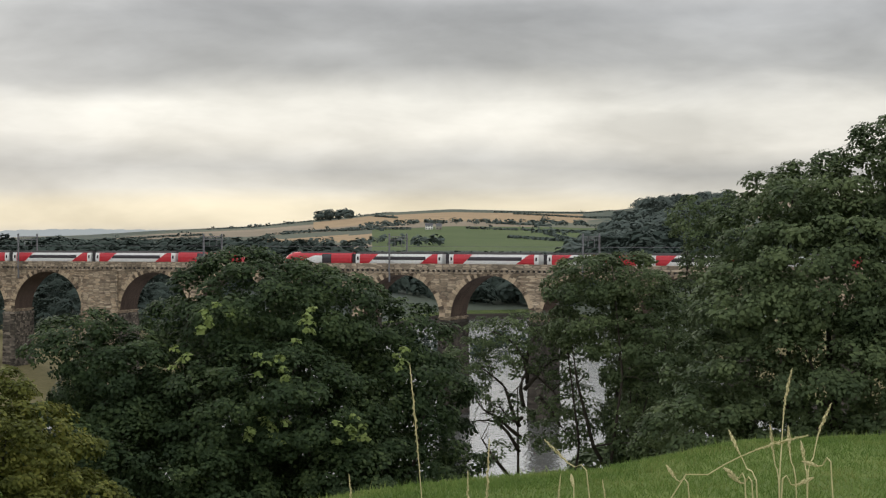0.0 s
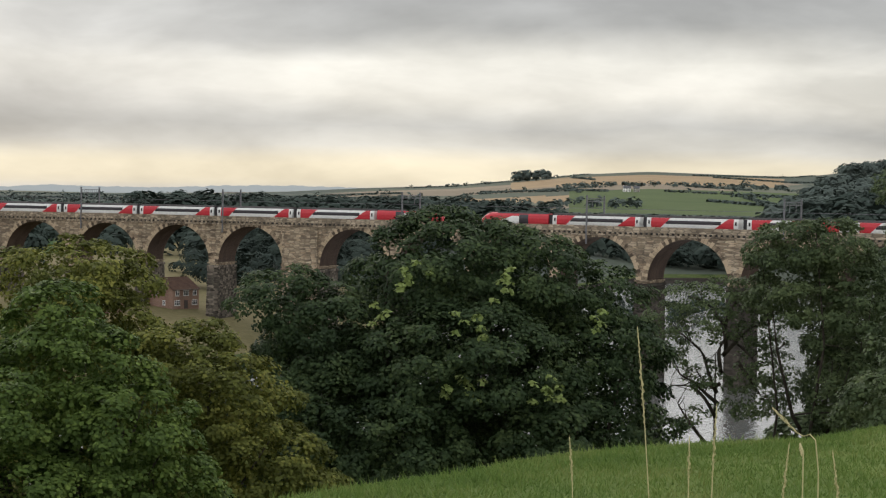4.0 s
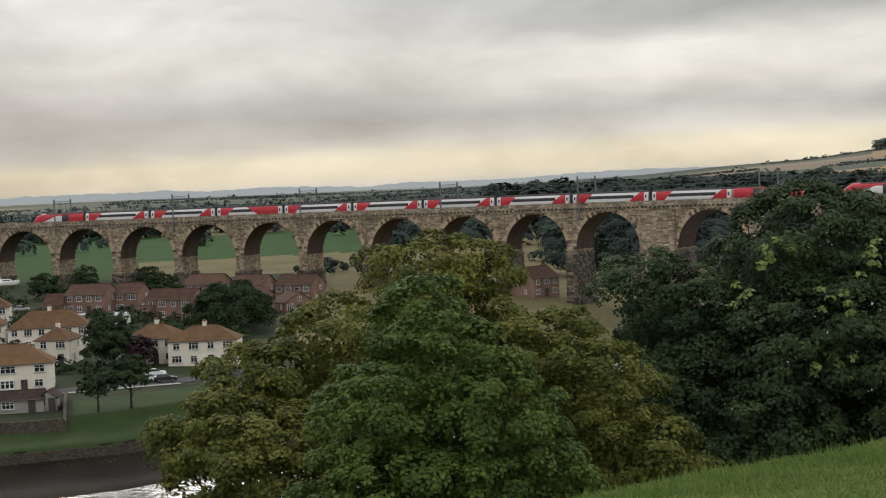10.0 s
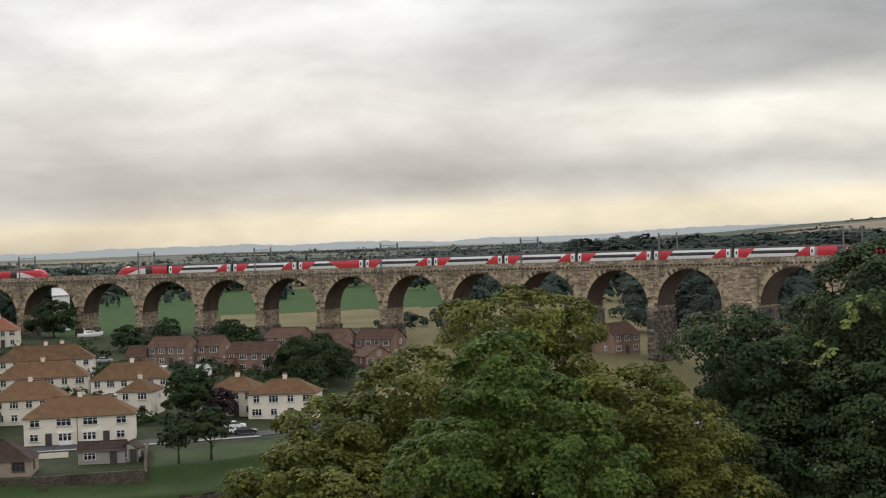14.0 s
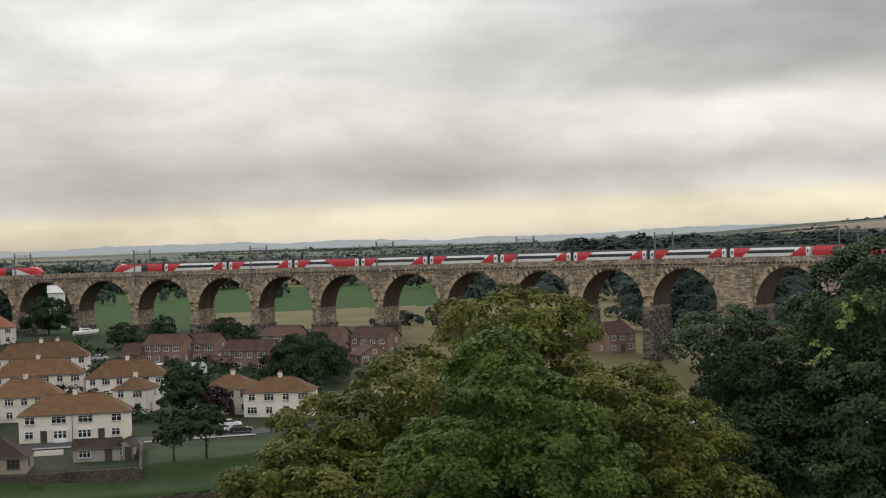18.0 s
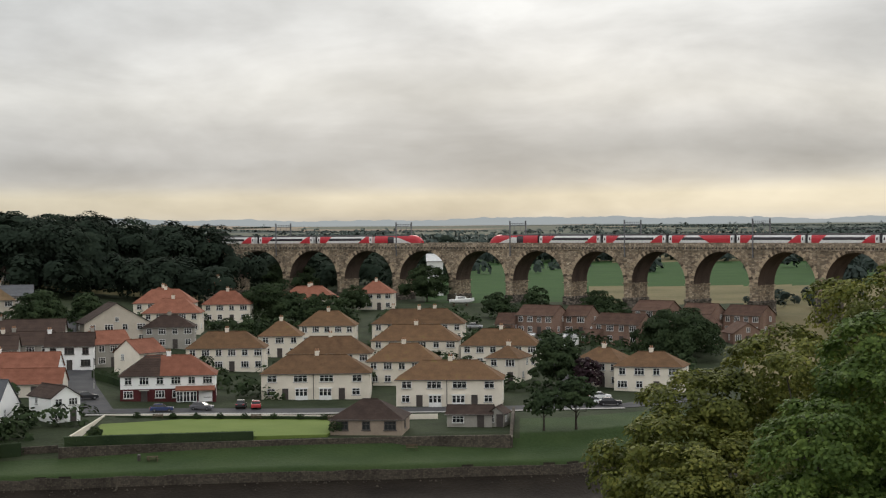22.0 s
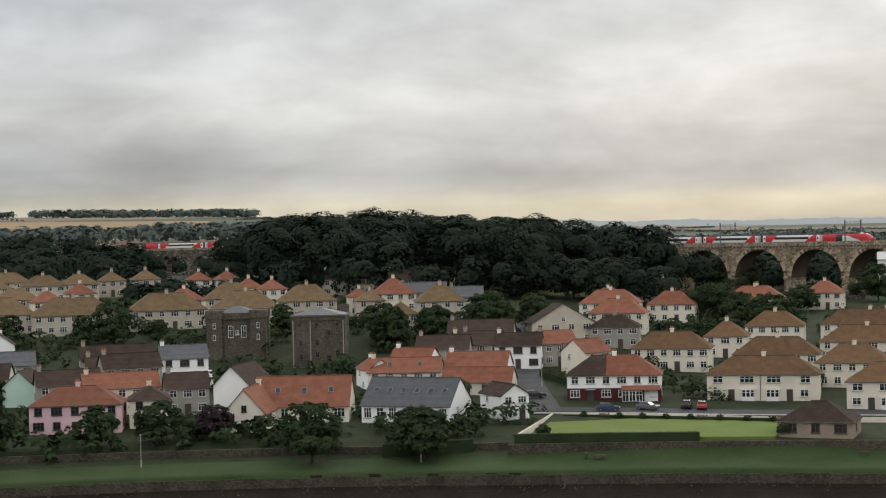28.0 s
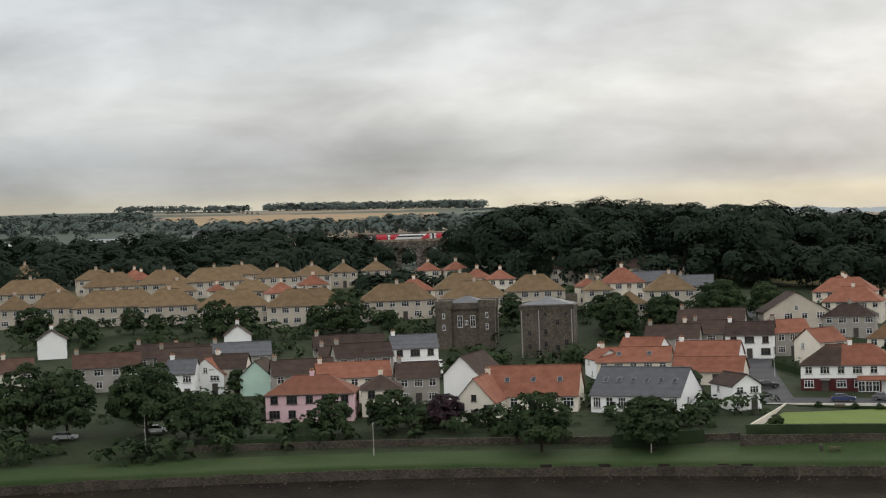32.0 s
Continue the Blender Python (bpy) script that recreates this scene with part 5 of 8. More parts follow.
        part("garage_door", boxes((x1 - 3.0, -hd - 0.12, 0, x1 - 0.5, -hd - 0.035, 2.1)), WHITE, thing, "white up-and-over garage door")
    if style == "gable_front" and rise > 2.2 and not plain_front:
        window(thing, 0, -hd, eave + 0.2, 0.9, 1.1, 0, frames)
    if side_windows:
        for s in (-1, 1):
            for fl in range(floors):
                window(thing, s * hw, 0.15 * depth * (1 if fl else -1), fl * fh + fh * 0.36, 0.9, fh * 0.5, 90 * s, frames)
    for k in range(skylights):
        f = (k + 0.7) / (skylights + 0.4)
        lx = -hw + w * f
        sl = fixed("skylight", cached(("skylight",), lambda: mesh_of("skylight", boxes((-0.45, -0.6, 0, 0.45, 0.6, 0.1)), LEAD)), thing, pose(lx, -hd * 0.5, eave + (rise + 0.1) * 0.5 + 0.09, math.degrees(math.atan(tan)) if style != "gable_front" else 0, 0, 0))
        fixed("pane", cached(("skypane",), lambda: mesh_of("pane", boxes((-0.37, -0.52, 0.1, 0.37, 0.52, 0.112)), GLASS)), sl, Matrix())
    return thing

# ---- the town across the river ----
house(33.95, -5.38, 3.63, label='cream block of four flats with bay windows and mossy hipped roof', group="cream rendered houses of the riverside estate", cols=8, doors=2, chimneys=1, depth=9, pitch=34, turn=-4, flats=True)
house(38.51, -5.11, 3.71, label='cream block of four flats with bay windows and mossy hipped roof', group="cream rendered houses of the riverside estate", cols=8, doors=2, chimneys=1, depth=9, pitch=34, turn=-4, flats=True)
house(31.95, -4.67, 1.11, label='two-storey cream rendered house with mossy brown hipped roof', group="cream rendered houses of the riverside estate", turn=-20)
house(41.55, -4.20, 2.65, label='two-storey cream rendered house with mossy brown hipped roof', group="cream rendered houses of the riverside estate", turn=-6, depth=8.5, pitch=37)
house(39.71, -3.82, 1.43, label='two-storey cream rendered house with mossy brown hipped roof', group="cream rendered houses of the riverside estate", turn=-6, depth=8.5, pitch=37)
house(38.10, -3.49, 1.91, label='two-storey cream rendered house with mossy brown hipped roof', group="cream rendered houses of the riverside estate", turn=-6, depth=8.5, pitch=37)
house(38.04, -4.44, 2.84, label='two-storey cream rendered house with mossy brown hipped roof', group="cream rendered houses of the riverside estate", turn=-6, depth=8.5, pitch=37)
house(35.54, -4.74, 2.42, label='two-storey cream rendered house with mossy brown hipped roof', group="cream rendered houses of the riverside estate", turn=-6, depth=8.5, pitch=37)
house(35.00, -3.46, 3.13, label='two-storey cream rendered house with mossy brown hipped roof', group="cream rendered houses of the riverside estate", turn=-6, depth=8.5, pitch=37)
house(35.11, -4.04, 2.97, label='two-storey cream rendered house with mossy brown hipped roof', group="cream rendered houses of the riverside estate", turn=-6, depth=8.5, pitch=37)
house(32.20, -4.23, 2.65, label='two-storey cream rendered house with mossy brown hipped roof', group="cream rendered houses of the riverside estate", turn=-6, depth=8.5, pitch=37)
house(28.69, -4.82, 1.68, label='two-storey cream rendered house with mossy brown hipped roof', group="cream rendered houses of the riverside estate", turn=-25)
house(27.10, -4.98, 2.31, label='two-storey cream rendered house with mossy brown hipped roof', group="cream rendered houses of the riverside estate", turn=-10)
house(35.89, -3.37, 1.05, label='two-storey cream rendered house with mossy brown hipped roof', group="cream rendered houses of the riverside estate", turn=-6, depth=8.5, pitch=37)
house(34.47, -3.45, 1.78, label='two-storey cream rendered house with mossy brown hipped roof', group="cream rendered houses of the riverside estate", turn=-6, depth=8.5, pitch=37)
house(43.59, -2.63, 2.02, label='pale rendered house with orange hipped roof', group="orange-roofed houses below the viaduct", roof=ORANGE, turn=-8, depth=8.5, pitch=38)
house(43.34, -2.97, 1.91, label='pale rendered house with orange hipped roof', group="orange-roofed houses below the viaduct", roof=ORANGE, turn=-8, depth=8.5, pitch=38)
house(41.51, -2.71, 1.59, label='pale rendered house with orange hipped roof', group="orange-roofed houses below the viaduct", roof=ORANGE, turn=-8, depth=8.5, pitch=38)
house(41.83, -2.21, 0.88, label='pale rendered house with orange hipped roof', group="orange-roofed houses below the viaduct", roof=ORANGE, turn=-8, depth=8.5, pitch=38)
house(38.75, -2.57, 1.89, label='pale rendered house with orange hipped roof', group="orange-roofed houses below the viaduct", roof=ORANGE, turn=-8, depth=8.5, pitch=38)
house(36.46, -2.41, 1.22, label='pale rendered house with orange hipped roof', group="orange-roofed houses below the viaduct", roof=ORANGE, turn=-8, depth=8.5, pitch=38)
house(38.67, -2.56, 1.75, label='pale rendered house with orange hipped roof', group="orange-roofed houses below the viaduct", roof=ORANGE, turn=-8, depth=8.5, pitch=38)
house(45.36, -3.27, 2.14, style="gable_front", wall=BUFF, roof=BROWN, turn=14, eave=5.2, pitch=30, label='pale rendered house with broad brown gable', chimneys=0, cols=4)
house(43.47, -3.45, 1.72, wall=GREY_R, roof=BROWN, turn=-4, label='grey roughcast house with dark hipped roof', cols=4)
house(30.79, -3.23, 1.25, label='red-brown brick house with brown tiled gable roof', group="brick estate houses under the arches", wall=BRICK, chimneys=0, turn=-32, depth=7.5, style="gable", roof=BRICKTILE)
house(29.46, -3.25, 0.79, label='red-brown brick house with brown tiled gable roof', group="brick estate houses under the arches", wall=BRICK, chimneys=0, turn=-26, depth=7.5, style="gable", roof=BRICKTILE)
house(28.02, -3.55, 1.53, label='red-brown brick house with brown tiled gable roof', group="brick estate houses under the arches", wall=BRICK, chimneys=0, turn=-32, depth=7.5, style="gable", roof=BRICKTILE)
house(26.90, -3.08, 1.15, label='red-brown brick house with brown tiled gable roof', group="brick estate houses under the arches", wall=BRICK, chimneys=0, turn=-32, depth=7.5, style="gable", roof=BRICKTILE)
house(25.35, -3.19, 1.03, label='red-brown brick house with brown tiled gable roof', group="brick estate houses under the arches", wall=BRICK, chimneys=0, turn=-32, depth=7.5, style="gable", roof=BRICKTILE)
house(23.81, -3.26, 1.23, label='red-brown brick house with brown tiled gable roof', group="brick estate houses under the arches", wall=BRICK, chimneys=0, turn=-32, depth=7.5, style="gable", roof=BRICKTILE)
house(24.04, -3.85, 1.00, label='red-brown brick house with brown tiled gable roof', group="brick estate houses under the arches", wall=BRICK, chimneys=0, style="gable_front", turn=20, eave=2.8, storeys=1, roof=BRICKTILE)
house(15.80, -3.41, 0.88, label="red-brown brick house standing alone below the viaduct", group="brick estate houses under the arches", wall=BRICK, chimneys=0, turn=45, depth=9, style="gable", roof=BRICKTILE)
house(18.17, -3.54, 0.93, label='red-brown brick house with brown tiled gable roof', group="brick estate houses under the arches", wall=BRICK, chimneys=0, turn=-32, depth=7.5, style="gable", roof=BRICKTILE)
house(31.96, -3.51, 0.60, label='red-brown brick house with brown tiled gable roof', group="brick estate houses under the arches", wall=BRICK, chimneys=0, eave=2.8, storeys=1, turn=-15, style="gable", roof=BRICKTILE)
house(31.35, -3.95, 0.62, label="low garage with a pale felt roof", group="garages of the brick estate", style="gable", wall=GREY_R, roof=LEAD, eave=2.2, storeys=1, pitch=12, depth=5, cols=2, chimneys=0, turn=-20, name="garage", category="garage", side_windows=False)
house(29.95, -3.98, 0.55, label="low garage with a pale felt roof", group="garages of the brick estate", style="gable", wall=WHITE, roof=LEAD, eave=2.2, storeys=1, pitch=12, depth=5, cols=2, chimneys=0, turn=-20, name="garage", category="garage", side_windows=False)
house(29.05, -3.90, 0.60, label="low garage with a brown tiled roof", group="garages of the brick estate", style="gable", wall=BRICK, roof=BRICKTILE, eave=2.2, storeys=1, pitch=24, depth=5, cols=2, chimneys=0, turn=-30, name="garage", category="garage", side_windows=False)
house(25.6, -3.62, 0.95, label="red-brown brick house with brown tiled gable roof", group="brick estate houses under the arches", style="gable", wall=BRICK, roof=BRICKTILE, turn=48, depth=7.5, chimneys=0)
house(60.43, -4.70, 1.35, label="low outbuilding under pale sheet roofing", group="white outbuildings in the old yards", style="gable", wall=GREY_R, roof=SHEET, eave=2.6, storeys=1, pitch=16, depth=7, cols=2, doors=0, chimneys=0, turn=12, name="outbuilding", category="outbuilding", side_windows=False)
house(58.0, -4.70, 1.45, label="low white walled yard building beside the slate house", group="white outbuildings in the old yards", style="gable", wall=WHITE, roof=SHEET, eave=2.8, storeys=1, pitch=14, depth=5, cols=2, doors=0, chimneys=0, turn=-12, name="outbuilding", category="outbuilding", side_windows=False)
maroon_pair = house(43.51, -5.07, 3.18, wall=WHITE, base_wall=DARK_BRICK, roof=ORANGE, turn=-3, label='pair of houses, white above maroon brick, orange hipped roof', cols=6, depth=9, doors=2, pitch=36, porch=True)


def brown_half():
    """The older dark brown tiles on one half of the maroon pair's roof."""
    ridge = next(c for c in maroon_pair.children if c.name.split(".")[0] == "ridge").data.vertices
    eaves = next(c for c in maroon_pair.children if c.name.split(".")[0] == "gutter").data.vertices
    end, top = min(v.co.x for v in ridge), max(v.co.z for v in ridge) - 0.06
    side, front, low = min(v.co.x for v in eaves), min(v.co.y for v in eaves) + 0.08, max(v.co.z for v in eaves) + 0.03
    split = side + 0.42 * -2 * side
    bm = bmesh.new()
    slope(bm, (side, front, low), (split, front, low), (split, 0, top), (end, 0, top))
    slope(bm, (side, -front, low), (side, front, low), (end, 0, top), (end, 0, top))
    bmesh.ops.recalc_face_normals(bm, faces=bm.faces)
    part("older_roof_tiles", bm, BROWN, maroon_pair, "dark brown tiles on one half of the roof")


brown_half()
house(71.46, -2.26, 1.20, label='cream two-storey house with mossy hipped roof on the hillside', group="cream houses on the hillside estate", wall=BUFF, roof=LICHEN, turn=4, depth=10, pitch=37)
house(70.04, -2.25, 1.90, label='cream two-storey house with mossy hipped roof on the hillside', group="cream houses on the hillside estate", wall=BUFF, roof=LICHEN, turn=4, depth=10, pitch=37)
house(68.12, -2.30, 3.02, label="cream two-storey house with lichen-grown hipped roof on the hillside", group="cream houses on the hillside estate", wall=BUFF, roof=LICHEN, turn=4, depth=10, pitch=38)
house(66.40, -2.34, 2.07, label="cream two-storey house with lichen-grown hipped roof on the hillside", group="cream houses on the hillside estate", wall=BUFF, roof=LICHEN, turn=4, depth=10, pitch=38)
house(64.25, -2.46, 2.41, label="cream two-storey house with lichen-grown hipped roof on the hillside", group="cream houses on the hillside estate", wall=BUFF, roof=LICHEN, turn=4, depth=10, pitch=38)
house(61.77, -2.53, 2.77, label="cream two-storey house with lichen-grown hipped roof on the hillside", group="cream houses on the hillside estate", wall=BUFF, roof=LICHEN, turn=4, depth=10, pitch=38)
house(58.69, -2.47, 2.60, label="cream two-storey house with lichen-grown hipped roof on the hillside", group="cream houses on the hillside estate", wall=BUFF, roof=LICHEN, turn=4, depth=10, pitch=38)
house(56.04, -2.47, 2.23, label="cream two-storey house with lichen-grown hipped roof on the hillside", group="cream houses on the hillside estate", wall=BUFF, roof=LICHEN, turn=4, depth=10, pitch=38)
house(56.52, -2.14, 1.80, label="cream two-storey house with lichen-grown hipped roof on the hillside", group="cream houses on the hillside estate", wall=BUFF, roof=LICHEN, turn=4, depth=10, pitch=38)
house(53.97, -2.30, 1.97, label="cream two-storey house with lichen-grown hipped roof on the hillside", group="cream houses on the hillside estate", wall=BUFF, roof=LICHEN, turn=4, depth=10, pitch=38)
house(51.83, -2.35, 0.99, label="cream two-storey house with lichen-grown hipped roof on the hillside", group="cream houses on the hillside estate", wall=BUFF, roof=LICHEN, turn=4, depth=8.5, pitch=34)
house(50.77, -2.85, 1.14, label="cream two-storey house with lichen-grown hipped roof on the hillside", group="cream houses on the hillside estate", wall=BUFF, roof=LICHEN, turn=4, depth=8.5, pitch=34)
house(49.42, -2.43, 1.70, label="cream two-storey house with lichen-grown hipped roof on the hillside", group="cream houses on the hillside estate", wall=BUFF, roof=LICHEN, turn=4, depth=10, pitch=38)
house(66.54, -1.60, 1.72, label="cream two-storey house with lichen-grown hipped roof on the hillside", group="cream houses on the hillside estate", wall=BUFF, roof=LICHEN, turn=4, depth=10, pitch=38)
house(64.87, -1.58, 2.13, label="cream two-storey house with lichen-grown hipped roof on the hillside", group="cream houses on the hillside estate", wall=BUFF, roof=LICHEN, turn=4, depth=10, pitch=38)
house(63.93, -1.39, 1.56, label="cream two-storey house with lichen-grown hipped roof on the hillside", group="cream houses on the hillside estate", wall=BUFF, roof=LICHEN, turn=4, depth=8.5, pitch=34)
house(62.74, -1.53, 1.43, label="cream two-storey house with lichen-grown hipped roof on the hillside", group="cream houses on the hillside estate", wall=BUFF, roof=LICHEN, turn=4, depth=8.5, pitch=34)
house(61.56, -1.51, 1.22, label="cream two-storey house with lichen-grown hipped roof on the hillside", group="cream houses on the hillside estate", wall=BUFF, roof=LICHEN, turn=4, depth=8.5, pitch=34)
house(60.49, -1.43, 0.89, label="cream two-storey house with lichen-grown hipped roof on the hillside", group="cream houses on the hillside estate", wall=BUFF, roof=LICHEN, turn=4, depth=8.5, pitch=34)
house(59.38, -1.42, 0.96, label="cream two-storey house with lichen-grown hipped roof on the hillside", group="cream houses on the hillside estate", wall=BUFF, roof=LICHEN, turn=4, depth=8.5, pitch=34)
house(68.27, -1.62, 1.88, label="cream two-storey house with lichen-grown hipped roof on the hillside", group="cream houses on the hillside estate", wall=BUFF, roof=LICHEN, turn=4, depth=10, pitch=38)
house(68.80, -1.37, 1.34, label="cream two-storey house with lichen-grown hipped roof on the hillside", group="cream houses on the hillside estate", wall=BUFF, roof=LICHEN, turn=4, depth=8.5, pitch=34)
house(67.53, -1.32, 0.68, label="pale house with orange tiled roof on the hillside", group="orange-roofed hillside houses", roof=ORANGE, turn=6, depth=8.5, pitch=34)
house(66.13, -1.87, 1.24, label="cream two-storey house with lichen-grown hipped roof on the hillside", group="cream houses on the hillside estate", wall=BUFF, roof=LICHEN, turn=4, depth=8.5, pitch=34)
house(63.62, -1.97, 1.47, label="cream two-storey house with lichen-grown hipped roof on the hillside", group="cream houses on the hillside estate", wall=BUFF, roof=LICHEN, turn=4, depth=8.5, pitch=34)
house(67.31, -1.44, 0.76, label="pale house with orange tiled roof on the hillside", group="orange-roofed hillside houses", roof=ORANGE, turn=6, depth=8.5, pitch=34)
house(64.79, -1.91, 0.59, label="pale house with orange tiled roof on the hillside", group="orange-roofed hillside houses", roof=ORANGE, turn=6, depth=8.5, pitch=34)
house(62.63, -2.07, 1.07, label="pale house with orange tiled roof on the hillside", group="orange-roofed hillside houses", roof=ORANGE, turn=6, depth=8.5, pitch=34)
house(61.54, -1.83, 0.97, label="pale house with orange tiled roof on the hillside", group="orange-roofed hillside houses", roof=ORANGE, turn=6, depth=8.5, pitch=34)
house(57.60, -1.49, 0.80, label="pale house with orange tiled roof on the hillside", group="orange-roofed hillside houses", roof=ORANGE, turn=6, depth=8.5, pitch=34)
house(56.65, -1.50, 0.82, label="pale house with orange tiled roof on the hillside", group="orange-roofed hillside houses", roof=ORANGE, turn=6, depth=8.5, pitch=34)
house(55.93, -1.80, 0.90, label="pale house with orange tiled roof on the hillside", group="orange-roofed hillside houses", roof=ORANGE, turn=6, depth=8.5, pitch=34)
house(55.14, -1.87, 0.93, label="pale house with orange tiled roof on the hillside", group="orange-roofed hillside houses", roof=ORANGE, turn=6, depth=8.5, pitch=34)
house(58.11, -2.16, 1.34, label="pale house with orange tiled roof on the hillside", group="orange-roofed hillside houses", roof=ORANGE, turn=6, depth=8.5, pitch=34)
house(51.01, -2.13, 1.44, label="pale house with orange tiled roof on the hillside", group="orange-roofed hillside houses", roof=ORANGE, turn=6, depth=10, pitch=38)
house(52.19, -2.22, 0.75, label="pale house with orange tiled roof on the hillside", group="orange-roofed hillside houses", roof=ORANGE, turn=6, depth=8.5, pitch=34)
house(70.94, -1.75, 2.40, label='cream two-storey house with mossy hipped roof on the hillside', group="cream houses on the hillside estate", wall=BUFF, roof=LICHEN, turn=4, depth=10, pitch=37)
house(71.10, -1.18, 1.09, label='cream two-storey house with mossy hipped roof on the hillside', group="cream houses on the hillside estate", wall=BUFF, roof=LICHEN, turn=4, depth=10, pitch=37)
house(43.67, -2.57, 1.56, label='orange-roofed pale house on the hillside', group="orange-roofed hillside houses", roof=ORANGE, turn=6, depth=9.5, pitch=35)
house(53.85, -1.53, 0.77, style="gable", wall=YELLOW, roof=BROWN, label='pale yellow gabled house with brown roof by the wood', group="yellow houses by the wood", turn=30)
house(53.11, -1.54, 0.69, style="gable", wall=YELLOW, roof=BROWN, label='pale yellow gabled house with brown roof by the wood', group="yellow houses by the wood", turn=20)
house(52.13, -1.55, 1.19, style="gable", wall=YELLOW, roof=BROWN, label='pale yellow gabled house with brown roof by the wood', group="yellow houses by the wood", turn=-30)
house(50.60, -1.64, 1.11, style="gable", wall=YELLOW, roof=BROWN, label='pale yellow gabled house with brown roof by the wood', group="yellow houses by the wood", turn=10)
house(49.51, -1.62, 1.27, style="gable", wall=YELLOW, roof=BROWN, label='pale yellow gabled house with brown roof by the wood', group="yellow houses by the wood", turn=30)
house(50.18, -2.12, 1.98, style="gable", label='grey stone terrace with slate roof', group="slate-roofed terraces", wall=GREY_R, roof=SLATE)
house(48.53, -2.30, 1.17, style="gable", label='grey stone terrace with slate roof', group="slate-roofed terraces", wall=GREY_R, roof=SLATE)
house(61.69, -5.54, 3.00, label='pink rendered house with rusty brown hipped roof', group="old riverside cottages", style="hip", wall=PINK, roof=RUSTY, turn=-8, cols=5, depth=9, frames=FRAME_D)
house(59.35, -5.47, 1.35, label='cream house with dark windows beside the pink one', group="old riverside cottages", style="hip", wall=CREAM, roof=BROWN, turn=0, frames=FRAME_D)
house(60.30, -5.04, 2.51, label='long cottage with orange pantile roof', group="old riverside cottages", wall=CREAM, roof=ORANGE, turn=4, style="gable")
house(58.12, -5.13, 1.45, label='stone cottage with brown roof', group="old riverside cottages", wall=GREY_R, roof=BROWN, turn=4, style="gable")
house(56.20, -5.08, 1.20, label='tall white gable end with dark brown roof', plain_front=True, group="old riverside cottages", style="gable_front", wall=WHITE, roof=BROWN, turn=-18, eave=5.5, pitch=44, depth=14, doors=0, chimneys=0, cols=2, storeys=1)
house(55.90, -6.05, 1.39, label='cream house with steep orange gable and dark bay', group="old riverside cottages", style="gable_front", wall=CREAM, roof=ORANGE, turn=-14, eave=3.4, pitch=48, depth=12, storeys=1, cols=3, frames=FRAME_D)
house(54.05, -5.88, 3.1, label='low cottage wing with orange pantiles and skylights', group="old riverside cottages", wall=CREAM, roof=ORANGE, turn=-8, eave=3.0, storeys=1, skylights=3, chimneys=0, depth=11, pitch=41, style="gable")
house(50.30, -5.97, 3.02, label='long white building with slate roof and skylights', group="old riverside cottages", wall=WHITE, roof=SLATE, turn=-22, eave=3.4, storeys=1, skylights=6, chimneys=0, depth=11, pitch=38, cols=7, style="gable")
house(47.30, -5.70, 0.95, label='small white house with dark brown roof', group="old riverside cottages", style="gable_front", wall=WHITE, roof=BROWN, turn=28, eave=4.4, depth=8, chimneys=0, cols=2)
house(50.64, -4.83, 2.48, label='cottage row with orange pantile roof and cream gable', group="old riverside cottages", wall=CREAM, roof=ORANGE, turn=-6, eave=3.8, skylights=2, style="gable")
house(48.14, -4.74, 2.11, label='white cottage with orange pantile roof', group="old riverside cottages", wall=WHITE, roof=ORANGE, turn=-10, eave=4.2, depth=9, style="gable")
house(48.13, -5.23, 2.36, label='low outbuilding with orange pantile roof', group="old riverside cottages", wall=CREAM, roof=ORANGE, turn=-10, eave=2.6, storeys=1, chimneys=0, style="gable")
house(46.75, -4.02, 1.59, label='white rendered house beside the lane', group="old riverside cottages", wall=WHITE, roof=BROWN, turn=-4, frames=FRAME_D, style="gable")
house(45.56, -3.97, 1.17, label='orange-roofed house beside the lane', group="old riverside cottages", wall=GREY_R, roof=ORANGE, turn=20, style="gable")
house(44.47, -4.30, 0.89, label='narrow orange-roofed house beside the lane', group="old riverside cottages", wall=CREAM, roof=ORANGE, turn=40, chimneys=0, style="gable")
house(48.01, -3.52, 2.23, label='stone house with brown roof behind the cottages', group="old riverside cottages", wall=GREY_R, roof=BROWN, turn=-6, style="gable")
house(58.21, -4.12, 1.59, label='white house with grey slate roof', group="old riverside cottages", wall=WHITE, roof=SLATE, turn=6, frames=FRAME_D, style="gable")
house(63.42, -4.85, 1.05, label='pale green gable end of a cottage', plain_front=True, group="old riverside cottages", style="gable_front", wall=TEAL, roof=BROWN, turn=-16, eave=4.0, pitch=42, chimneys=0, cols=2, doors=0)
house(65.03, -4.72, 1.23, label='white gabled cottage with orange roof', group="old riverside cottages", style="gable_front", wall=WHITE, roof=ORANGE, turn=-22, eave=4.0, pitch=38, cols=2)
house(64.41, -4.56, 1.14, label='small cottage with brown tiled roof', group="old riverside cottages", wall=CREAM, roof=BROWN, turn=-10, style="gable")
house(66.03, -4.67, 0.94, label='white cottage with grey slate roof', group="old riverside cottages", wall=WHITE, roof=SLATE, turn=-10, style="gable")
house(62.03, -4.86, 2.11, label='stone cottage with brown pantile roof', group="old riverside cottages", wall=GREY_R, roof=BROWN, turn=5, style="gable")
house(59.98, -4.36, 1.93, label='weathered stone house with brown roof', group="old riverside cottages", wall=GREY_R, roof=BROWN, turn=10, style="gable")
house(60.41, -4.04, 2.41, label='long stone house with brown and orange roof', group="old riverside cottages", wall=GREY_R, roof=BROWN, turn=2, style="gable")
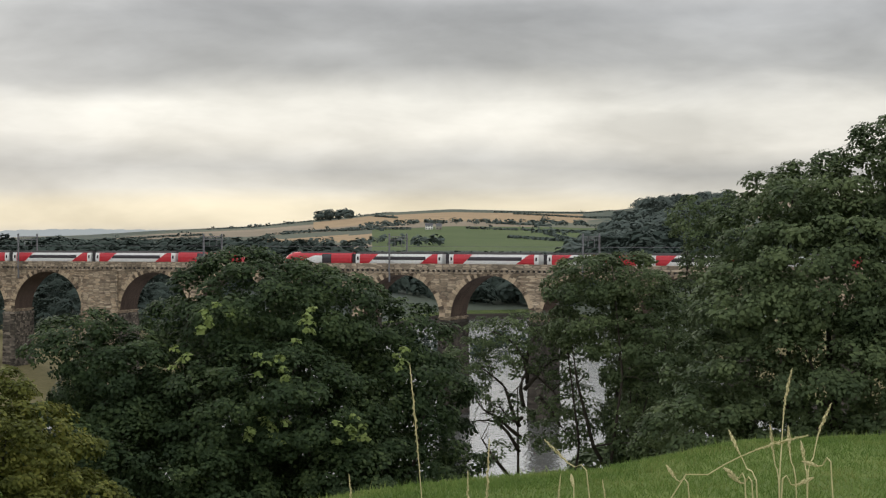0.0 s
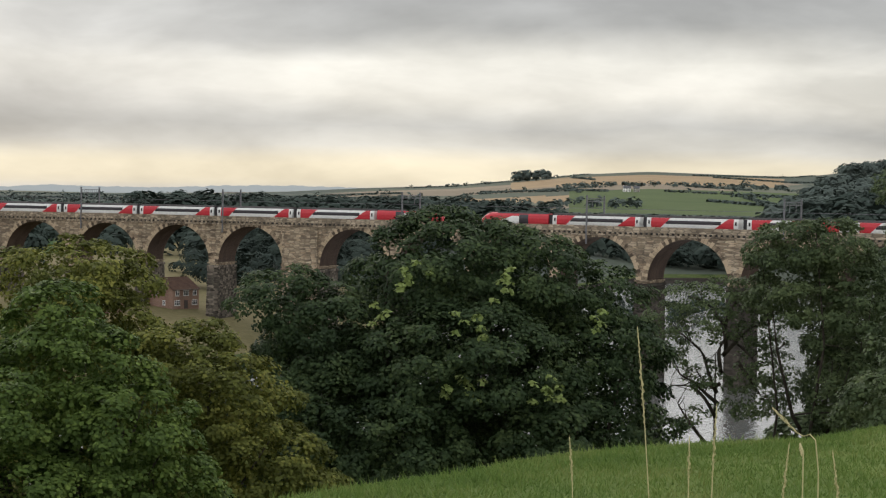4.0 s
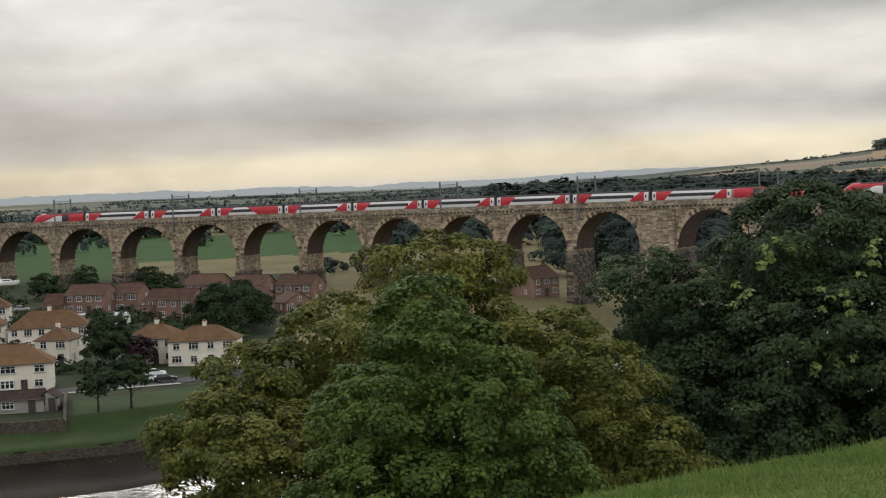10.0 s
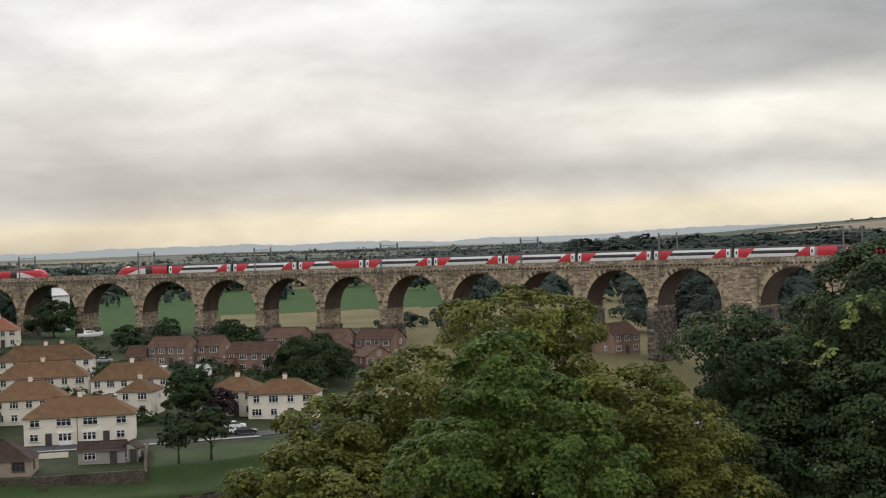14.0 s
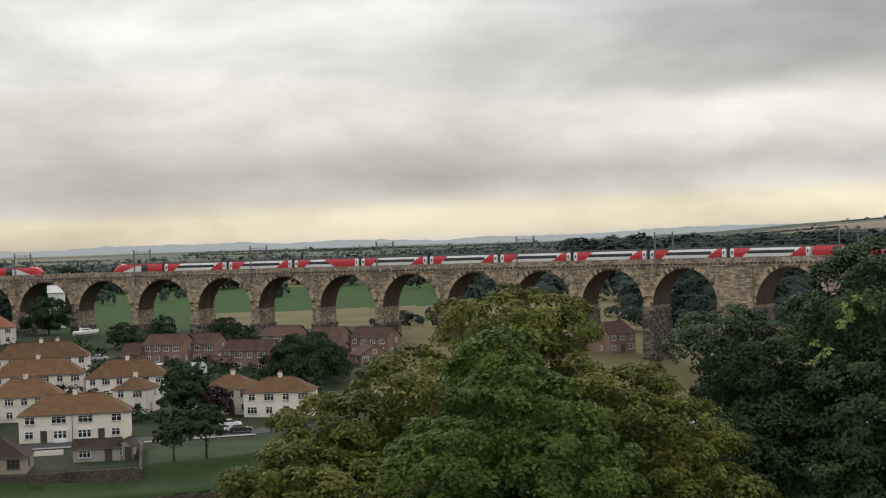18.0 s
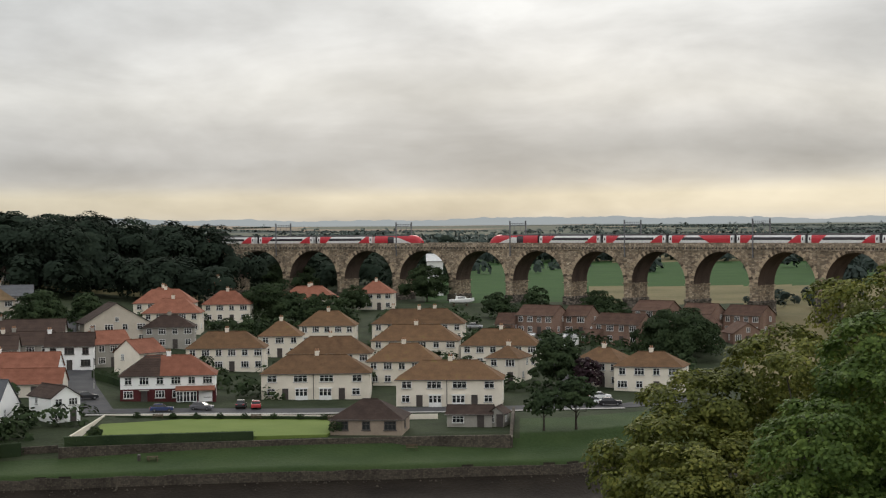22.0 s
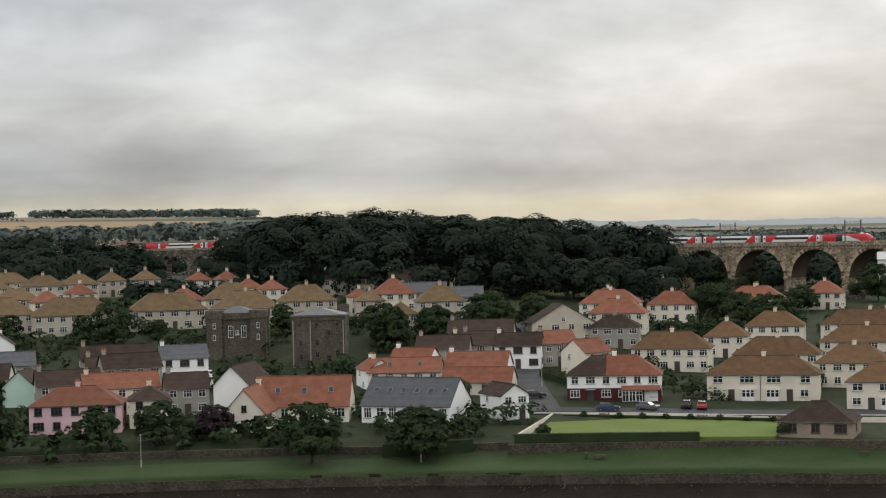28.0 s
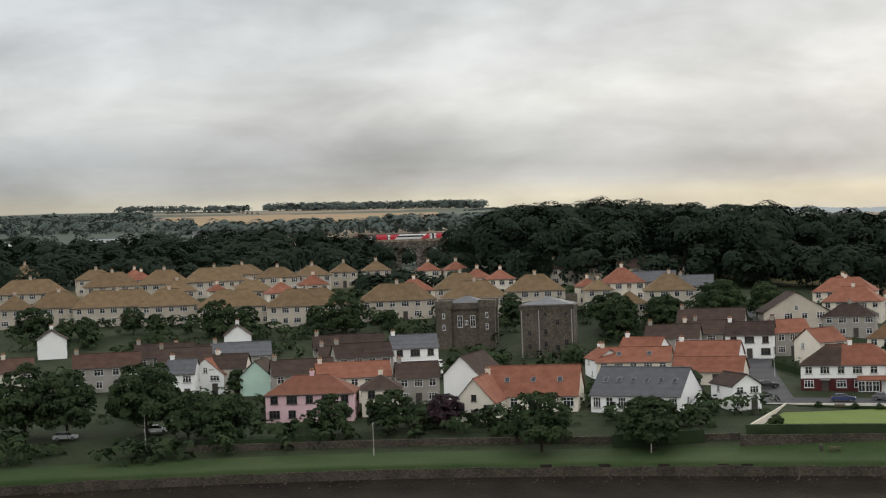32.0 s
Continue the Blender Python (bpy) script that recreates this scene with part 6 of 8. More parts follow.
house(66.62, -4.07, 1.97, label='old terrace with a brown roof', group="old riverside cottages", wall=GREY_R, roof=BROWN, turn=0, style="gable")
house(68.55, -4.32, 2.23, label='old terrace with rusty brown roof and dormer', group="old riverside cottages", wall=GREY_R, roof=BRICKTILE, turn=0, style="gable")
house(64.06, -4.15, 2.00, label='blue-grey slate roof house', group="old riverside cottages", wall=GREY_R, roof=SLATE, turn=0, style="gable")
house(65.96, -4.26, 1.79, label='stone house with dark brown roof', group="old riverside cottages", wall=GREY_R, roof=BROWN, turn=0, style="gable")
house(70.32, -3.32, 0.95, label='white painted gable end of a house', plain_front=True, group="old riverside cottages", style="gable_front", wall=WHITE, roof=BROWN, turn=0, eave=4.5, pitch=32, cols=2, doors=0)
house(64.16, -3.46, 0.91, label='white gable end among gardens', plain_front=True, group="old riverside cottages", style="gable_front", wall=WHITE, roof=BROWN, turn=0, eave=4.5, pitch=36, cols=2, doors=0)
house(49.32, -4.06, 1.80, label='stone cottage with brown roof and white gable', group="old riverside cottages", wall=GREY_R, roof=BROWN, turn=-6, style="gable")
house(47.99, -3.94, 1.41, label='stone cottage with brown roof', group="old riverside cottages", wall=GREY_R, roof=BROWN, turn=-6, style="gable")
house(71.49, -4.35, 1.09, label='small cottage with rusty tiled roof', group="old riverside cottages", wall=CREAM, roof=BRICKTILE, turn=0, style="gable")

house(53.97, -1.54, 0.54, label="small cream house with brown gable below the wood", group="brown-roofed houses below the wood", style="gable_front", wall=YELLOW, roof=BROWN, turn=10)
house(52.50, -1.60, 1.77, label="cream rendered pair of houses with dark brown roof", group="brown-roofed houses below the wood", style="gable", wall=CREAM, roof=BROWN, turn=-6, chimneys=1)
house(50.65, -1.59, 0.93, label="cream rendered house with dark brown roof at the wood's foot", group="brown-roofed houses below the wood", style="gable", wall=CREAM, roof=BROWN, turn=-6)
house(49.45, -1.62, 1.16, label="cream rendered house with dark brown roof at the wood's foot", group="brown-roofed houses below the wood", style="gable", wall=CREAM, roof=BROWN, turn=-8)
house(50.32, -4.48, 1.35, label="white cottage with faded orange pantile roof", group="orange-roofed terrace beside the lane", style="gable", wall=WHITE, roof=ORANGE, turn=-20, eave=4.2)
house(51.68, -4.73, 0.97, label="white gabled cottage with orange pantile roof", group="orange-roofed terrace beside the lane", style="gable_front", wall=WHITE, roof=ORANGE, turn=16, eave=4.0)
house(48.56, -3.98, 0.97, label="cream cottage with dark brown roof beside the lane", group="orange-roofed terrace beside the lane", style="gable", wall=CREAM, roof=BROWN, turn=-6, eave=4.2)
house(60.85, -4.41, 1.21, label="low grey cottage with dark brown roof", group="old riverside cottages", style="gable", wall=GREY_R, roof=BROWN, turn=6, eave=3.6)
house(65.71, -4.15, 1.29, label="low cream cottage with dark brown roof", group="old riverside cottages", style="gable", wall=CREAM, roof=BROWN, turn=-4, eave=3.6)

# ---- trains ----
RED = plain("train_red", (0.46, 0.022, 0.034), 0.35)
TRAIN_WHITE = plain("train_white", (0.68, 0.68, 0.66), 0.35)
TRAIN_DARK = plain("train_dark_band", (0.035, 0.03, 0.035), 0.25)
TRAIN_ROOF = plain("train_roof_grey", (0.06, 0.056, 0.056), 0.9)
STEEL = plain("dull_steel", (0.16, 0.16, 0.17), 0.5, 0.6)


def body_section(grow=0.0):
    """Half-round coach cross-section as (across, up) from the rail."""
    g = grow
    return [(-1.28 - g, 0.85), (-1.37 - g, 1.5), (-1.37 - g, 2.4), (-1.27 - g, 3.05), (-1.0, 3.45 + g), (-0.5, 3.68 + g), (0, 3.74 + g), (0.5, 3.68 + g), (1.0, 3.45 + g), (1.27 + g, 3.05), (1.37 + g, 2.4), (1.37 + g, 1.5), (1.28 + g, 0.85)]


def side_patch(bm, x0, x1, z0, z1, lean0=0.0, lean1=0.0, proud=0.02, side=-1):
    """A painted panel that lies on a coach side, its ends slanting by lean."""
    def across(z):
        pts = [(0.85, 1.28), (1.5, 1.37), (2.4, 1.37), (3.05, 1.27), (3.45, 1.0)]
        return float(np.interp(z, [p[0] for p in pts], [p[1] for p in pts])) + proud
    zs = [z for z in (z0, 1.5, 2.4, 3.05, z1) if z0 <= z <= z1]
    zs = sorted(set(zs))
    low = []
    for z in zs:
        f = (z - z0) / max(1e-6, z1 - z0)
        low.append((bm.verts.new((x0 + lean0 * f, side * across(z), z)), bm.verts.new((x1 + lean1 * f, side * across(z), z))))
    for (a, b), (c, d) in zip(low, low[1:]):
        bm.faces.new((a, b, d, c) if side < 0 else (b, a, c, d))


def bogie_mesh():
    def make():
        bm = bmesh.new()
        box(bm, -1.6, -1.1, 0.35, 1.6, 1.1, 0.85)
        for x in (-1.25, 1.25):
            prism(bm, [(x + 0.45 * math.cos(2 * math.pi * k / 14), 0.47 + 0.45 * math.sin(2 * math.pi * k / 14)) for k in range(14)], -1.18, 1.18, "y")
        return mesh_of("bogie", bm, TRAIN_DARK)
    return cached(("bogie",), make)


def coach_meshes(kind):
    def make():
        out = []
        half = 11.0
        bm = bmesh.new()
        sec = body_section()
        prism(bm, [(y, z) for y, z in sec], -half, half, "x")
        bmesh.ops.recalc_face_normals(bm, faces=bm.faces)
        out.append(("body", mesh_of("coach", bm, TRAIN_WHITE)))
        bm = bmesh.new()
        prism(bm, [(-1.14, 3.33), (-1.02, 3.49), (-0.5, 3.72), (0, 3.78), (0.5, 3.72), (1.02, 3.49), (1.14, 3.33)], -half - 0.02, half + 0.02, "x")
        out.append(("roof", mesh_of("roof", bm, TRAIN_ROOF)))
        for side in (-1, 1):
            bm = bmesh.new()
            side_patch(bm, -6.4, 6.9, 1.95, 2.75, side=side)
            out.append(("window_band", mesh_of("window_band", bm, TRAIN_DARK)))
            for x0, x1, l0, l1 in ((-9.9, -7.8, 0, 2.6), (5.2, 9.9, 3.4, 0)) if kind == "plain" else ((-9.9, -7.8, 0, 2.6), (3.2, 9.9, -4.0, 0)):
                bm = bmesh.new()
                side_patch(bm, x0, x1, 0.95, 3.3, l0, l1, 0.03, side)
                out.append(("red_end", mesh_of("red_end", bm, RED)))
            for x in (-10.4, 10.4):
                bm = bmesh.new()
                side_patch(bm, x - 0.42, x + 0.42, 1.0, 2.95, 0, 0, 0.04, side)
                out.append(("door", mesh_of("door", bm, TRAIN_WHITE)))
                bm = bmesh.new()
                side_patch(bm, x - 0.22, x + 0.22, 1.9, 2.7, 0, 0, 0.05, side)
                out.append(("door_window", mesh_of("door_window", bm, TRAIN_DARK)))
        bm = boxes((-8, -1.2, 0.55, 8, 1.2, 0.86))
        out.append(("underframe", mesh_of("underframe", bm, TRAIN_DARK)))
        bm = boxes((-11.98, -1.05, 0.9, -11.0, 1.05, 3.35))
        out.append(("gangway", mesh_of("gangway", bm, TRAIN_DARK)))
        return out
    return cached(("coach", kind), make)


def power_car_meshes():
    def make():
        out = []
        bm = bmesh.new()
        xs = [(8.9, 1.0, 0), (-4.8, 1.0, 0), (-6.6, 0.97, 0.15), (-7.8, 0.8, 0.55), (-8.6, 0.56, 0.85), (-8.95, 0.4, 1.0)]
        rings = []
        for x, k, down in xs:
            rings.append([bm.verts.new((x, y * (0.55 + 0.45 * k if z > 1.6 else 0.75 + 0.25 * k), 0.85 + (z - 0.85) * k)) for y, z in body_section()])
        for r0, r1 in zip(rings, rings[1:]):
            for j in range(len(r0) - 1):
                bm.faces.new((r0[j], r0[j + 1], r1[j + 1], r1[j]))
            bm.faces.new((r0[-1], r0[0], r1[0], r1[-1]))
        bm.faces.new(rings[0])
        bm.faces.new(rings[-1][::-1])
        bmesh.ops.recalc_face_normals(bm, faces=bm.faces)
        out.append(("body", mesh_of("power_car", bm, RED)))
        bm = bmesh.new()
        prism(bm, [(-1.02, 3.46), (-0.5, 3.71), (0, 3.78), (0.5, 3.71), (1.02, 3.46)], -4.6, 8.9, "x")
        out.append(("roof", mesh_of("roof", bm, TRAIN_ROOF)))
        for side in (-1, 1):
            bm = bmesh.new()
            side_patch(bm, 1.3, 3.7, 0.95, 3.3, 0, 0, 0.03, side)
            out.append(("grille", mesh_of("grille", bm, TRAIN_DARK)))
            bm = bmesh.new()
            side_patch(bm, -6.2, 1.3, 0.95, 2.9, 5.6, 0, 0.035, side)
            out.append(("white_stripe", mesh_of("white_stripe", bm, TRAIN_WHITE)))
        bm = bmesh.new()
        prism(bm, [(-7.55, 2.95), (-6.55, 3.5), (-6.5, 3.1), (-7.5, 2.55)], -0.85, 0.85, "y")
        out.append(("windscreen", mesh_of("windscreen", bm, GLASS_DARK)))
        bm = boxes((-8.9, -1.0, 0.45, -7.2, 1.0, 1.0))
        out.append(("nose_skirt", mesh_of("nose_skirt", bm, TRAIN_WHITE)))
        bm = boxes((-6, -1.2, 0.5, 6, 1.2, 0.86))
        out.append(("underframe", mesh_of("underframe", bm, TRAIN_DARK)))
        return out
    return cached(("power_car",), make)


GLASS_DARK = plain("windscreen_glass", (0.02, 0.02, 0.024), 0.1)


def s_at_bearing(az):
    lo, hi = -400.0, 600.0
    for _ in range(60):
        m = (lo + hi) / 2
        x, y, _t = rail_plan(m, 2.6)
        if bearing(x, y) > az:
            lo = m
        else:
            hi = m
    return lo


TRAIN_LENGTH = 9 * 23.0 + 2 * 17.9


def train(s_nose, towards, label, coaches=9, plan=rail_plan, level=DECK):
    """A power car at each end and coaches between; s_nose is its leading nose, towards (+1) the way the rest runs."""
    x, y, _ = plan(s_nose, 2.6)
    thing = empty("train", x, y, level, 0, label, "train", "express trains on the railway")
    s = s_nose
    for i in range(coaches + 2):
        power = i in (0, coaches + 1)
        length = 17.9 if power else 23.0
        c = s + towards * length / 2
        cx, cy, turn = plan(c, 2.6)
        if (i == 0) != (towards > 0) and power:
            turn += 180
        place = pose(cx - x, cy - y, 0, 0, 0, turn)
        meshes = power_car_meshes() if power else coach_meshes("buffet" if i == 3 else "plain")
        body = fixed("power_car" if power else "coach", meshes[0][1], thing, place, "red power car with sloping nose" if power else "red and white coach with dark windows")
        for n, me in meshes[1:]:
            fixed(n, me, body, Matrix())
        for bx in (-5.2, 5.6) if power else (-8, 8):
            fixed("bogie", bogie_mesh(), body, pose(bx, 0, 0))
        s += towards * length
    return thing


MAIN_NOSE = s_at_bearing(32.5)
train(MAIN_NOSE, 1, "red and white high-speed train running along the viaduct")
train(MAIN_NOSE + TRAIN_LENGTH + 10, 1, "red and white high-speed train coming up from the river side")
train(MAIN_NOSE - TRAIN_LENGTH - 26, 1, "red and white high-speed train running into the wood")


def portal(az):
    """An overhead-line portal: two lattice masts and a beam across both tracks."""
    s = s_at_bearing(az)
    x, y, turn = rail_plan(s, WIDTH / 2)
    thing = empty("catenary_portal", x, y, DECK, turn, "grey steel overhead-line portal over the tracks", "gantry", "overhead-line portals")
    half = WIDTH / 2 + 0.2
    for yy in (-half, half):
        bm = bmesh.new()
        box(bm, -0.16, yy - 0.16, 0.35 if yy > 0 else -3.0, 0.16, yy + 0.16, 8.0)
        mast = part("mast", bm, STEEL, thing)
        part("bracket", boxes((-0.2, yy - 0.28 if yy < 0 else yy - 0.2, -0.4, 0.2, yy + 0.2 if yy < 0 else yy + 0.28, 0.3)), STEEL, mast)
    bm = boxes((-0.06, -half, 7.2, 0.06, half, 7.34), (-0.06, -half, 6.5, 0.06, half, 6.62))
    for k in range(9):
        yy = -half + (2 * half) * (k + 0.5) / 9
        box(bm, -0.04, yy - 0.04, 6.6, 0.04, yy + 0.04, 7.2)
    part("beam", bm, STEEL, thing, "lattice crossbeam")
    for yy in (-1.7, 1.7):
        part("insulator", boxes((-0.05, yy - 0.05, 5.0, 0.05, yy + 0.05, 6.5)), STEEL, thing)


for az in (39.7, 35.6, 31.7, 27.8, 23.5, 18.7, 14.0, 7.9, 1.6, -5.0):
    portal(az)


def contact_wire(off, z):
    bm = bmesh.new()
    pts = [(*rail_plan(S0 + 30 + (S1 - S0 - 60) * k / 60, off)[:2], z) for k in range(61)]
    o = pts[30]
    tube(bm, [(p[0] - o[0], p[1] - o[1], p[2]) for p in pts], [0.035] * 61, 4)
    ob = part("contact_wire", bm, STEEL)
    ob.location = (o[0], o[1], 0)
    tagged(ob, "thin dark overhead contact wire above the track", "wire", "overhead wires")


contact_wire(2.6, DECK + 5.0)
contact_wire(6.0, DECK + 5.0)

# ---- the two old malting towers, the bowls club and outlying buildings ----
tall_tower = house(53.52, -2.84, 1.81, wall=TOWER_STONE, roof=SLATE, eave=11.1, pitch=15, turn=-5, storeys=3, cols=3, plain_front=True, doors=0, chimneys=0, frames=FRAME_D, depth=12, label="tall square grey stone tower house with slate roof and pale downpipes", name="stone_tower", category="tower", group="old stone towers")
squat_tower = house(56.30, -2.76, 1.75, wall=TOWER_STONE, roof=SLATE, eave=9.5, pitch=20, turn=-5, storeys=3, cols=5, plain_front=True, doors=0, chimneys=0, depth=11, label="squat grey stone tower house with slate roof and parapet corners", name="stone_tower", category="tower", group="old stone towers")
house(36.71, -6.70, 2.46, wall=TAN, roof=BROWN, eave=2.6, pitch=31, turn=-9, storeys=1, cols=3, doors=0, chimneys=0, frames=FRAME_D, depth=9, label="bowls clubhouse, tan walls and dark brown hipped roof", name="clubhouse", category="clubhouse")
house(33.27, -6.57, 1.55, style="gable", wall=GREY_R, roof=BROWN, eave=2.2, pitch=28, turn=-6, storeys=1, cols=2, doors=1, chimneys=0, depth=4.5, label="grey garden shed with dark brown roof", name="shed", category="shed")
house(32.31, -6.55, 0.55, style="gable_front", wall=GREY_R, roof=BROWN, eave=2.3, pitch=34, turn=-14, storeys=1, cols=2, doors=1, chimneys=0, depth=4.0, label="small kiosk with a green door beside the shed", name="kiosk", category="shed")
house(34.45, -1.34, 0.55, at=575, plain_front=True, style="gable", wall=WHITE, roof=SHEET, eave=2.6, pitch=30, storeys=1, chimneys=0, label="white farm building seen through an arch", name="barn", category="barn")
house(71.10, -0.05, 1.3, at=1120, style="gable", wall=WHITE, roof=LEAD, eave=7, pitch=12, chimneys=0, doors=0, cols=6, label="pale industrial shed on the far edge of town", name="industrial_shed", category="shed", group="industrial sheds")
house(68.50, -0.08, 0.9, at=1150, style="gable", wall=WHITE, roof=LEAD, eave=8, pitch=12, chimneys=0, doors=0, cols=4, label="white industrial building among trees", name="industrial_shed", category="shed", group="industrial sheds")
house(66.90, -0.16, 1.2, at=1180, style="gable", wall=GREY_R, roof=LEAD, eave=6, pitch=12, chimneys=0, doors=0, cols=6, label="long grey industrial shed among trees", name="industrial_shed", category="shed", group="industrial sheds")
house(65.30, 0.0, 0.5, style="gable", wall=WHITE, roof=SLATE, eave=5, chimneys=0, label="white farmhouse on the rising fields", name="farmhouse", category="house")
house(0.45, 0.27, 0.26, style="gable", wall=WHITE, roof=SLATE, eave=5, depth=9, label="white hill farmhouse with slate roof", name="farmhouse", category="house", group="hill farm")
house(0.12, 0.27, 0.2, style="gable", wall=GREY_R, roof=SLATE, eave=5, depth=9, label="grey stone barn of the hill farm", name="barn", category="barn", group="hill farm")


def wall_bounds(thing):
    pts = [v.co for v in next(c for c in thing.children if c.name.split(".")[0] == "wall").data.vertices]
    return max(p.x for p in pts), max(p.y for p in pts), min(p.z for p in pts), max(p.z for p in pts)


def tower_windows():
    """The few openings of the towers: tall white casements and small side lights on one, narrow dark slits on the other."""
    hw, hd, _, high = wall_bounds(squat_tower)
    for f, z, w, h in ((-0.22, 0.50, 1.1, 2.6), (0.28, 0.50, 1.1, 2.6), (0.03, 0.56, 0.7, 1.0), (-0.78, 0.60, 0.6, 1.2), (-0.78, 0.22, 0.6, 1.1), (0.78, 0.60, 0.6, 1.2), (0.78, 0.22, 0.6, 1.1)):
        window(squat_tower, f * hw, -hd, z * high, w, h, 0, FRAME_W, 2)
    hw, hd, _, high = wall_bounds(tall_tower)
    for f, z, w, h in ((-0.70, 0.80, 0.6, 0.8), (-0.66, 0.42, 0.8, 1.2), (-0.66, 0.16, 0.8, 1.2), (-0.05, 0.80, 0.6, 0.8), (-0.05, 0.44, 0.8, 1.2), (-0.05, 0.20, 0.8, 1.2), (0.38, 0.12, 1.0, 1.3), (0.40, 0.62, 0.8, 1.2), (0.72, 0.80, 0.6, 0.8), (0.72, 0.22, 0.9, 1.3)):
        window(tall_tower, f * hw, -hd, z * high, w, h, 0, FRAME_D, 2)


tower_windows()


def tower_tops():
    """Parapet and corner turrets of the squat tower; parapet gables and downpipes of the tall one."""
    hw, hd, low, top = wall_bounds(squat_tower)
    t = 0.45
    for x0, y0, x1, y1 in ((-hw - t, -hd - t, hw + t, -hd + 0.02), (-hw - t, hd - 0.02, hw + t, hd + t), (-hw - t, -hd + 0.03, -hw + 0.02, hd - 0.03), (hw - 0.02, -hd + 0.03, hw + t, hd - 0.03)):
        part("parapet", boxes((x0, y0, top - 0.7, x1, y1, top + 0.75)), TOWER_STONE, squat_tower)
    for sx in (-1, 1):
        for sy in (-1, 1):
            x, y = sx * (hw - 0.9), sy * (hd - 0.9)
            part("turret", boxes((x - 1.75, y - 1.75, low, x + 1.75, y + 1.75, top - 0.4), (x - 1.95, y - 1.95, top - 0.42, x + 1.95, y + 1.95, top + 1.3)), TOWER_STONE, squat_tower, "square corner turret")
            if sy < 0:
                for z in (top * 0.45, top * 0.72):
                    window(squat_tower, x, y - 1.75, z, 0.6, 1.2, 0, FRAME_W, 1)
    hw, hd, low, top = wall_bounds(tall_tower)
    for x0, y0, x1, y1 in ((-hw - 0.2, -hd - 0.2, hw + 0.2, -hd - 0.003), (hw + 0.003, -hd, hw + 0.2, hd), (-hw - 0.2, -hd, -hw - 0.003, hd)):
        part("parapet", boxes((x0, y0, top - 0.9, x1, y1, top + 0.25)), TOWER_STONE, tall_tower)
    part("parapet_gable", boxes((hw - 2.2, hd - 0.6, top, hw + 0.2, hd + 0.2, top + 2.0)), TOWER_STONE, tall_tower)
    for x in (-hw * 0.3, hw - 0.35, -hw + 0.3):
        bm = bmesh.new()
        tube(bm, [(x, -hd - 0.15, low + 0.3), (x, -hd - 0.15, top * 0.5), (x, -hd - 0.15, top - 0.9)], [0.11, 0.11, 0.11], 6)
        part("downpipe", bm, CONCRETE, tall_tower, "pale grey downpipe")


tower_tops()


def ribbon(name, stations, width, material, label, category, lift=0.06):
    """A road laid over the ground through (bearing, distance) stations."""
    pts = []
    for (a0, d0), (a1, d1) in zip(stations, stations[1:]):
        p0, p1 = Vector(polar(a0, d0)), Vector(polar(a1, d1))
        n = max(2, int((p1 - p0).length / 4))
        pts += [p0.lerp(p1, k / n) for k in range(n)]
    pts.append(Vector(polar(*stations[-1])))
    bm = bmesh.new()
    last = None
    for i, p in enumerate(pts):
        t = (pts[min(i + 1, len(pts) - 1)] - pts[max(0, i - 1)]).normalized()
        s = Vector((-t.y, t.x)) * width / 2
        row = []
        for q in (p - s, p, p + s):
            row.append(bm.verts.new((q.x, q.y, max(ground_z(q.x, q.y), ground_z(p.x, p.y)) + lift)))
        if last:
            for k in range(2):
                bm.faces.new((last[k], last[k + 1], row[k + 1], row[k]))
        last = row
    bmesh.ops.recalc_face_normals(bm, faces=bm.faces)
    return tagged(part(name, bm, material), label, category, kind="structure")


ribbon("road", [(47.2, 302), (43, 302), (38, 300), (33, 300), (28, 305), (25.5, 318)], 6.0, ASPHALT, "asphalt street in front of the houses", "road")
ribbon("road", [(45.9, 304), (46.4, 335), (46.5, 368), (46.8, 400), (46.6, 450)], 5.5, ASPHALT, "asphalt lane climbing between the houses", "road")
ribbon("road", [(30.2, 305), (29.6, 340), (31, 380), (30.5, 420)], 5.5, ASPHALT, "asphalt estate road with parked cars", "road")
ribbon("pavement", [(47.2, 297.6), (43, 298), (38, 296), (33, 296), (28, 301)], 1.6, CONCRETE, "concrete pavement beside the street", "pavement", 0.14)


def wall_run(name, stations, thick, z0, z1, material, label, category, cope=None, kind="structure"):
    """A wall through (bearing, distance) stations; z0 and z1 are its foot and top above the water."""
    bm = bmesh.new()
    pts = [Vector(polar(a, d)) for a, d in stations]
    rows = []
    for i, p in enumerate(pts):
        t = (pts[min(i + 1, len(pts) - 1)] - pts[max(0, i - 1)]).normalized()
        s = Vector((-t.y, t.x)) * thick / 2
        lo = z0(p) if callable(z0) else z0
        hi = z1(p) if callable(z1) else z1
        rows.append([bm.verts.new((q.x, q.y, z)) for q, z in ((p - s, lo), (p - s, hi), (p + s, hi), (p + s, lo))])
    for r0, r1 in zip(rows, rows[1:]):
        for k in range(4):
            bm.faces.new((r0[k], r0[(k + 1) % 4], r1[(k + 1) % 4], r1[k]))
    bm.faces.new(rows[0][::-1])
    bm.faces.new(rows[-1])
    bmesh.ops.recalc_face_normals(bm, faces=bm.faces)
    ob = part(name, bm, material)
    return tagged(ob, label, category, kind=kind)


def arc(a0, a1, d0, d1, step=1.0):
    n = max(1, int(abs(a1 - a0) / step))
    return [(a0 + (a1 - a0) * k / n, d0 + (d1 - d0) * k / n) for k in range(n + 1)]


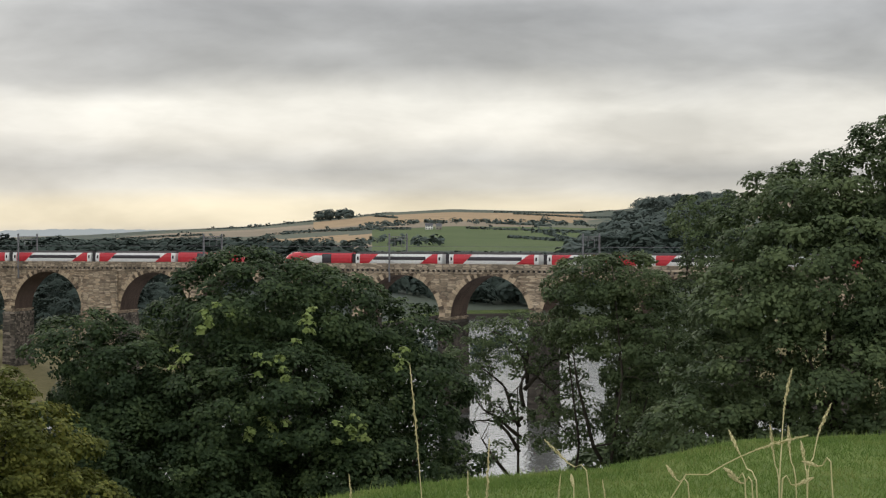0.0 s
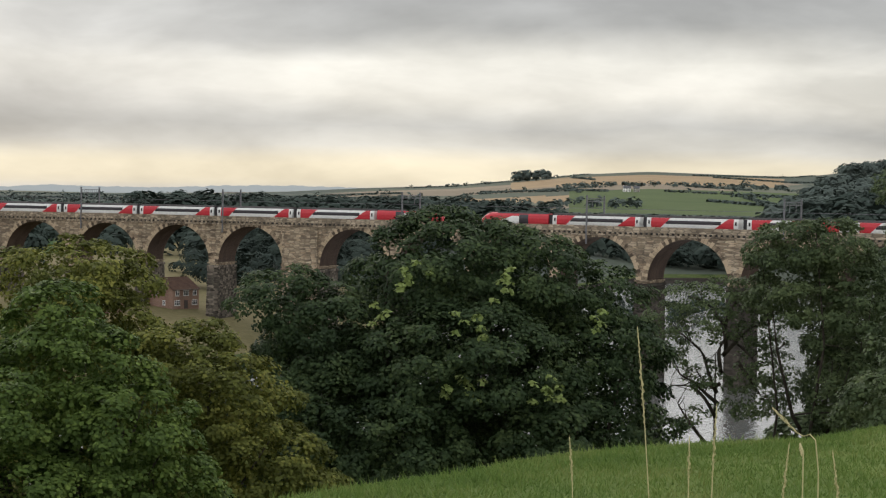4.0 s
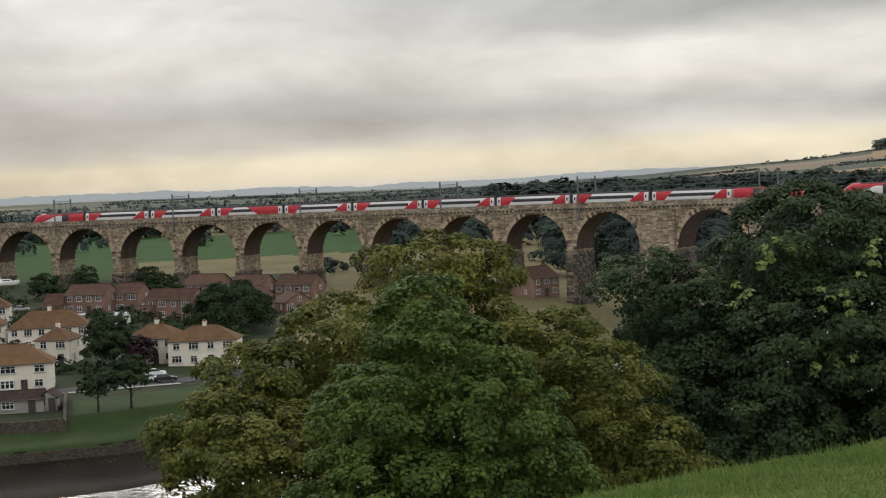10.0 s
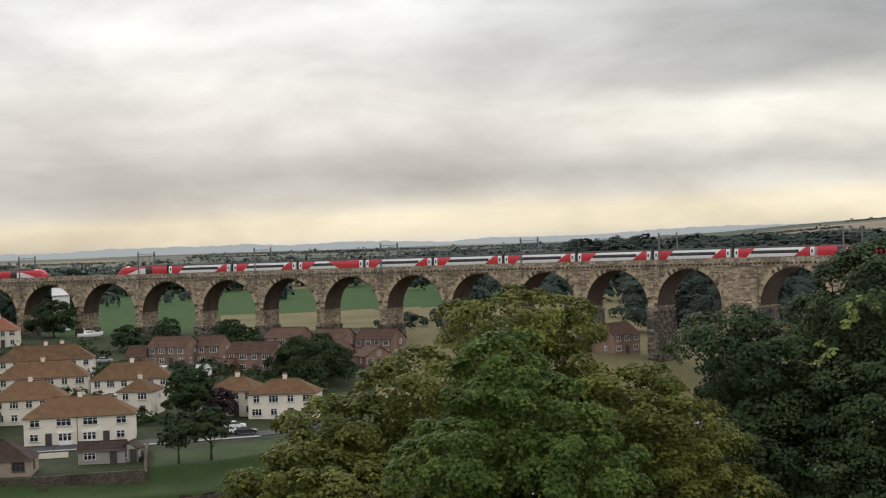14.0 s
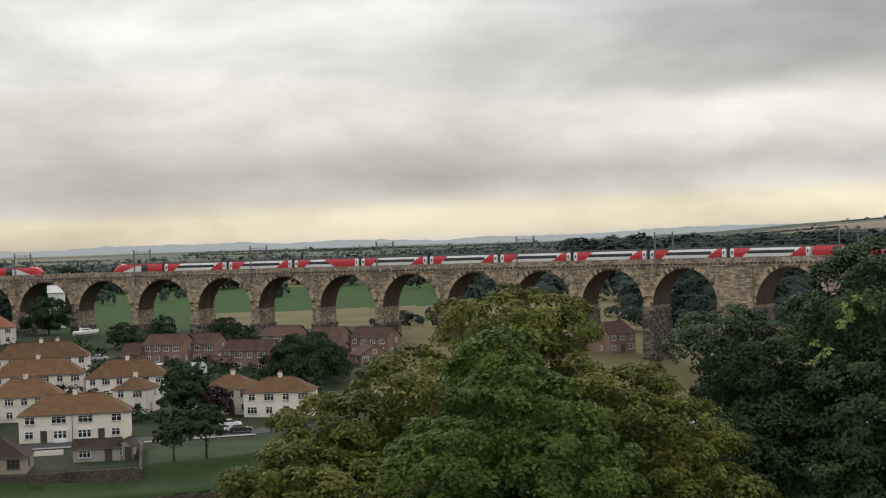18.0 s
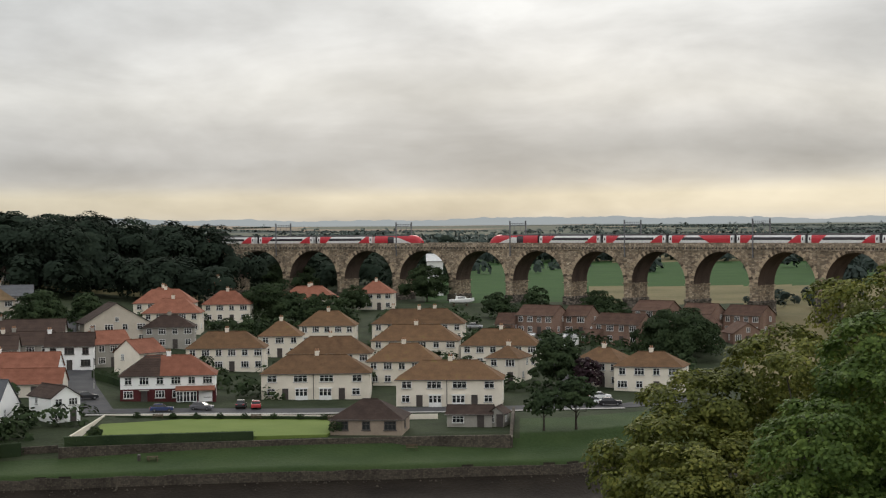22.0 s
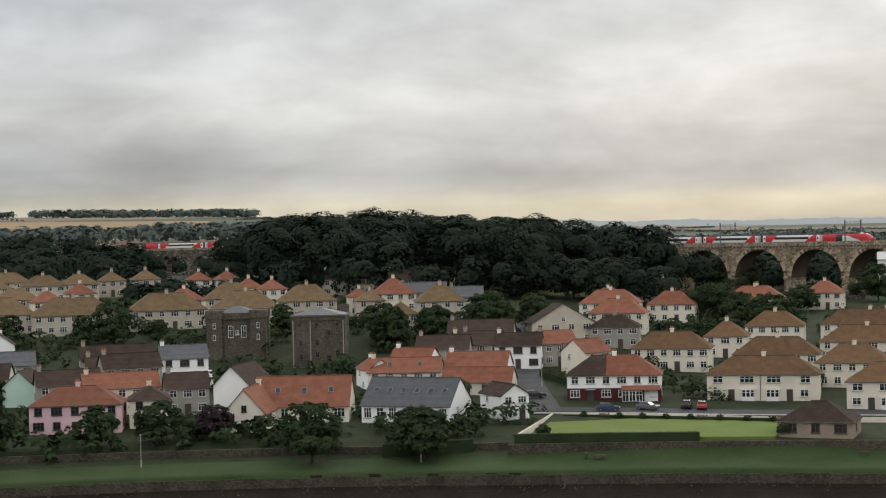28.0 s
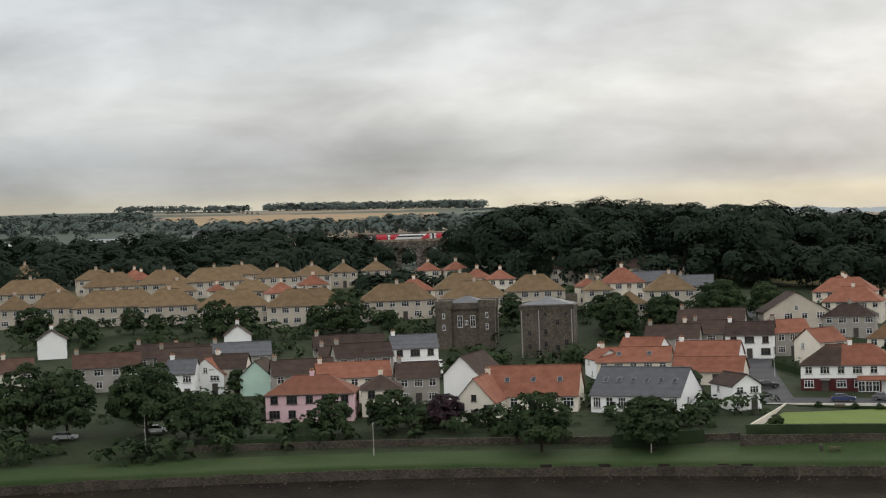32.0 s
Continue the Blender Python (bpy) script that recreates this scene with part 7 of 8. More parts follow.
wall_run("sea_wall", [(a, lerp_table(a, SHORE) + 0.3) for a in np.arange(26.0, 80, 0.5)], 1.2, 1.0, lambda p: 3.75 + 0.35 * noise.noise((p.x / 4, p.y / 4, 0)) + 0.1 * noise.noise((p.x / 1.1, p.y / 1.1, 2)), RUBBLE, "rough stone river wall below the grass bank", "wall")
wall_run("garden_wall", arc(31.9, 47.2, 264.6, 264.6, 0.5), 0.6, 4.2, lambda p: 7.05 + 0.25 * math.sin(p.x * 0.04), RUBBLE, "old rubble stone retaining wall of the bowling green", "wall")
wall_run("garden_wall", [(31.9, 264.6), (31.85, 275), (31.8, 290)], 0.5, 4.2, lambda p: ground_z(p.x, p.y) + 1.6, RUBBLE, "rubble stone side wall of the bowls club", "wall")
wall_run("garden_wall", arc(47.2, 66, 268, 278, 0.5), 0.5, 4.2, lambda p: ground_z(p.x, p.y) + 1.1, RUBBLE, "low stone wall behind the riverside lawn", "wall")


def build_boulders():
    """Fallen stones along the foot of the river wall."""
    rng = np.random.default_rng(5)
    n = 260
    az = rng.uniform(27, 76, n)
    verts, faces = [], []
    for i in range(n):
        r = 0.1 + 0.22 * rng.random() ** 2
        x, y = polar(az[i], lerp_table(az[i], SHORE) - 0.6 - 2.2 * rng.random() ** 2)
        z = ground_z(x, y) + r * 0.2
        k = len(verts)
        for v in ((1, 0, 0), (-1, 0, 0), (0, 1, 0), (0, -1, 0), (0, 0, 0.8), (0, 0, -0.8)):
            j = 0.7 + 0.6 * rng.random()
            verts.append((x + v[0] * r * j, y + v[1] * r * j, z + v[2] * r * j))
        faces += [(k + a, k + b, k + c) for a, b, c in ((0, 2, 4), (2, 1, 4), (1, 3, 4), (3, 0, 4), (2, 0, 5), (1, 2, 5), (3, 1, 5), (0, 3, 5))]
    tagged(new("boulders", mesh_from_arrays("boulders", np.array(verts), np.array(faces), RUBBLE)), "tumbled stones along the foot of the river wall", "stones", kind="stuff")


build_boulders()


def bowling_green():
    corners = [(45.5, 296.5), (37.4, 286), (38.2, 266.3), (46.6, 267.5)]
    bm = bmesh.new()
    prism(bm, [polar(a, d) for a, d in corners], 6.4, 7.42, "z")
    bmesh.ops.recalc_face_normals(bm, faces=bm.faces)
    tagged(part("bowling_green", bm, BOWLS), "flat pale-green mown bowling green", "lawn", kind="structure")
    wall_run("white_wall", [(46.9, 266.8), (45.65, 297.4), (41.5, 292), (37.2, 286.8), (34.4, 287)], 0.25, 6.8, 8.05, CREAM, "low cream-painted wall round the bowling green", "wall")
    for k, (a0, d0, a1, d1) in enumerate(((45.3, 295.6, 41.4, 290.7), (41.4, 290.7, 37.5, 285.6))):
        hedge(arc(a0, a1, d0, d1, 0.4), 0.5, 7.4, 0.55, 30 + k, "low clipped box hedge edging the green")


def leaf_object(name, verts, faces, material, label, category, kind="", group=""):
    return tagged(new(name, mesh_from_arrays(name, verts, faces, material)), label, category, group, kind)


def hedge(stations, thick, z0, high, seed, label, leaf=0.22, material=None):
    """A clipped hedge: a solid core with leaves all over it."""
    rng = np.random.default_rng(seed)
    pts = [Vector(polar(a, d)) for a, d in stations]
    thing = empty("hedge", pts[0].x, pts[0].y, z0 if not callable(z0) else z0(pts[0]), 0, label, "hedge")
    cs, rs = [], []
    bm = bmesh.new()
    rows = []
    for i, p in enumerate(pts):
        t = (pts[min(i + 1, len(pts) - 1)] - pts[max(0, i - 1)]).normalized()
        s = Vector((-t.y, t.x)) * thick * 0.42
        zz = (z0(p) if callable(z0) else z0) - thing.location.z
        rows.append([bm.verts.new((q.x - pts[0].x, q.y - pts[0].y, z)) for q, z in ((p - s, zz - 0.2), (p - s, zz + high * 0.93), (p + s, zz + high * 0.93), (p + s, zz - 0.2))])
        if i:
            n = max(1, int((p - pts[i - 1]).length / (0.35 * max(0.6, thick))))
            for k in range(n):
                q = pts[i - 1].lerp(p, (k + 0.5) / n) - pts[0]
                for zf in np.arange(0.25, high, max(0.4, thick * 0.45)):
                    cs.append((q.x, q.y, zz + zf))
                    rs.append(thick * 0.55)
    for r0, r1 in zip(rows, rows[1:]):
        for k in range(4):
            bm.faces.new((r0[k], r0[(k + 1) % 4], r1[(k + 1) % 4], r1[k]))
    bm.faces.new(rows[0][::-1])
    bm.faces.new(rows[-1])
    bmesh.ops.recalc_face_normals(bm, faces=bm.faces)
    part("hedge_core", bm, LEAF_TOWN, thing)
    v, f = leaf_cloud(rng, cs, rs, np.full(len(cs), 16), leaf, shell=0.8)
    ob = new("leaves", mesh_from_arrays("leaves", v, f, material or LEAF_TOWN))
    ob.parent = thing
    return thing


bowling_green()
hedge(arc(40.7, 47.0, 265.8, 266.2, 0.5), 1.3, 6.95, 1.35, 40, "long clipped dark hedge on the garden wall")
hedge(arc(48.4, 51.5, 268, 268, 0.5), 1.4, lambda p: ground_z(p.x, p.y), 2.2, 41, "tall dark garden hedge behind the lawn")
hedge(arc(61.5, 65.5, 277, 279, 0.5), 1.6, lambda p: ground_z(p.x, p.y), 1.6, 42, "rounded shrubs and hedge beside the lawn")
hedge(arc(44.2, 46.0, 322, 345, 0.3), 1.2, lambda p: ground_z(p.x, p.y), 1.5, 43, "hedge beside the climbing lane")


def shrub(az, d, r, seed, label="small clipped round shrub along the white wall", group="round shrubs by the green", material=None):
    rng = np.random.default_rng(seed)
    x, y = polar(az, d)
    thing = empty("shrub", x, y, max(ground_z(x, y), 7.42 if 266 < d < 298 and 37 < az < 46.5 else 0), 0, label, "shrub", group)
    v, f, _, _ = crown_leaves(rng, [(0, 0, r * 0.9, r * 0.85, r * 0.85, r * 0.85)], r * 0.5, 0.16)
    ob = new("leaves", mesh_from_arrays("leaves", v, f, material or LEAF_TOWN))
    ob.parent = thing
    bm = bmesh.new()
    tube(bm, [(0, 0, -0.1), (0.02, 0, r * 0.5), (0, 0.02, r)], [0.06, 0.05, 0.02], 6)
    part("stem", bm, BARK, thing)


for k, (a, d) in enumerate(((44.6, 294.3), (43.4, 292.8), (42.6, 291.8), (41.8, 290.8), (41.0, 289.7), (40.0, 288.4), (39.1, 287.2), (38.3, 286.1), (46.0, 269), (37.9, 268.5))):
    shrub(a, d, 0.5 if k < 8 else 0.95, 300 + k)


def bench(az, d, label, z=None):
    x, y = polar(az, d)
    thing = empty("bench", x, y, ground_z(x, y) if z is None else z, az, label, "bench", "benches by the green")
    for k in range(3):
        part("seat_slat", boxes((-0.9, -0.45 + 0.14 * k, 0.42, 0.9, -0.34 + 0.14 * k, 0.46)), WOOD, thing)
    for k in range(3):
        part("back_slat", boxes((-0.9, 0.02, 0.55 + 0.14 * k, 0.9, 0.06, 0.65 + 0.14 * k)), WOOD, thing)
    for s in (-0.8, 0.8):
        part("leg", boxes((s - 0.04, -0.45, -0.05, s + 0.04, -0.37, 0.44)), WOOD, thing)
        part("leg", boxes((s - 0.04, -0.02, -0.05, s + 0.04, 0.06, 0.98)), WOOD, thing)


WOOD = surface("weathered_bench_wood", (0.07, 0.05, 0.035), (0.13, 0.095, 0.065), 0.5, 8, 0.8, 0.2)
for a, d in ((43.9, 293.0), (40.6, 288.6), (38.0, 285.2)):
    bench(a, d, "brown slatted wooden bench beside the green", 7.42)
bench(35.3, 262.5, "wooden bench on the riverside lawn below the wall")


def picnic_table(az, d):
    x, y = polar(az, d)
    thing = empty("picnic_table", x, y, ground_z(x, y), az + 10, "dark wooden picnic table on the riverside lawn", "table")
    for k in range(4):
        part("table_plank", boxes((-0.9, -0.36 + 0.18 * k, 0.72, 0.9, -0.2 + 0.18 * k, 0.76)), WOOD, thing)
    for s in (-1, 1):
        part("seat_plank", boxes((-0.9, s * 0.75 - 0.13, 0.42, 0.9, s * 0.75 + 0.13, 0.46)), WOOD, thing)
        for e in (-0.65, 0.65):
            bm = bmesh.new()
            prism(bm, [(s * 0.25, 0.72), (s * 0.35, 0.72), (s * 0.75, -0.04), (s * 0.65, -0.04)], e - 0.04, e + 0.04, "x")
            part("leg", bm, WOOD, thing)
    part("brace", boxes((-0.7, -0.8, 0.36, -0.6, 0.8, 0.42)), WOOD, thing)


picnic_table(44.1, 260.5)


def litter_bin(az, d):
    x, y = polar(az, d)
    thing = empty("litter_bin", x, y, ground_z(x, y), 0, "dark green litter bin on the lawn", "bin")
    bm = bmesh.new()
    lathe(bm, [(0.22, -0.05), (0.25, 0.1), (0.27, 0.8), (0.22, 0.85)], 12)
    part("drum", bm, DOOR_D, thing)
    bm = bmesh.new()
    lathe(bm, [(0.28, 0.86), (0.26, 0.95), (0.05, 1.05)], 12)
    part("lid", bm, DOOR_D, thing)


litter_bin(44.55, 261)


def lamp_post(az, d, high=5.3):
    x, y = polar(az, d)
    thing = empty("street_lamp", x, y, ground_z(x, y), az, "slim grey street lamp on the riverside lawn", "street lamp", "street lamps by the river")
    bm = bmesh.new()
    lathe(bm, [(0.11, -0.2), (0.11, 1.1), (0.06, 1.2), (0.05, high)], 8)
    part("post", bm, CONCRETE, thing, "grey tapered post")
    arm = part("arm", boxes((-0.03, -0.6, high - 0.08, 0.03, 0.05, high - 0.02)), CONCRETE, thing)
    part("lantern", boxes((-0.12, -0.95, high - 0.14, 0.12, -0.45, high + 0.02)), LEAD, arm)


for a, d in ((67.38, 284), (59.68, 268.5), (50.2, 262.5)):
    lamp_post(a, d)
lamp_post(46.0, 330, 6)
lamp_post(40.4, 352, 6)


# ---- parked cars ----
def paint(name, c):
    return plain(name, c, 0.25)


TYRE = plain("tyre_rubber", (0.02, 0.02, 0.02), 0.9)
CHROME = plain("light_glass", (0.6, 0.6, 0.58), 0.2)


def car(az, d, turn, body, label):
    """A parked hatchback: body shell, glasshouse, wheels, lights."""
    x, y = polar(az, d)
    z = ground_z(x, y) + 0.07
    thing = empty("car", x, y, z, turn, label, "car", "parked cars")
    bm = bmesh.new()
    prism(bm, [(-2.05, 0.3), (2.05, 0.3), (2.08, 0.62), (1.95, 0.86), (0.95, 0.95), (-1.75, 0.98), (-2.05, 0.85)], -0.86, 0.86, "y")
    bmesh.ops.bevel(bm, geom=bm.edges[:], offset=0.07, segments=1, affect="EDGES")
    part("body", bm, body, thing)
    bm = bmesh.new()
    lo = [(-1.75, -0.8), (1.0, -0.8), (1.0, 0.8), (-1.75, 0.8)]
    hi = [(-1.35, -0.62), (0.25, -0.62), (0.25, 0.62), (-1.35, 0.62)]
    v0 = [bm.verts.new((a, b, 0.93)) for a, b in lo]
    v1 = [bm.verts.new((a, b, 1.4)) for a, b in hi]
    for k in range(4):
        bm.faces.new((v0[k], v0[(k + 1) % 4], v1[(k + 1) % 4], v1[k]))
    bm.faces.new(v1)
    part("windows", bm, GLASS, thing, "dark window glass")
    part("roof_panel", boxes((-1.36, -0.63, 1.385, 0.26, 0.63, 1.45)), body, thing)
    for wx in (-1.25, 1.3):
        for s in (-1, 1):
            def wheel_mesh():
                b = bmesh.new()
                prism(b, [(0.31 * math.cos(2 * math.pi * k / 14), 0.31 * math.sin(2 * math.pi * k / 14)) for k in range(14)], -0.1, 0.1, "y")
                return mesh_of("wheel", b, TYRE)

            def rim_mesh():
                b = bmesh.new()
                prism(b, [(0.19 * math.cos(2 * math.pi * k / 10), 0.19 * math.sin(2 * math.pi * k / 10)) for k in range(10)], -0.115, 0.115, "y")
                return mesh_of("rim", b, STEEL)
            w = fixed("wheel", cached(("wheel",), wheel_mesh), thing, pose(wx, s * 0.79, 0.31))
            fixed("rim", cached(("rim",), rim_mesh), w, Matrix())
    for s in (-0.6, 0.6):
        part("headlight", boxes((2.0, s - 0.16, 0.66, 2.09, s + 0.16, 0.8)), CHROME, thing)
        part("tail_light", boxes((-2.1, s - 0.14, 0.7, -2.0, s + 0.14, 0.84)), RED, thing)
    return thing


CAR_WHITE, CAR_BLUE, CAR_GREY, CAR_RED, CAR_DARK, CAR_SILVER = paint("car_white", (0.7, 0.7, 0.7)), paint("car_blue", (0.03, 0.045, 0.12)), paint("car_grey", (0.12, 0.12, 0.13)), paint("car_red", (0.38, 0.04, 0.04)), paint("car_black", (0.025, 0.025, 0.028)), paint("car_silver", (0.35, 0.36, 0.37))
for a, d, turn, m, text in ((43.77, 300.5, 42, CAR_BLUE, "dark blue car parked by the bowling green"), (42.43, 302.5, 20, CAR_GREY, "dark grey hatchback on a driveway"), (40.6, 304, 130, CAR_RED, "red hatchback parked beside the houses"), (41.1, 305, 125, CAR_DARK, "black car parked beside the houses"),
                            (46.1, 362, 130, CAR_WHITE, "white car parked in the lane"), (46.35, 374, 130, CAR_SILVER, "silver car parked in the lane"), (46.5, 383, 130, CAR_DARK, "black car parked in the lane"), (46.25, 316, 60, CAR_DARK, "black car turning at the lane corner"),
                            (29.05, 306, 30, CAR_WHITE, "white car parked on the estate road"), (28.85, 313, 30, CAR_WHITE, "white van-like car on the estate road"), (28.5, 305, 30, CAR_DARK, "black car parked on the estate road"), (67.0, 292, 60, CAR_WHITE, "white car behind the riverside trees"), (70.0, 291, 60, CAR_SILVER, "silver car behind the riverside trees"),
                            (33.1, 440, 30, CAR_SILVER, "silver car among the brick houses"), (31.8, 447, 20, CAR_WHITE, "white car among the brick houses")):
    car(a, d, turn, m, text)


def boat(az, d):
    """A small cabin cruiser laid up under the viaduct."""
    x, y = polar(az, d)
    thing = empty("boat", x, y, ground_z(x, y) + 0.5, az + 8, "white motor cruiser laid up on chocks", "boat")
    bm = bmesh.new()
    rings = []
    for px, half, keel, top in ((-3.6, 1.2, 0.35, 1.5), (-1.5, 1.4, 0.2, 1.5), (1.2, 1.3, 0.2, 1.6), (3.0, 0.7, 0.5, 1.85), (3.9, 0.06, 1.1, 2.0)):
        rings.append([bm.verts.new(p) for p in ((px, -half, top), (px, -half * 0.8, keel + 0.5), (px, 0, keel), (px, half * 0.8, keel + 0.5), (px, half, top))])
    for r0, r1 in zip(rings, rings[1:]):
        for k in range(4):
            bm.faces.new((r0[k], r0[k + 1], r1[k + 1], r1[k]))
        bm.faces.new((r0[4], r0[0], r1[0], r1[4]))
    bm.faces.new(rings[0])
    bmesh.ops.recalc_face_normals(bm, faces=bm.faces)
    part("hull", bm, WHITE, thing)
    bm = bmesh.new()
    prism(bm, [(-1.8, 1.5), (1.9, 1.55), (1.1, 2.3), (-1.6, 2.5)], -0.95, 0.95, "y")
    cabin = part("cabin", bm, WHITE, thing)
    part("cabin_window", boxes((-1.3, -0.97, 1.85, 0.9, 0.97, 2.15)), GLASS, cabin)
    bm = bmesh.new()
    tube(bm, [(-1.5, -0.9, 2.4), (-1.9, -0.9, 3.3), (-1.9, 0.9, 3.3), (-1.5, 0.9, 2.4)], [0.05] * 4, 6)
    part("radar_arch", bm, WHITE, thing)
    for s in (-2.4, 1.6):
        part("chock", boxes((s - 0.2, -0.8, -0.6, s + 0.2, 0.8, 0.4)), WOOD, thing)


boat(33.55, 509)


# ---- the farther viaduct beyond the wood ----
def far_viaduct():
    x0, y0 = polar(59.6, 800)
    x1, y1 = polar(55.0, 780)
    run = Vector((x1 - x0, y1 - y0))
    turn = math.degrees(math.atan2(run.y, run.x))
    top = 34.4
    thing = empty("far_viaduct", x0, y0, 0, turn, "farther stone railway viaduct half hidden by trees", "bridge")
    pitch, n = 12.5, int(run.length / 12.5)
    for k in range(n):
        bm = bmesh.new()
        a, r = k * pitch, 5.1
        mid = a + pitch / 2
        arch = [(mid - r * math.cos(math.pi * j / 16), 26.5 + r * math.sin(math.pi * j / 16)) for j in range(17)]
        outline = [(a, 10), (mid - r, 10)] + arch + [(mid + r, 10), (a + pitch, 10), (a + pitch, top), (a, top)]
        for off, flip in ((0, 1), (8, -1)):
            vs = [bm.verts.new((px, off, pz)) for px, pz in outline]
            bm.faces.new(vs[::flip])
        for (p, q) in zip(outline[1:20], outline[2:21]):
            bm.faces.new([bm.verts.new(c) for c in ((p[0], 0, p[1]), (q[0], 0, q[1]), (q[0], 8, q[1]), (p[0], 8, p[1]))])
        bm.normal_update()
        bmesh.ops.triangulate(bm, faces=[f for f in bm.faces if len(f.verts) > 4])
        bmesh.ops.remove_doubles(bm, verts=bm.verts, dist=0.001)
        part("arch", bm, STONE_DARK, thing)
    part("parapet", boxes((-75, -0.3, top, n * pitch + 60, 0.3, top + 1.1)), STONE_TRIM, thing)
    part("parapet", boxes((-75, 7.7, top, n * pitch + 60, 8.3, top + 1.1)), STONE_TRIM, thing)
    part("deck", boxes((-75, 0.3, top - 0.8, n * pitch + 60, 7.7, top)), STONE_DARK, thing)


far_viaduct()


def far_rail_plan(s, off=0.0):
    """Plan place and heading along the farther viaduct."""
    (x0, y0), (x1, y1) = polar(59.6, 800), polar(55.0, 780)
    t = Vector((x1 - x0, y1 - y0)).normalized()
    return x0 + t.x * s - t.y * off, y0 + t.y * s + t.x * off, math.degrees(math.atan2(t.y, t.x))


train(-9, 1, "red and white high-speed train beyond the wood", plan=far_rail_plan, level=34.45)


# ---- woods, belts and hedgerows ----
def canopy(name, crowns, leaf, fullness, material, label, seed, category="wood", heads=9):
    """A mass of rounded tree crowns as one leafy canopy; crowns are (x, y, foot, height, radius)."""
    rng = np.random.default_rng(seed)
    C = np.array(crowns, float)
    n = len(C)
    h = np.repeat(np.arange(n), heads)
    v = rng.normal(size=(n * heads, 3))
    v[:, 2] = np.abs(v[:, 2]) * 1.1 - 0.25
    v /= np.linalg.norm(v, axis=1)[:, None]
    rise = np.minimum(C[:, 4], C[:, 3] * 0.5)
    mid = C[:, 2] + C[:, 3] - rise
    span = np.stack([C[:, 4], C[:, 4], rise], 1)
    centre = np.stack([C[:, 0], C[:, 1], mid], 1)[h] + v * span[h] * 0.68
    low = rng.random(n * heads) < 0.22
    centre[low, 2] = (C[h, 2] + C[h, 3] * 0.3)[low]
    radius = C[h, 4] * (0.42 + 0.16 * rng.random(n * heads))
    counts = np.maximum(4, (fullness * 10.0 * (radius / leaf) ** 2).astype(int))
    which = np.repeat(np.arange(n * heads), counts)
    m = len(which)
    aim = v[which] * 0.7 + np.array([0, 0, 0.45])
    u = rng.normal(size=(m, 3)) + aim
    u /= np.linalg.norm(u, axis=1)[:, None]
    p = centre[which] + u * (radius[which] * (0.8 + 0.25 * rng.random(m)))[:, None] * np.array([1, 1, 0.8])
    nrm = u * 0.4 + aim * 0.8 + rng.normal(scale=0.1, size=(m, 3))
    nrm /= np.linalg.norm(nrm, axis=1)[:, None]
    tip = rng.normal(size=(m, 3))
    tip -= nrm * np.sum(tip * nrm, axis=1)[:, None]
    tip /= np.linalg.norm(tip, axis=1)[:, None]
    side = np.cross(nrm, tip)
    big = leaf * (0.6 + 0.8 * rng.random(m))[:, None]
    verts = np.stack([p - tip * big * 0.5, p + side * big * 0.46, p + tip * big * 0.5, p - side * big * 0.46], 1)
    faces = np.arange(4 * m).reshape(-1, 4)
    return leaf_object(name, verts.reshape(-1, 3), faces, material, label, category, "stuff")


def belt(a0, a1, d0, d1, count, h, r, seed, floor=None):
    rng = np.random.default_rng(seed)
    out = []
    for _ in range(count):
        a, d = rng.uniform(a0, a1), rng.uniform(d0, d1)
        x, y = polar(a, d)
        s = 0.75 + 0.5 * rng.random()
        out.append((x, y, ground_z(x, y), h * s, r * s))
    return out


canopy("wood", belt(41.9, 47, 540, 640, 100, 19, 6, 1) + belt(46, 55.4, 500, 640, 180, 19, 6.5, 2) + belt(40.6, 42.5, 545, 600, 8, 13, 5, 3) + belt(55.3, 56.7, 600, 740, 26, 16, 6, 64) + belt(41.3, 55, 485, 530, 90, 11, 5, 4), 1.0, 0.85, LEAF_WOOD, "dense dark broadleaved wood behind the houses", 21)
canopy("wood", belt(59.9, 75, 540, 720, 150, 10, 6, 5) + belt(62.5, 75, 720, 900, 80, 11, 7, 6) + belt(55.4, 59.9, 480, 540, 45, 4.2, 3.5, 61) + belt(58.8, 62, 690, 770, 32, 13.5, 6, 63) + belt(54.6, 60.6, 825, 880, 45, 8, 5, 62), 1.15, 0.8, LEAF_WOOD, "belt of dark trees at the back of the town", 22)
canopy("wood", belt(3, 17, 720, 1000, 220, 17, 9, 7) + belt(11, 21.5, 770, 830, 100, 9, 6, 8) + belt(22, 34, 770, 830, 16, 5, 4, 81) + belt(14.5, 21, 620, 760, 45, 8, 5, 92) + belt(21, 33, 900, 1000, 80, 9, 6, 93), 2.4, 0.85, LEAF_BELT_HAZE, "dark trees along the far river bank", 23)
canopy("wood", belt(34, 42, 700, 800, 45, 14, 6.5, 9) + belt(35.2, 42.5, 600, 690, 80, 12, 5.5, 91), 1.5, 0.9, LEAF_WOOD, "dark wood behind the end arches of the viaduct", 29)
canopy("wood", belt(-16, -5.2, 780, 1050, 170, 22, 9, 10) + belt(-6, 4, 830, 950, 130, 9, 7, 11), 2.5, 0.85, LEAF_BELT_HAZE, "wooded hillside above the river", 24)
canopy("wood", belt(-3, 12, 520, 600, 26, 7, 4, 12) + belt(7, 15, 470, 700, 80, 9, 5, 13) + belt(15, 24, 500, 560, 20, 3, 2.5, 14), 0.75, 1.0, LEAF_BELT_HAZE, "scrub and willows beyond the arches", 25)


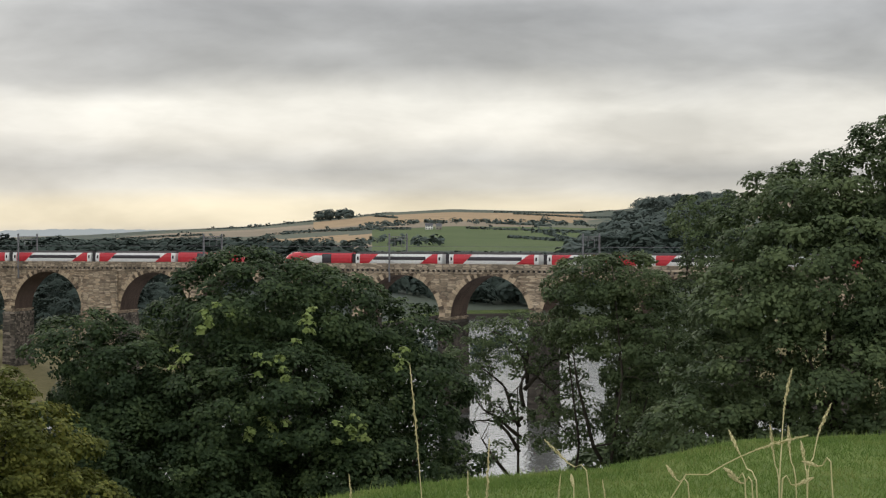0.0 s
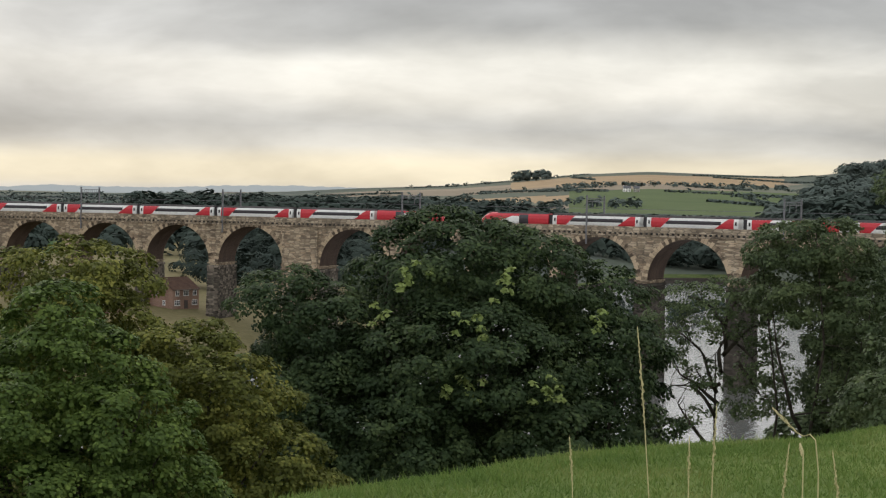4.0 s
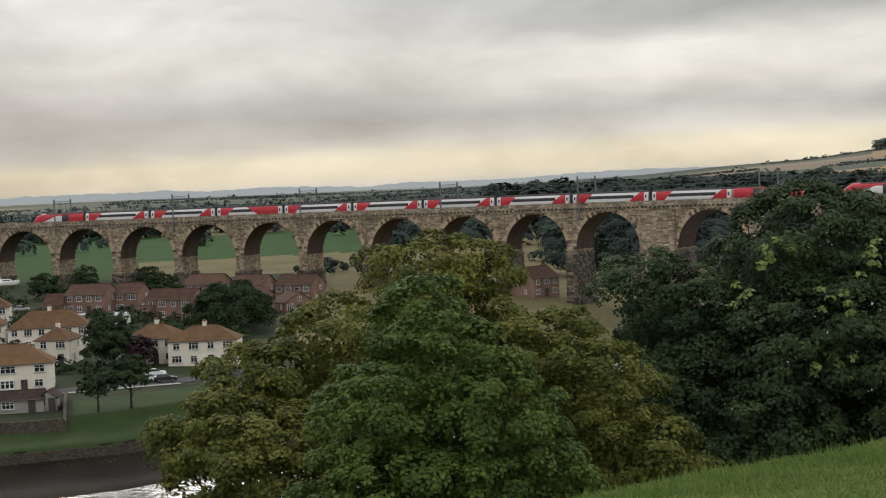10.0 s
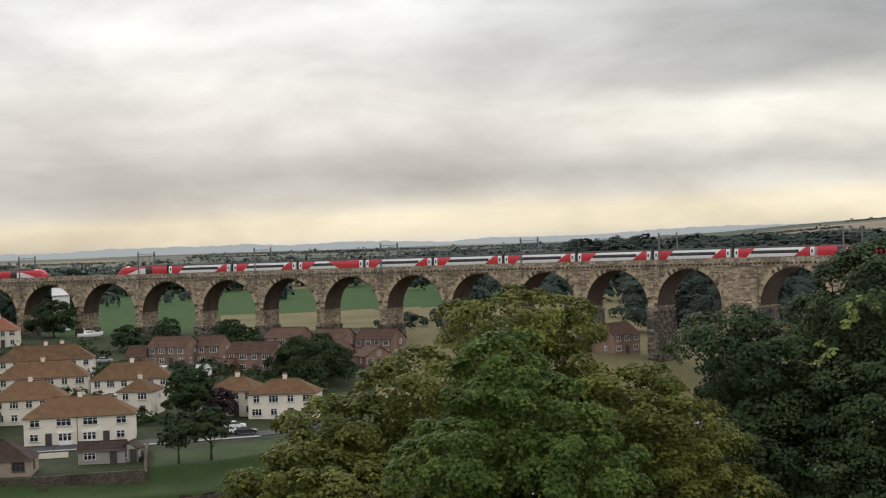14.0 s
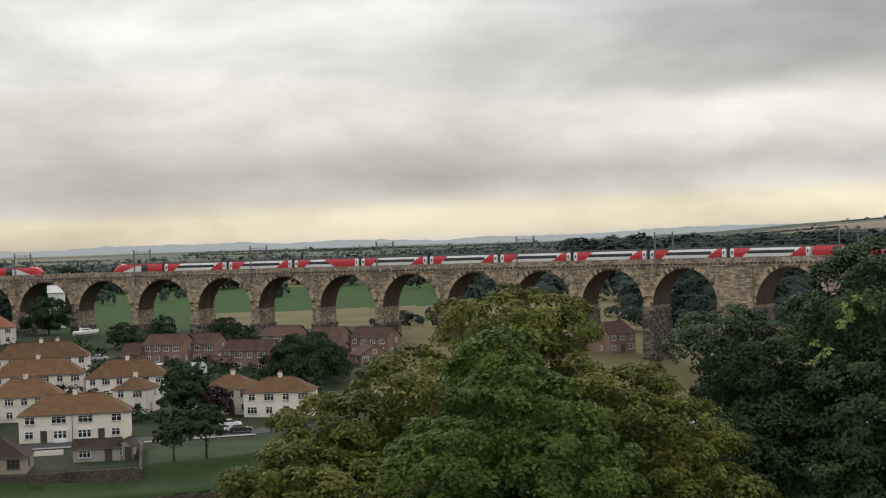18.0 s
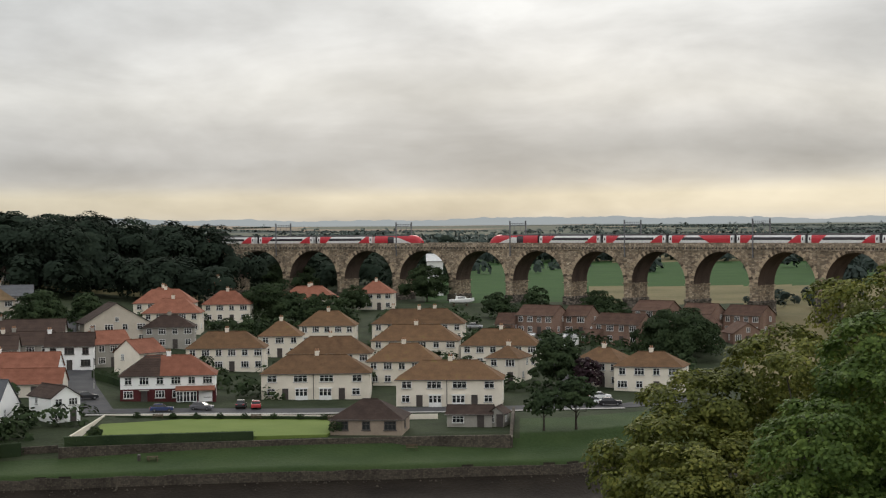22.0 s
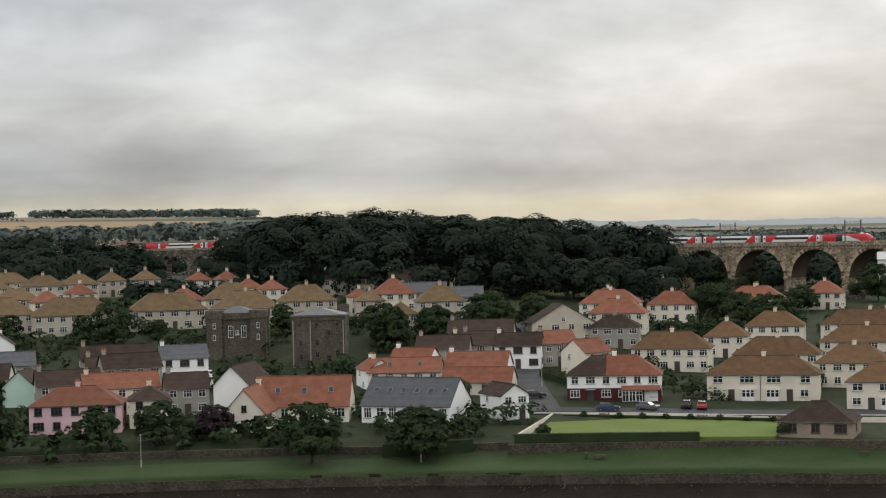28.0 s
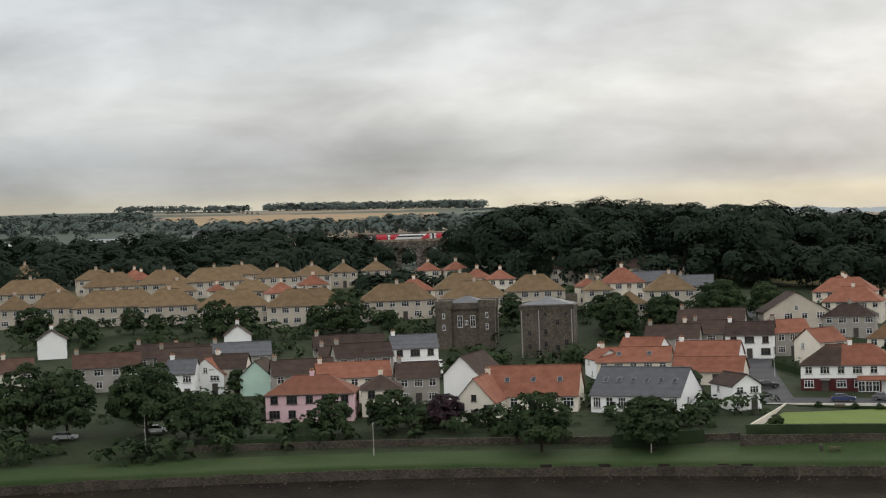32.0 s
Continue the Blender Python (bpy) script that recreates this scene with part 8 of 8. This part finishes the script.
def hedgerows():
    rng = np.random.default_rng(77)
    out = []
    for _ in range(70):
        a, d = rng.uniform(-9, 76), 950 + 2600 * rng.random() ** 0.8
        x, y = polar(a, d)
        ang = rng.choice([0.35, 1.9]) + rng.normal(scale=0.25)
        n = int(rng.uniform(30, 90))
        for k in range(n):
            px, py = x + math.cos(ang) * k * 4.5, y + math.sin(ang) * k * 4.5
            if not 900 < math.hypot(px, py) < 4300 or 56 < bearing(px, py) < 67 and 1500 < math.hypot(px, py) < 3300 and k % 9:
                continue
            big = rng.random() < 0.04
            out.append((px, py, ground_z(px, py), 8 if big else 2.6, 4.5 if big else 2.6))
    return out


canopy("hedgerow", hedgerows(), 3.0, 0.7, LEAF_FAR_HAZE, "dark hedgerows and field trees in the distance", 26, "hedgerow", 4)
far = []
for a0, a1, d, n, h in ((55.6, 63.0, 3450, 300, 13), (63.6, 68, 3500, 120, 10), (55.5, 65, 1250, 150, 10), (65.5, 75, 1750, 150, 10), (67, 75, 2500, 120, 12), (55.5, 59, 1900, 40, 8), (5.0, 7.2, 3350, 10, 6), (-10, -6.6, 3050, 110, 18), (-10, -6.0, 2300, 120, 15), (-10, -5.4, 1750, 120, 13), (-10, -4.9, 1350, 120, 12), (-10, -4.4, 1080, 110, 11), (-5, 3, 2420, 90, 6), (20, 40, 2200, 90, 5), (16, 30, 1500, 40, 5), (30, 48, 1700, 70, 6), (0, 8, 1500, 70, 6), (18, 22, 1050, 30, 8), (26, 29, 1050, 12, 6), (31, 40, 1050, 30, 6), (6, 15, 1250, 110, 10), (60, 74, 1500, 45, 7)):
    far += belt(a0, a1, d, d + 160, n, h, max(4.5, h * 0.8), int(d + a0 * 7))
canopy("far_wood", far, 3.4, 0.7, LEAF_FAR_HAZE, "far copses and shelter belts on the skyline", 27, "wood", 5)
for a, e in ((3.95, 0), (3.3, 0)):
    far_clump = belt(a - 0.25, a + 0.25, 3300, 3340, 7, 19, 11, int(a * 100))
    canopy("copse", far_clump, 2.2, 1.0, LEAF_FAR_HAZE, "rounded copse standing on the hilltop", int(a * 10), "wood")


def garden_shrubs():
    """Hedges and bushes that fill the gardens between the houses."""
    rng = np.random.default_rng(31)
    homes = [o.location.copy() for o in scene.objects if o.parent is None and o.name.split(".")[0] in ("house", "stone_tower", "clubhouse", "shed", "kiosk", "car")]
    out = []
    while len(out) < 1900:
        a, d = rng.uniform(26, 74), rng.uniform(272, 470)
        x, y = polar(a, d)
        if 31 < a < 47.3 and d < 316 or 45.4 < a < 47.4 and d < 460 or a < 31.9 and d < 318:
            continue
        if any((h.x - x) ** 2 + (h.y - y) ** 2 < 64 for h in homes):
            continue
        k = int(rng.integers(1, 7))
        ang = radians(a) + rng.choice([0, math.pi / 2]) + rng.normal(scale=0.15)
        r = 0.9 + 1.3 * rng.random()
        for i in range(k):
            px, py = x + math.cos(ang) * i * r * 1.1, y + math.sin(ang) * i * r * 1.1
            if any((h.x - px) ** 2 + (h.y - py) ** 2 < 49 for h in homes):
                continue
            out.append((px, py, ground_z(px, py) - r * 0.5, r * 2.4, r))
    canopy("garden_shrubs", out, 0.75, 0.7, LEAF_TOWN, "hedges and bushes filling the gardens", 28, "shrub", 5)


garden_shrubs()


def garden_tree(az, top, foot, wide, material, label, name, seed, clear=0.0):
    """A garden tree: top and foot are height angles, wide its width in degrees."""
    d = stand(az, foot, 0.0)
    x, y = polar(az, d)
    h = d * (math.tan(radians(top)) - math.tan(radians(foot)))
    r = d * radians(wide) / 2
    lobes = [(0, 0, h * 0.57, r * 0.62, r * 0.62, h * 0.29), (r * 0.38, -r * 0.2, h * 0.38, r * 0.46, r * 0.48, h * 0.22), (-r * 0.4, 0, h * 0.36, r * 0.45, r * 0.48, h * 0.22)]
    if clear:
        lobes = [(lx, ly, h * clear + lz * (1 - clear), rx, ry, rz * (1 - clear)) for lx, ly, lz, rx, ry, rz in lobes]
    tree(name, x, y, lobes, max(0.6, 0.3 * r), 0.52, material, label, seed, group="garden trees", trunk=0.05 + 0.02 * h, limbs=4, fullness=0.9)

# ---- garden and street trees ----
garden_tree(30.30, -3.94, -5.66, 1.84, LEAF_TOWN, 'dark green garden tree among the houses', 'garden_tree', 101)
garden_tree(30.77, -5.67, -7.15, 1.32, LEAF_TOWN, 'dark green garden tree among the houses', 'garden_tree', 102, 0.3)
garden_tree(29.67, -5.27, -7.11, 1.51, LEAF_TOWN, 'dark green garden tree among the houses', 'garden_tree', 103, 0.3)
garden_tree(26.24, -3.19, -4.74, 2.90, LEAF_TOWN, 'dark green garden tree among the houses', 'garden_tree', 104)
garden_tree(27.99, -3.44, -4.11, 0.77, LEAF_TOWN, 'dark green garden tree among the houses', 'garden_tree', 105)
garden_tree(32.51, -3.72, -4.68, 2.13, LEAF_TOWN, 'dark green garden tree among the houses', 'garden_tree', 106)
garden_tree(47.65, -2.16, -3.67, 1.84, LEAF_TOWN, 'dark green garden tree among the houses', 'garden_tree', 107)
garden_tree(46.24, -2.20, -3.21, 1.06, LEAF_TOWN, 'dark green garden tree among the houses', 'garden_tree', 108)
garden_tree(49.59, -2.62, -3.74, 1.55, LEAF_TOWN, 'dark green garden tree among the houses', 'garden_tree', 109)
garden_tree(51.14, -2.51, -4.01, 1.35, LEAF_TOWN, 'dark green garden tree among the houses', 'garden_tree', 110)
garden_tree(38.21, -2.45, -3.61, 1.93, LEAF_TOWN, 'dark green garden tree among the houses', 'garden_tree', 111)
garden_tree(39.46, -2.51, -3.42, 1.45, LEAF_TOWN, 'dark green garden tree among the houses', 'garden_tree', 112)
garden_tree(39.47, -1.39, -2.46, 2.13, LEAF_TOWN, 'dark green garden tree among the houses', 'garden_tree', 113)
garden_tree(37.24, -2.16, -3.03, 1.16, LEAF_TOWN, 'dark green garden tree among the houses', 'garden_tree', 114)
garden_tree(34.73, -1.48, -2.73, 1.74, LEAF_TOWN, 'dark green garden tree among the houses', 'garden_tree', 115)
garden_tree(40.90, -3.32, -3.90, 0.87, LEAF_TOWN, 'dark green garden tree among the houses', 'garden_tree', 116)
garden_tree(50.22, -5.98, -7.77, 2.13, LEAF_TOWN, 'dark green garden tree among the houses', 'garden_tree', 117)
garden_tree(32.32, -2.43, -3.29, 1.16, LEAF_TOWN, 'dark green garden tree among the houses', 'garden_tree', 118)
garden_tree(30.98, -2.23, -3.09, 0.97, LEAF_TOWN, 'dark green garden tree among the houses', 'garden_tree', 119)
garden_tree(28.88, -2.40, -3.11, 1.16, LEAF_TOWN, 'dark green garden tree among the houses', 'garden_tree', 120)
garden_tree(29.29, -4.60, -5.78, 1.06, LEAF_PURPLE, 'small purple-leaved tree by the parked cars', 'plum_tree', 121)
garden_tree(71.30, -3.99, -6.55, 2.32, LEAF_TOWN, 'dark green garden tree among the houses', 'garden_tree', 122)
garden_tree(69.93, -4.25, -6.64, 2.13, LEAF_TOWN, 'dark green garden tree among the houses', 'garden_tree', 123)
garden_tree(67.33, -4.19, -6.68, 2.61, LEAF_TOWN, 'dark green garden tree among the houses', 'garden_tree', 124)
garden_tree(65.95, -5.21, -6.95, 1.74, LEAF_TOWN, 'dark green garden tree among the houses', 'garden_tree', 125)
garden_tree(64.73, -5.46, -7.07, 2.13, LEAF_TOWN, 'dark green garden tree among the houses', 'garden_tree', 126)
garden_tree(70.87, -2.23, -3.22, 1.32, LEAF_TOWN, 'dark green garden tree among the houses', 'garden_tree', 127)
garden_tree(69.88, -2.71, -3.35, 0.70, LEAF_TOWN, 'dark green garden tree among the houses', 'garden_tree', 128)
garden_tree(67.63, -2.37, -3.26, 0.93, LEAF_TOWN, 'dark green garden tree among the houses', 'garden_tree', 129)
garden_tree(66.89, -2.60, -3.30, 0.81, LEAF_TOWN, 'dark green garden tree among the houses', 'garden_tree', 130)
garden_tree(64.80, -2.25, -3.43, 1.55, LEAF_TOWN, 'dark green garden tree among the houses', 'garden_tree', 131)
garden_tree(63.95, -2.43, -3.43, 1.16, LEAF_TOWN, 'dark green garden tree among the houses', 'garden_tree', 132)
garden_tree(61.46, -2.53, -3.38, 0.81, LEAF_TOWN, 'dark green garden tree among the houses', 'garden_tree', 133)
garden_tree(60.48, -2.19, -3.61, 1.66, LEAF_TOWN, 'dark green garden tree among the houses', 'garden_tree', 134)
garden_tree(58.96, -2.73, -3.44, 0.62, LEAF_TOWN, 'dark green garden tree among the houses', 'garden_tree', 135)
garden_tree(54.78, -2.29, -3.45, 0.85, LEAF_TOWN, 'dark green garden tree among the houses', 'garden_tree', 136)
garden_tree(51.32, -2.50, -3.75, 1.84, LEAF_TOWN, 'dark green garden tree among the houses', 'garden_tree', 137)
garden_tree(49.61, -2.71, -3.70, 1.55, LEAF_TOWN, 'dark green garden tree among the houses', 'garden_tree', 138)
garden_tree(47.79, -2.04, -3.85, 1.93, LEAF_TOWN, 'dark green garden tree among the houses', 'garden_tree', 139)
garden_tree(46.20, -2.27, -3.51, 1.16, LEAF_TOWN, 'dark green garden tree among the houses', 'garden_tree', 140)
garden_tree(64.22, -4.53, -5.48, 0.77, LEAF_TOWN, 'dark green garden tree among the houses', 'garden_tree', 141)
garden_tree(43.89, -2.34, -3.09, 1.16, LEAF_TOWN, 'dark green garden tree among the houses', 'garden_tree', 142)
garden_tree(69.22, -2.59, -3.34, 0.77, LEAF_TOWN, 'dark green garden tree among the houses', 'garden_tree', 143)
garden_tree(61.09, -5.63, -7.06, 1.64, LEAF_TOWN, 'leafy garden tree beside the riverside lawn', 'garden_tree', 144)
garden_tree(59.06, -5.52, -6.95, 1.74, LEAF_TOWN, 'leafy garden tree beside the riverside lawn', 'garden_tree', 145)
garden_tree(50.10, -5.95, -7.84, 1.84, LEAF_TOWN, 'leafy garden tree beside the riverside lawn', 'garden_tree', 146)
garden_tree(48.88, -6.30, -7.05, 0.77, LEAF_TOWN, 'leafy garden tree beside the riverside lawn', 'garden_tree', 147)
garden_tree(53.93, -5.69, -7.79, 2.42, LEAF_TOWN, 'large round tree on the riverside lawn', 'garden_tree', 148)
garden_tree(57.22, -5.68, -6.92, 1.45, LEAF_PURPLE, 'dark purple-leaved tree in a garden', 'plum_tree', 149)
garden_tree(26.18, -3.15, -4.50, 2.90, LEAF_TOWN, 'rounded dark tree by the brick houses', 'garden_tree', 150)
garden_tree(27.98, -3.46, -4.17, 0.62, LEAF_TOWN, 'rounded dark tree by the brick houses', 'garden_tree', 151)
garden_tree(28.46, -2.67, -3.34, 1.16, LEAF_TOWN, 'rounded dark tree by the brick houses', 'garden_tree', 152)
garden_tree(30.83, -2.65, -3.41, 0.77, LEAF_TOWN, 'rounded dark tree by the brick houses', 'garden_tree', 153)
garden_tree(39.99, -2.11, -3.34, 2.32, LEAF_TOWN, 'dark green garden tree among the houses', 'garden_tree', 154)
garden_tree(38.87, -2.41, -3.36, 1.74, LEAF_TOWN, 'dark green garden tree among the houses', 'garden_tree', 155)

# ---- the near lawn ----
def grass_tufts():
    rng = np.random.default_rng(9)
    n = 90000
    az = rng.uniform(-18, 15, n)
    crest = np.interp(az, [a for a, b in CREST], [b for a, b in CREST])
    d = crest + 1.6 - 7.2 * rng.random(n) ** 1.4
    x, y = -d * np.sin(np.radians(az)), d * np.cos(np.radians(az))
    z = np.array([ground_z(a, b) for a, b in zip(x, y)])
    h = 0.015 + 0.03 * rng.random(n) + 0.05 * (rng.random(n) < 0.03)
    ang = rng.uniform(0, math.pi, n)
    lean = rng.normal(scale=0.03, size=(n, 2))
    w = 0.006
    v = np.empty((n, 3, 3))
    v[:, 0] = np.stack([x - w * np.cos(ang), y - w * np.sin(ang), z - 0.01], 1)
    v[:, 1] = np.stack([x + w * np.cos(ang), y + w * np.sin(ang), z - 0.01], 1)
    v[:, 2] = np.stack([x + lean[:, 0], y + lean[:, 1], z + h], 1)
    leaf_object("grass_blades", v.reshape(-1, 3), np.arange(3 * n).reshape(-1, 3), BLADE, "short green grass blades of the mown hilltop lawn", "grass", "stuff")


BLADE = foliage("grass_blade", (0.065, 0.118, 0.024), (0.115, 0.178, 0.04), (0.24, 0.25, 0.09), 0.3, 0.7)
grass_tufts()


def stalk(az0, el0, az1, el1, d, seed, droop=0.0):
    """A dry grass stem with a seed head, from its foot's bearing to its tip's."""
    rng = np.random.default_rng(seed)
    x0, y0 = polar(az0, d)
    z0 = ground_z(x0, y0)
    x1, y1 = polar(az1, d + 0.1)
    z1 = 41 + d * math.tan(radians(el1))
    thing = empty("grass_stalk", x0, y0, z0, 0, "dry straw-coloured grass stalk with a seed head", "grass stalk", "tall dry grass stalks")
    tip = Vector((x1 - x0, y1 - y0, z1 - z0))
    mid = tip * 0.5 + Vector((rng.normal(scale=0.02), 0, droop + 0.03))
    curve = [Vector((0, 0, -0.03)).lerp(mid, t).lerp(mid.lerp(tip, t), t) for t in [k / 10 for k in range(11)]]
    stem_and_head(thing, curve)


def bent_stalk(way, d):
    """A dry stem that leans or lies over, through bearings and height angles at that distance."""
    x0, y0 = polar(way[0][0], d)
    z0 = ground_z(x0, y0)
    thing = empty("grass_stalk", x0, y0, z0, 0, "bent dry grass stalk leaning over the lawn", "grass stalk", "tall dry grass stalks")
    pts = [Vector((0, 0, -0.03))]
    for k, (a, e) in enumerate(way):
        x, y = polar(a, d + 0.06 * k)
        pts.append(Vector((x - x0, y - y0, max(0.02, 41 + d * math.tan(radians(e)) - z0))))
    curve = []
    for k in range(11):
        f = k / 10 * (len(pts) - 1)
        i = min(len(pts) - 2, int(f))
        p0, p1, p2, p3 = pts[max(0, i - 1)], pts[i], pts[i + 1], pts[min(len(pts) - 1, i + 2)]
        f -= i
        curve.append(0.5 * ((2 * p1) + (p2 - p0) * f + (2 * p0 - 5 * p1 + 4 * p2 - p3) * f * f + (3 * p1 - p0 - 3 * p2 + p3) * f ** 3))
    stem_and_head(thing, curve)


def stem_and_head(thing, curve):
    bm = bmesh.new()
    tube(bm, curve, [0.0028 - 0.0001 * k for k in range(11)], 5)
    part("stem", bm, STALK, thing)
    bm = bmesh.new()
    for k in range(34):
        f = 0.66 + 0.34 * k / 33
        i = min(9, int(f * 10))
        p = curve[i].lerp(curve[i + 1], f * 10 - i)
        t = (curve[i + 1] - curve[i]).normalized()
        side = t.orthogonal().normalized()
        side.rotate(Matrix.Rotation(k * 2.4, 3, t))
        s = 0.011 * (1.15 - abs(k - 15) / 24)
        a, b, c = p - t * s * 0.3, p + side * s * 0.62 + t * s * 0.7, p + t * s * 2.0 + side * s * 0.3
        w = t.cross(side) * s * 0.32
        vs = [bm.verts.new(q) for q in (a, b + w, c, b - w)]
        bm.faces.new(vs)
    part("seed_head", bm, STALK, thing, "pale feathery seed head")


stalk(-1.33, 0.00, -0.48, -4.56, 6.0, 500, 0.00)
stalk(-3.19, 0.00, -3.20, -7.14, 6.0, 501, 0.00)
stalk(1.71, 0.00, 1.83, -8.34, 7.0, 508, 0.00)
stalk(-2.26, 0.00, -2.24, -8.23, 7.0, 509, 0.00)
stalk(-5.15, 0.00, -5.63, -8.35, 6.0, 514, 0.00)
stalk(-7.64, 0.00, -7.06, -8.51, 6.0, 516, 0.00)

bent_stalk([(-9.44, -9.03), (-10.75, -8.15), (-11.77, -7.62), (-12.88, -7.22), (-13.98, -6.98)], 5.5)
bent_stalk([(-6.57, -8.56), (-5.92, -7.93), (-5.05, -7.16)], 6.2)
bent_stalk([(-12.98, -8.83), (-13.03, -7.25), (-13.12, -5.76), (-13.34, -4.67)], 6)
bent_stalk([(-13.89, -8.52), (-14.07, -7.50), (-14.25, -6.66), (-14.61, -5.82)], 6)
bent_stalk([(-12.33, -8.85), (-11.96, -7.93), (-11.59, -7.29), (-11.33, -6.81)], 5.8)
bent_stalk([(-13.47, -8.72), (-13.25, -7.52), (-13.17, -6.54)], 6.3)
bent_stalk([(-12.88, -8.74), (-12.70, -7.63), (-12.55, -6.52)], 6.4)
bent_stalk([(-13.21, -8.73), (-13.62, -8.46), (-14.20, -8.25)], 5.4)
bent_stalk([(-13.84, -8.71), (-13.76, -7.79), (-13.61, -7.05)], 6.2)
bent_stalk([(-12.00, -8.77), (-11.68, -8.26), (-11.25, -8.01)], 5.6)
bent_stalk([(-14.82, -8.15), (-14.38, -7.80), (-13.83, -7.71)], 5.6)
bent_stalk([(-6.11, -8.98), (-6.07, -8.68), (-5.99, -8.34)], 6)
bent_stalk([(-9.91, -8.83), (-9.49, -8.39), (-9.11, -7.95)], 6.4)
bent_stalk([(-12.24, -8.83), (-11.85, -8.44), (-11.40, -8.23)], 5.6)
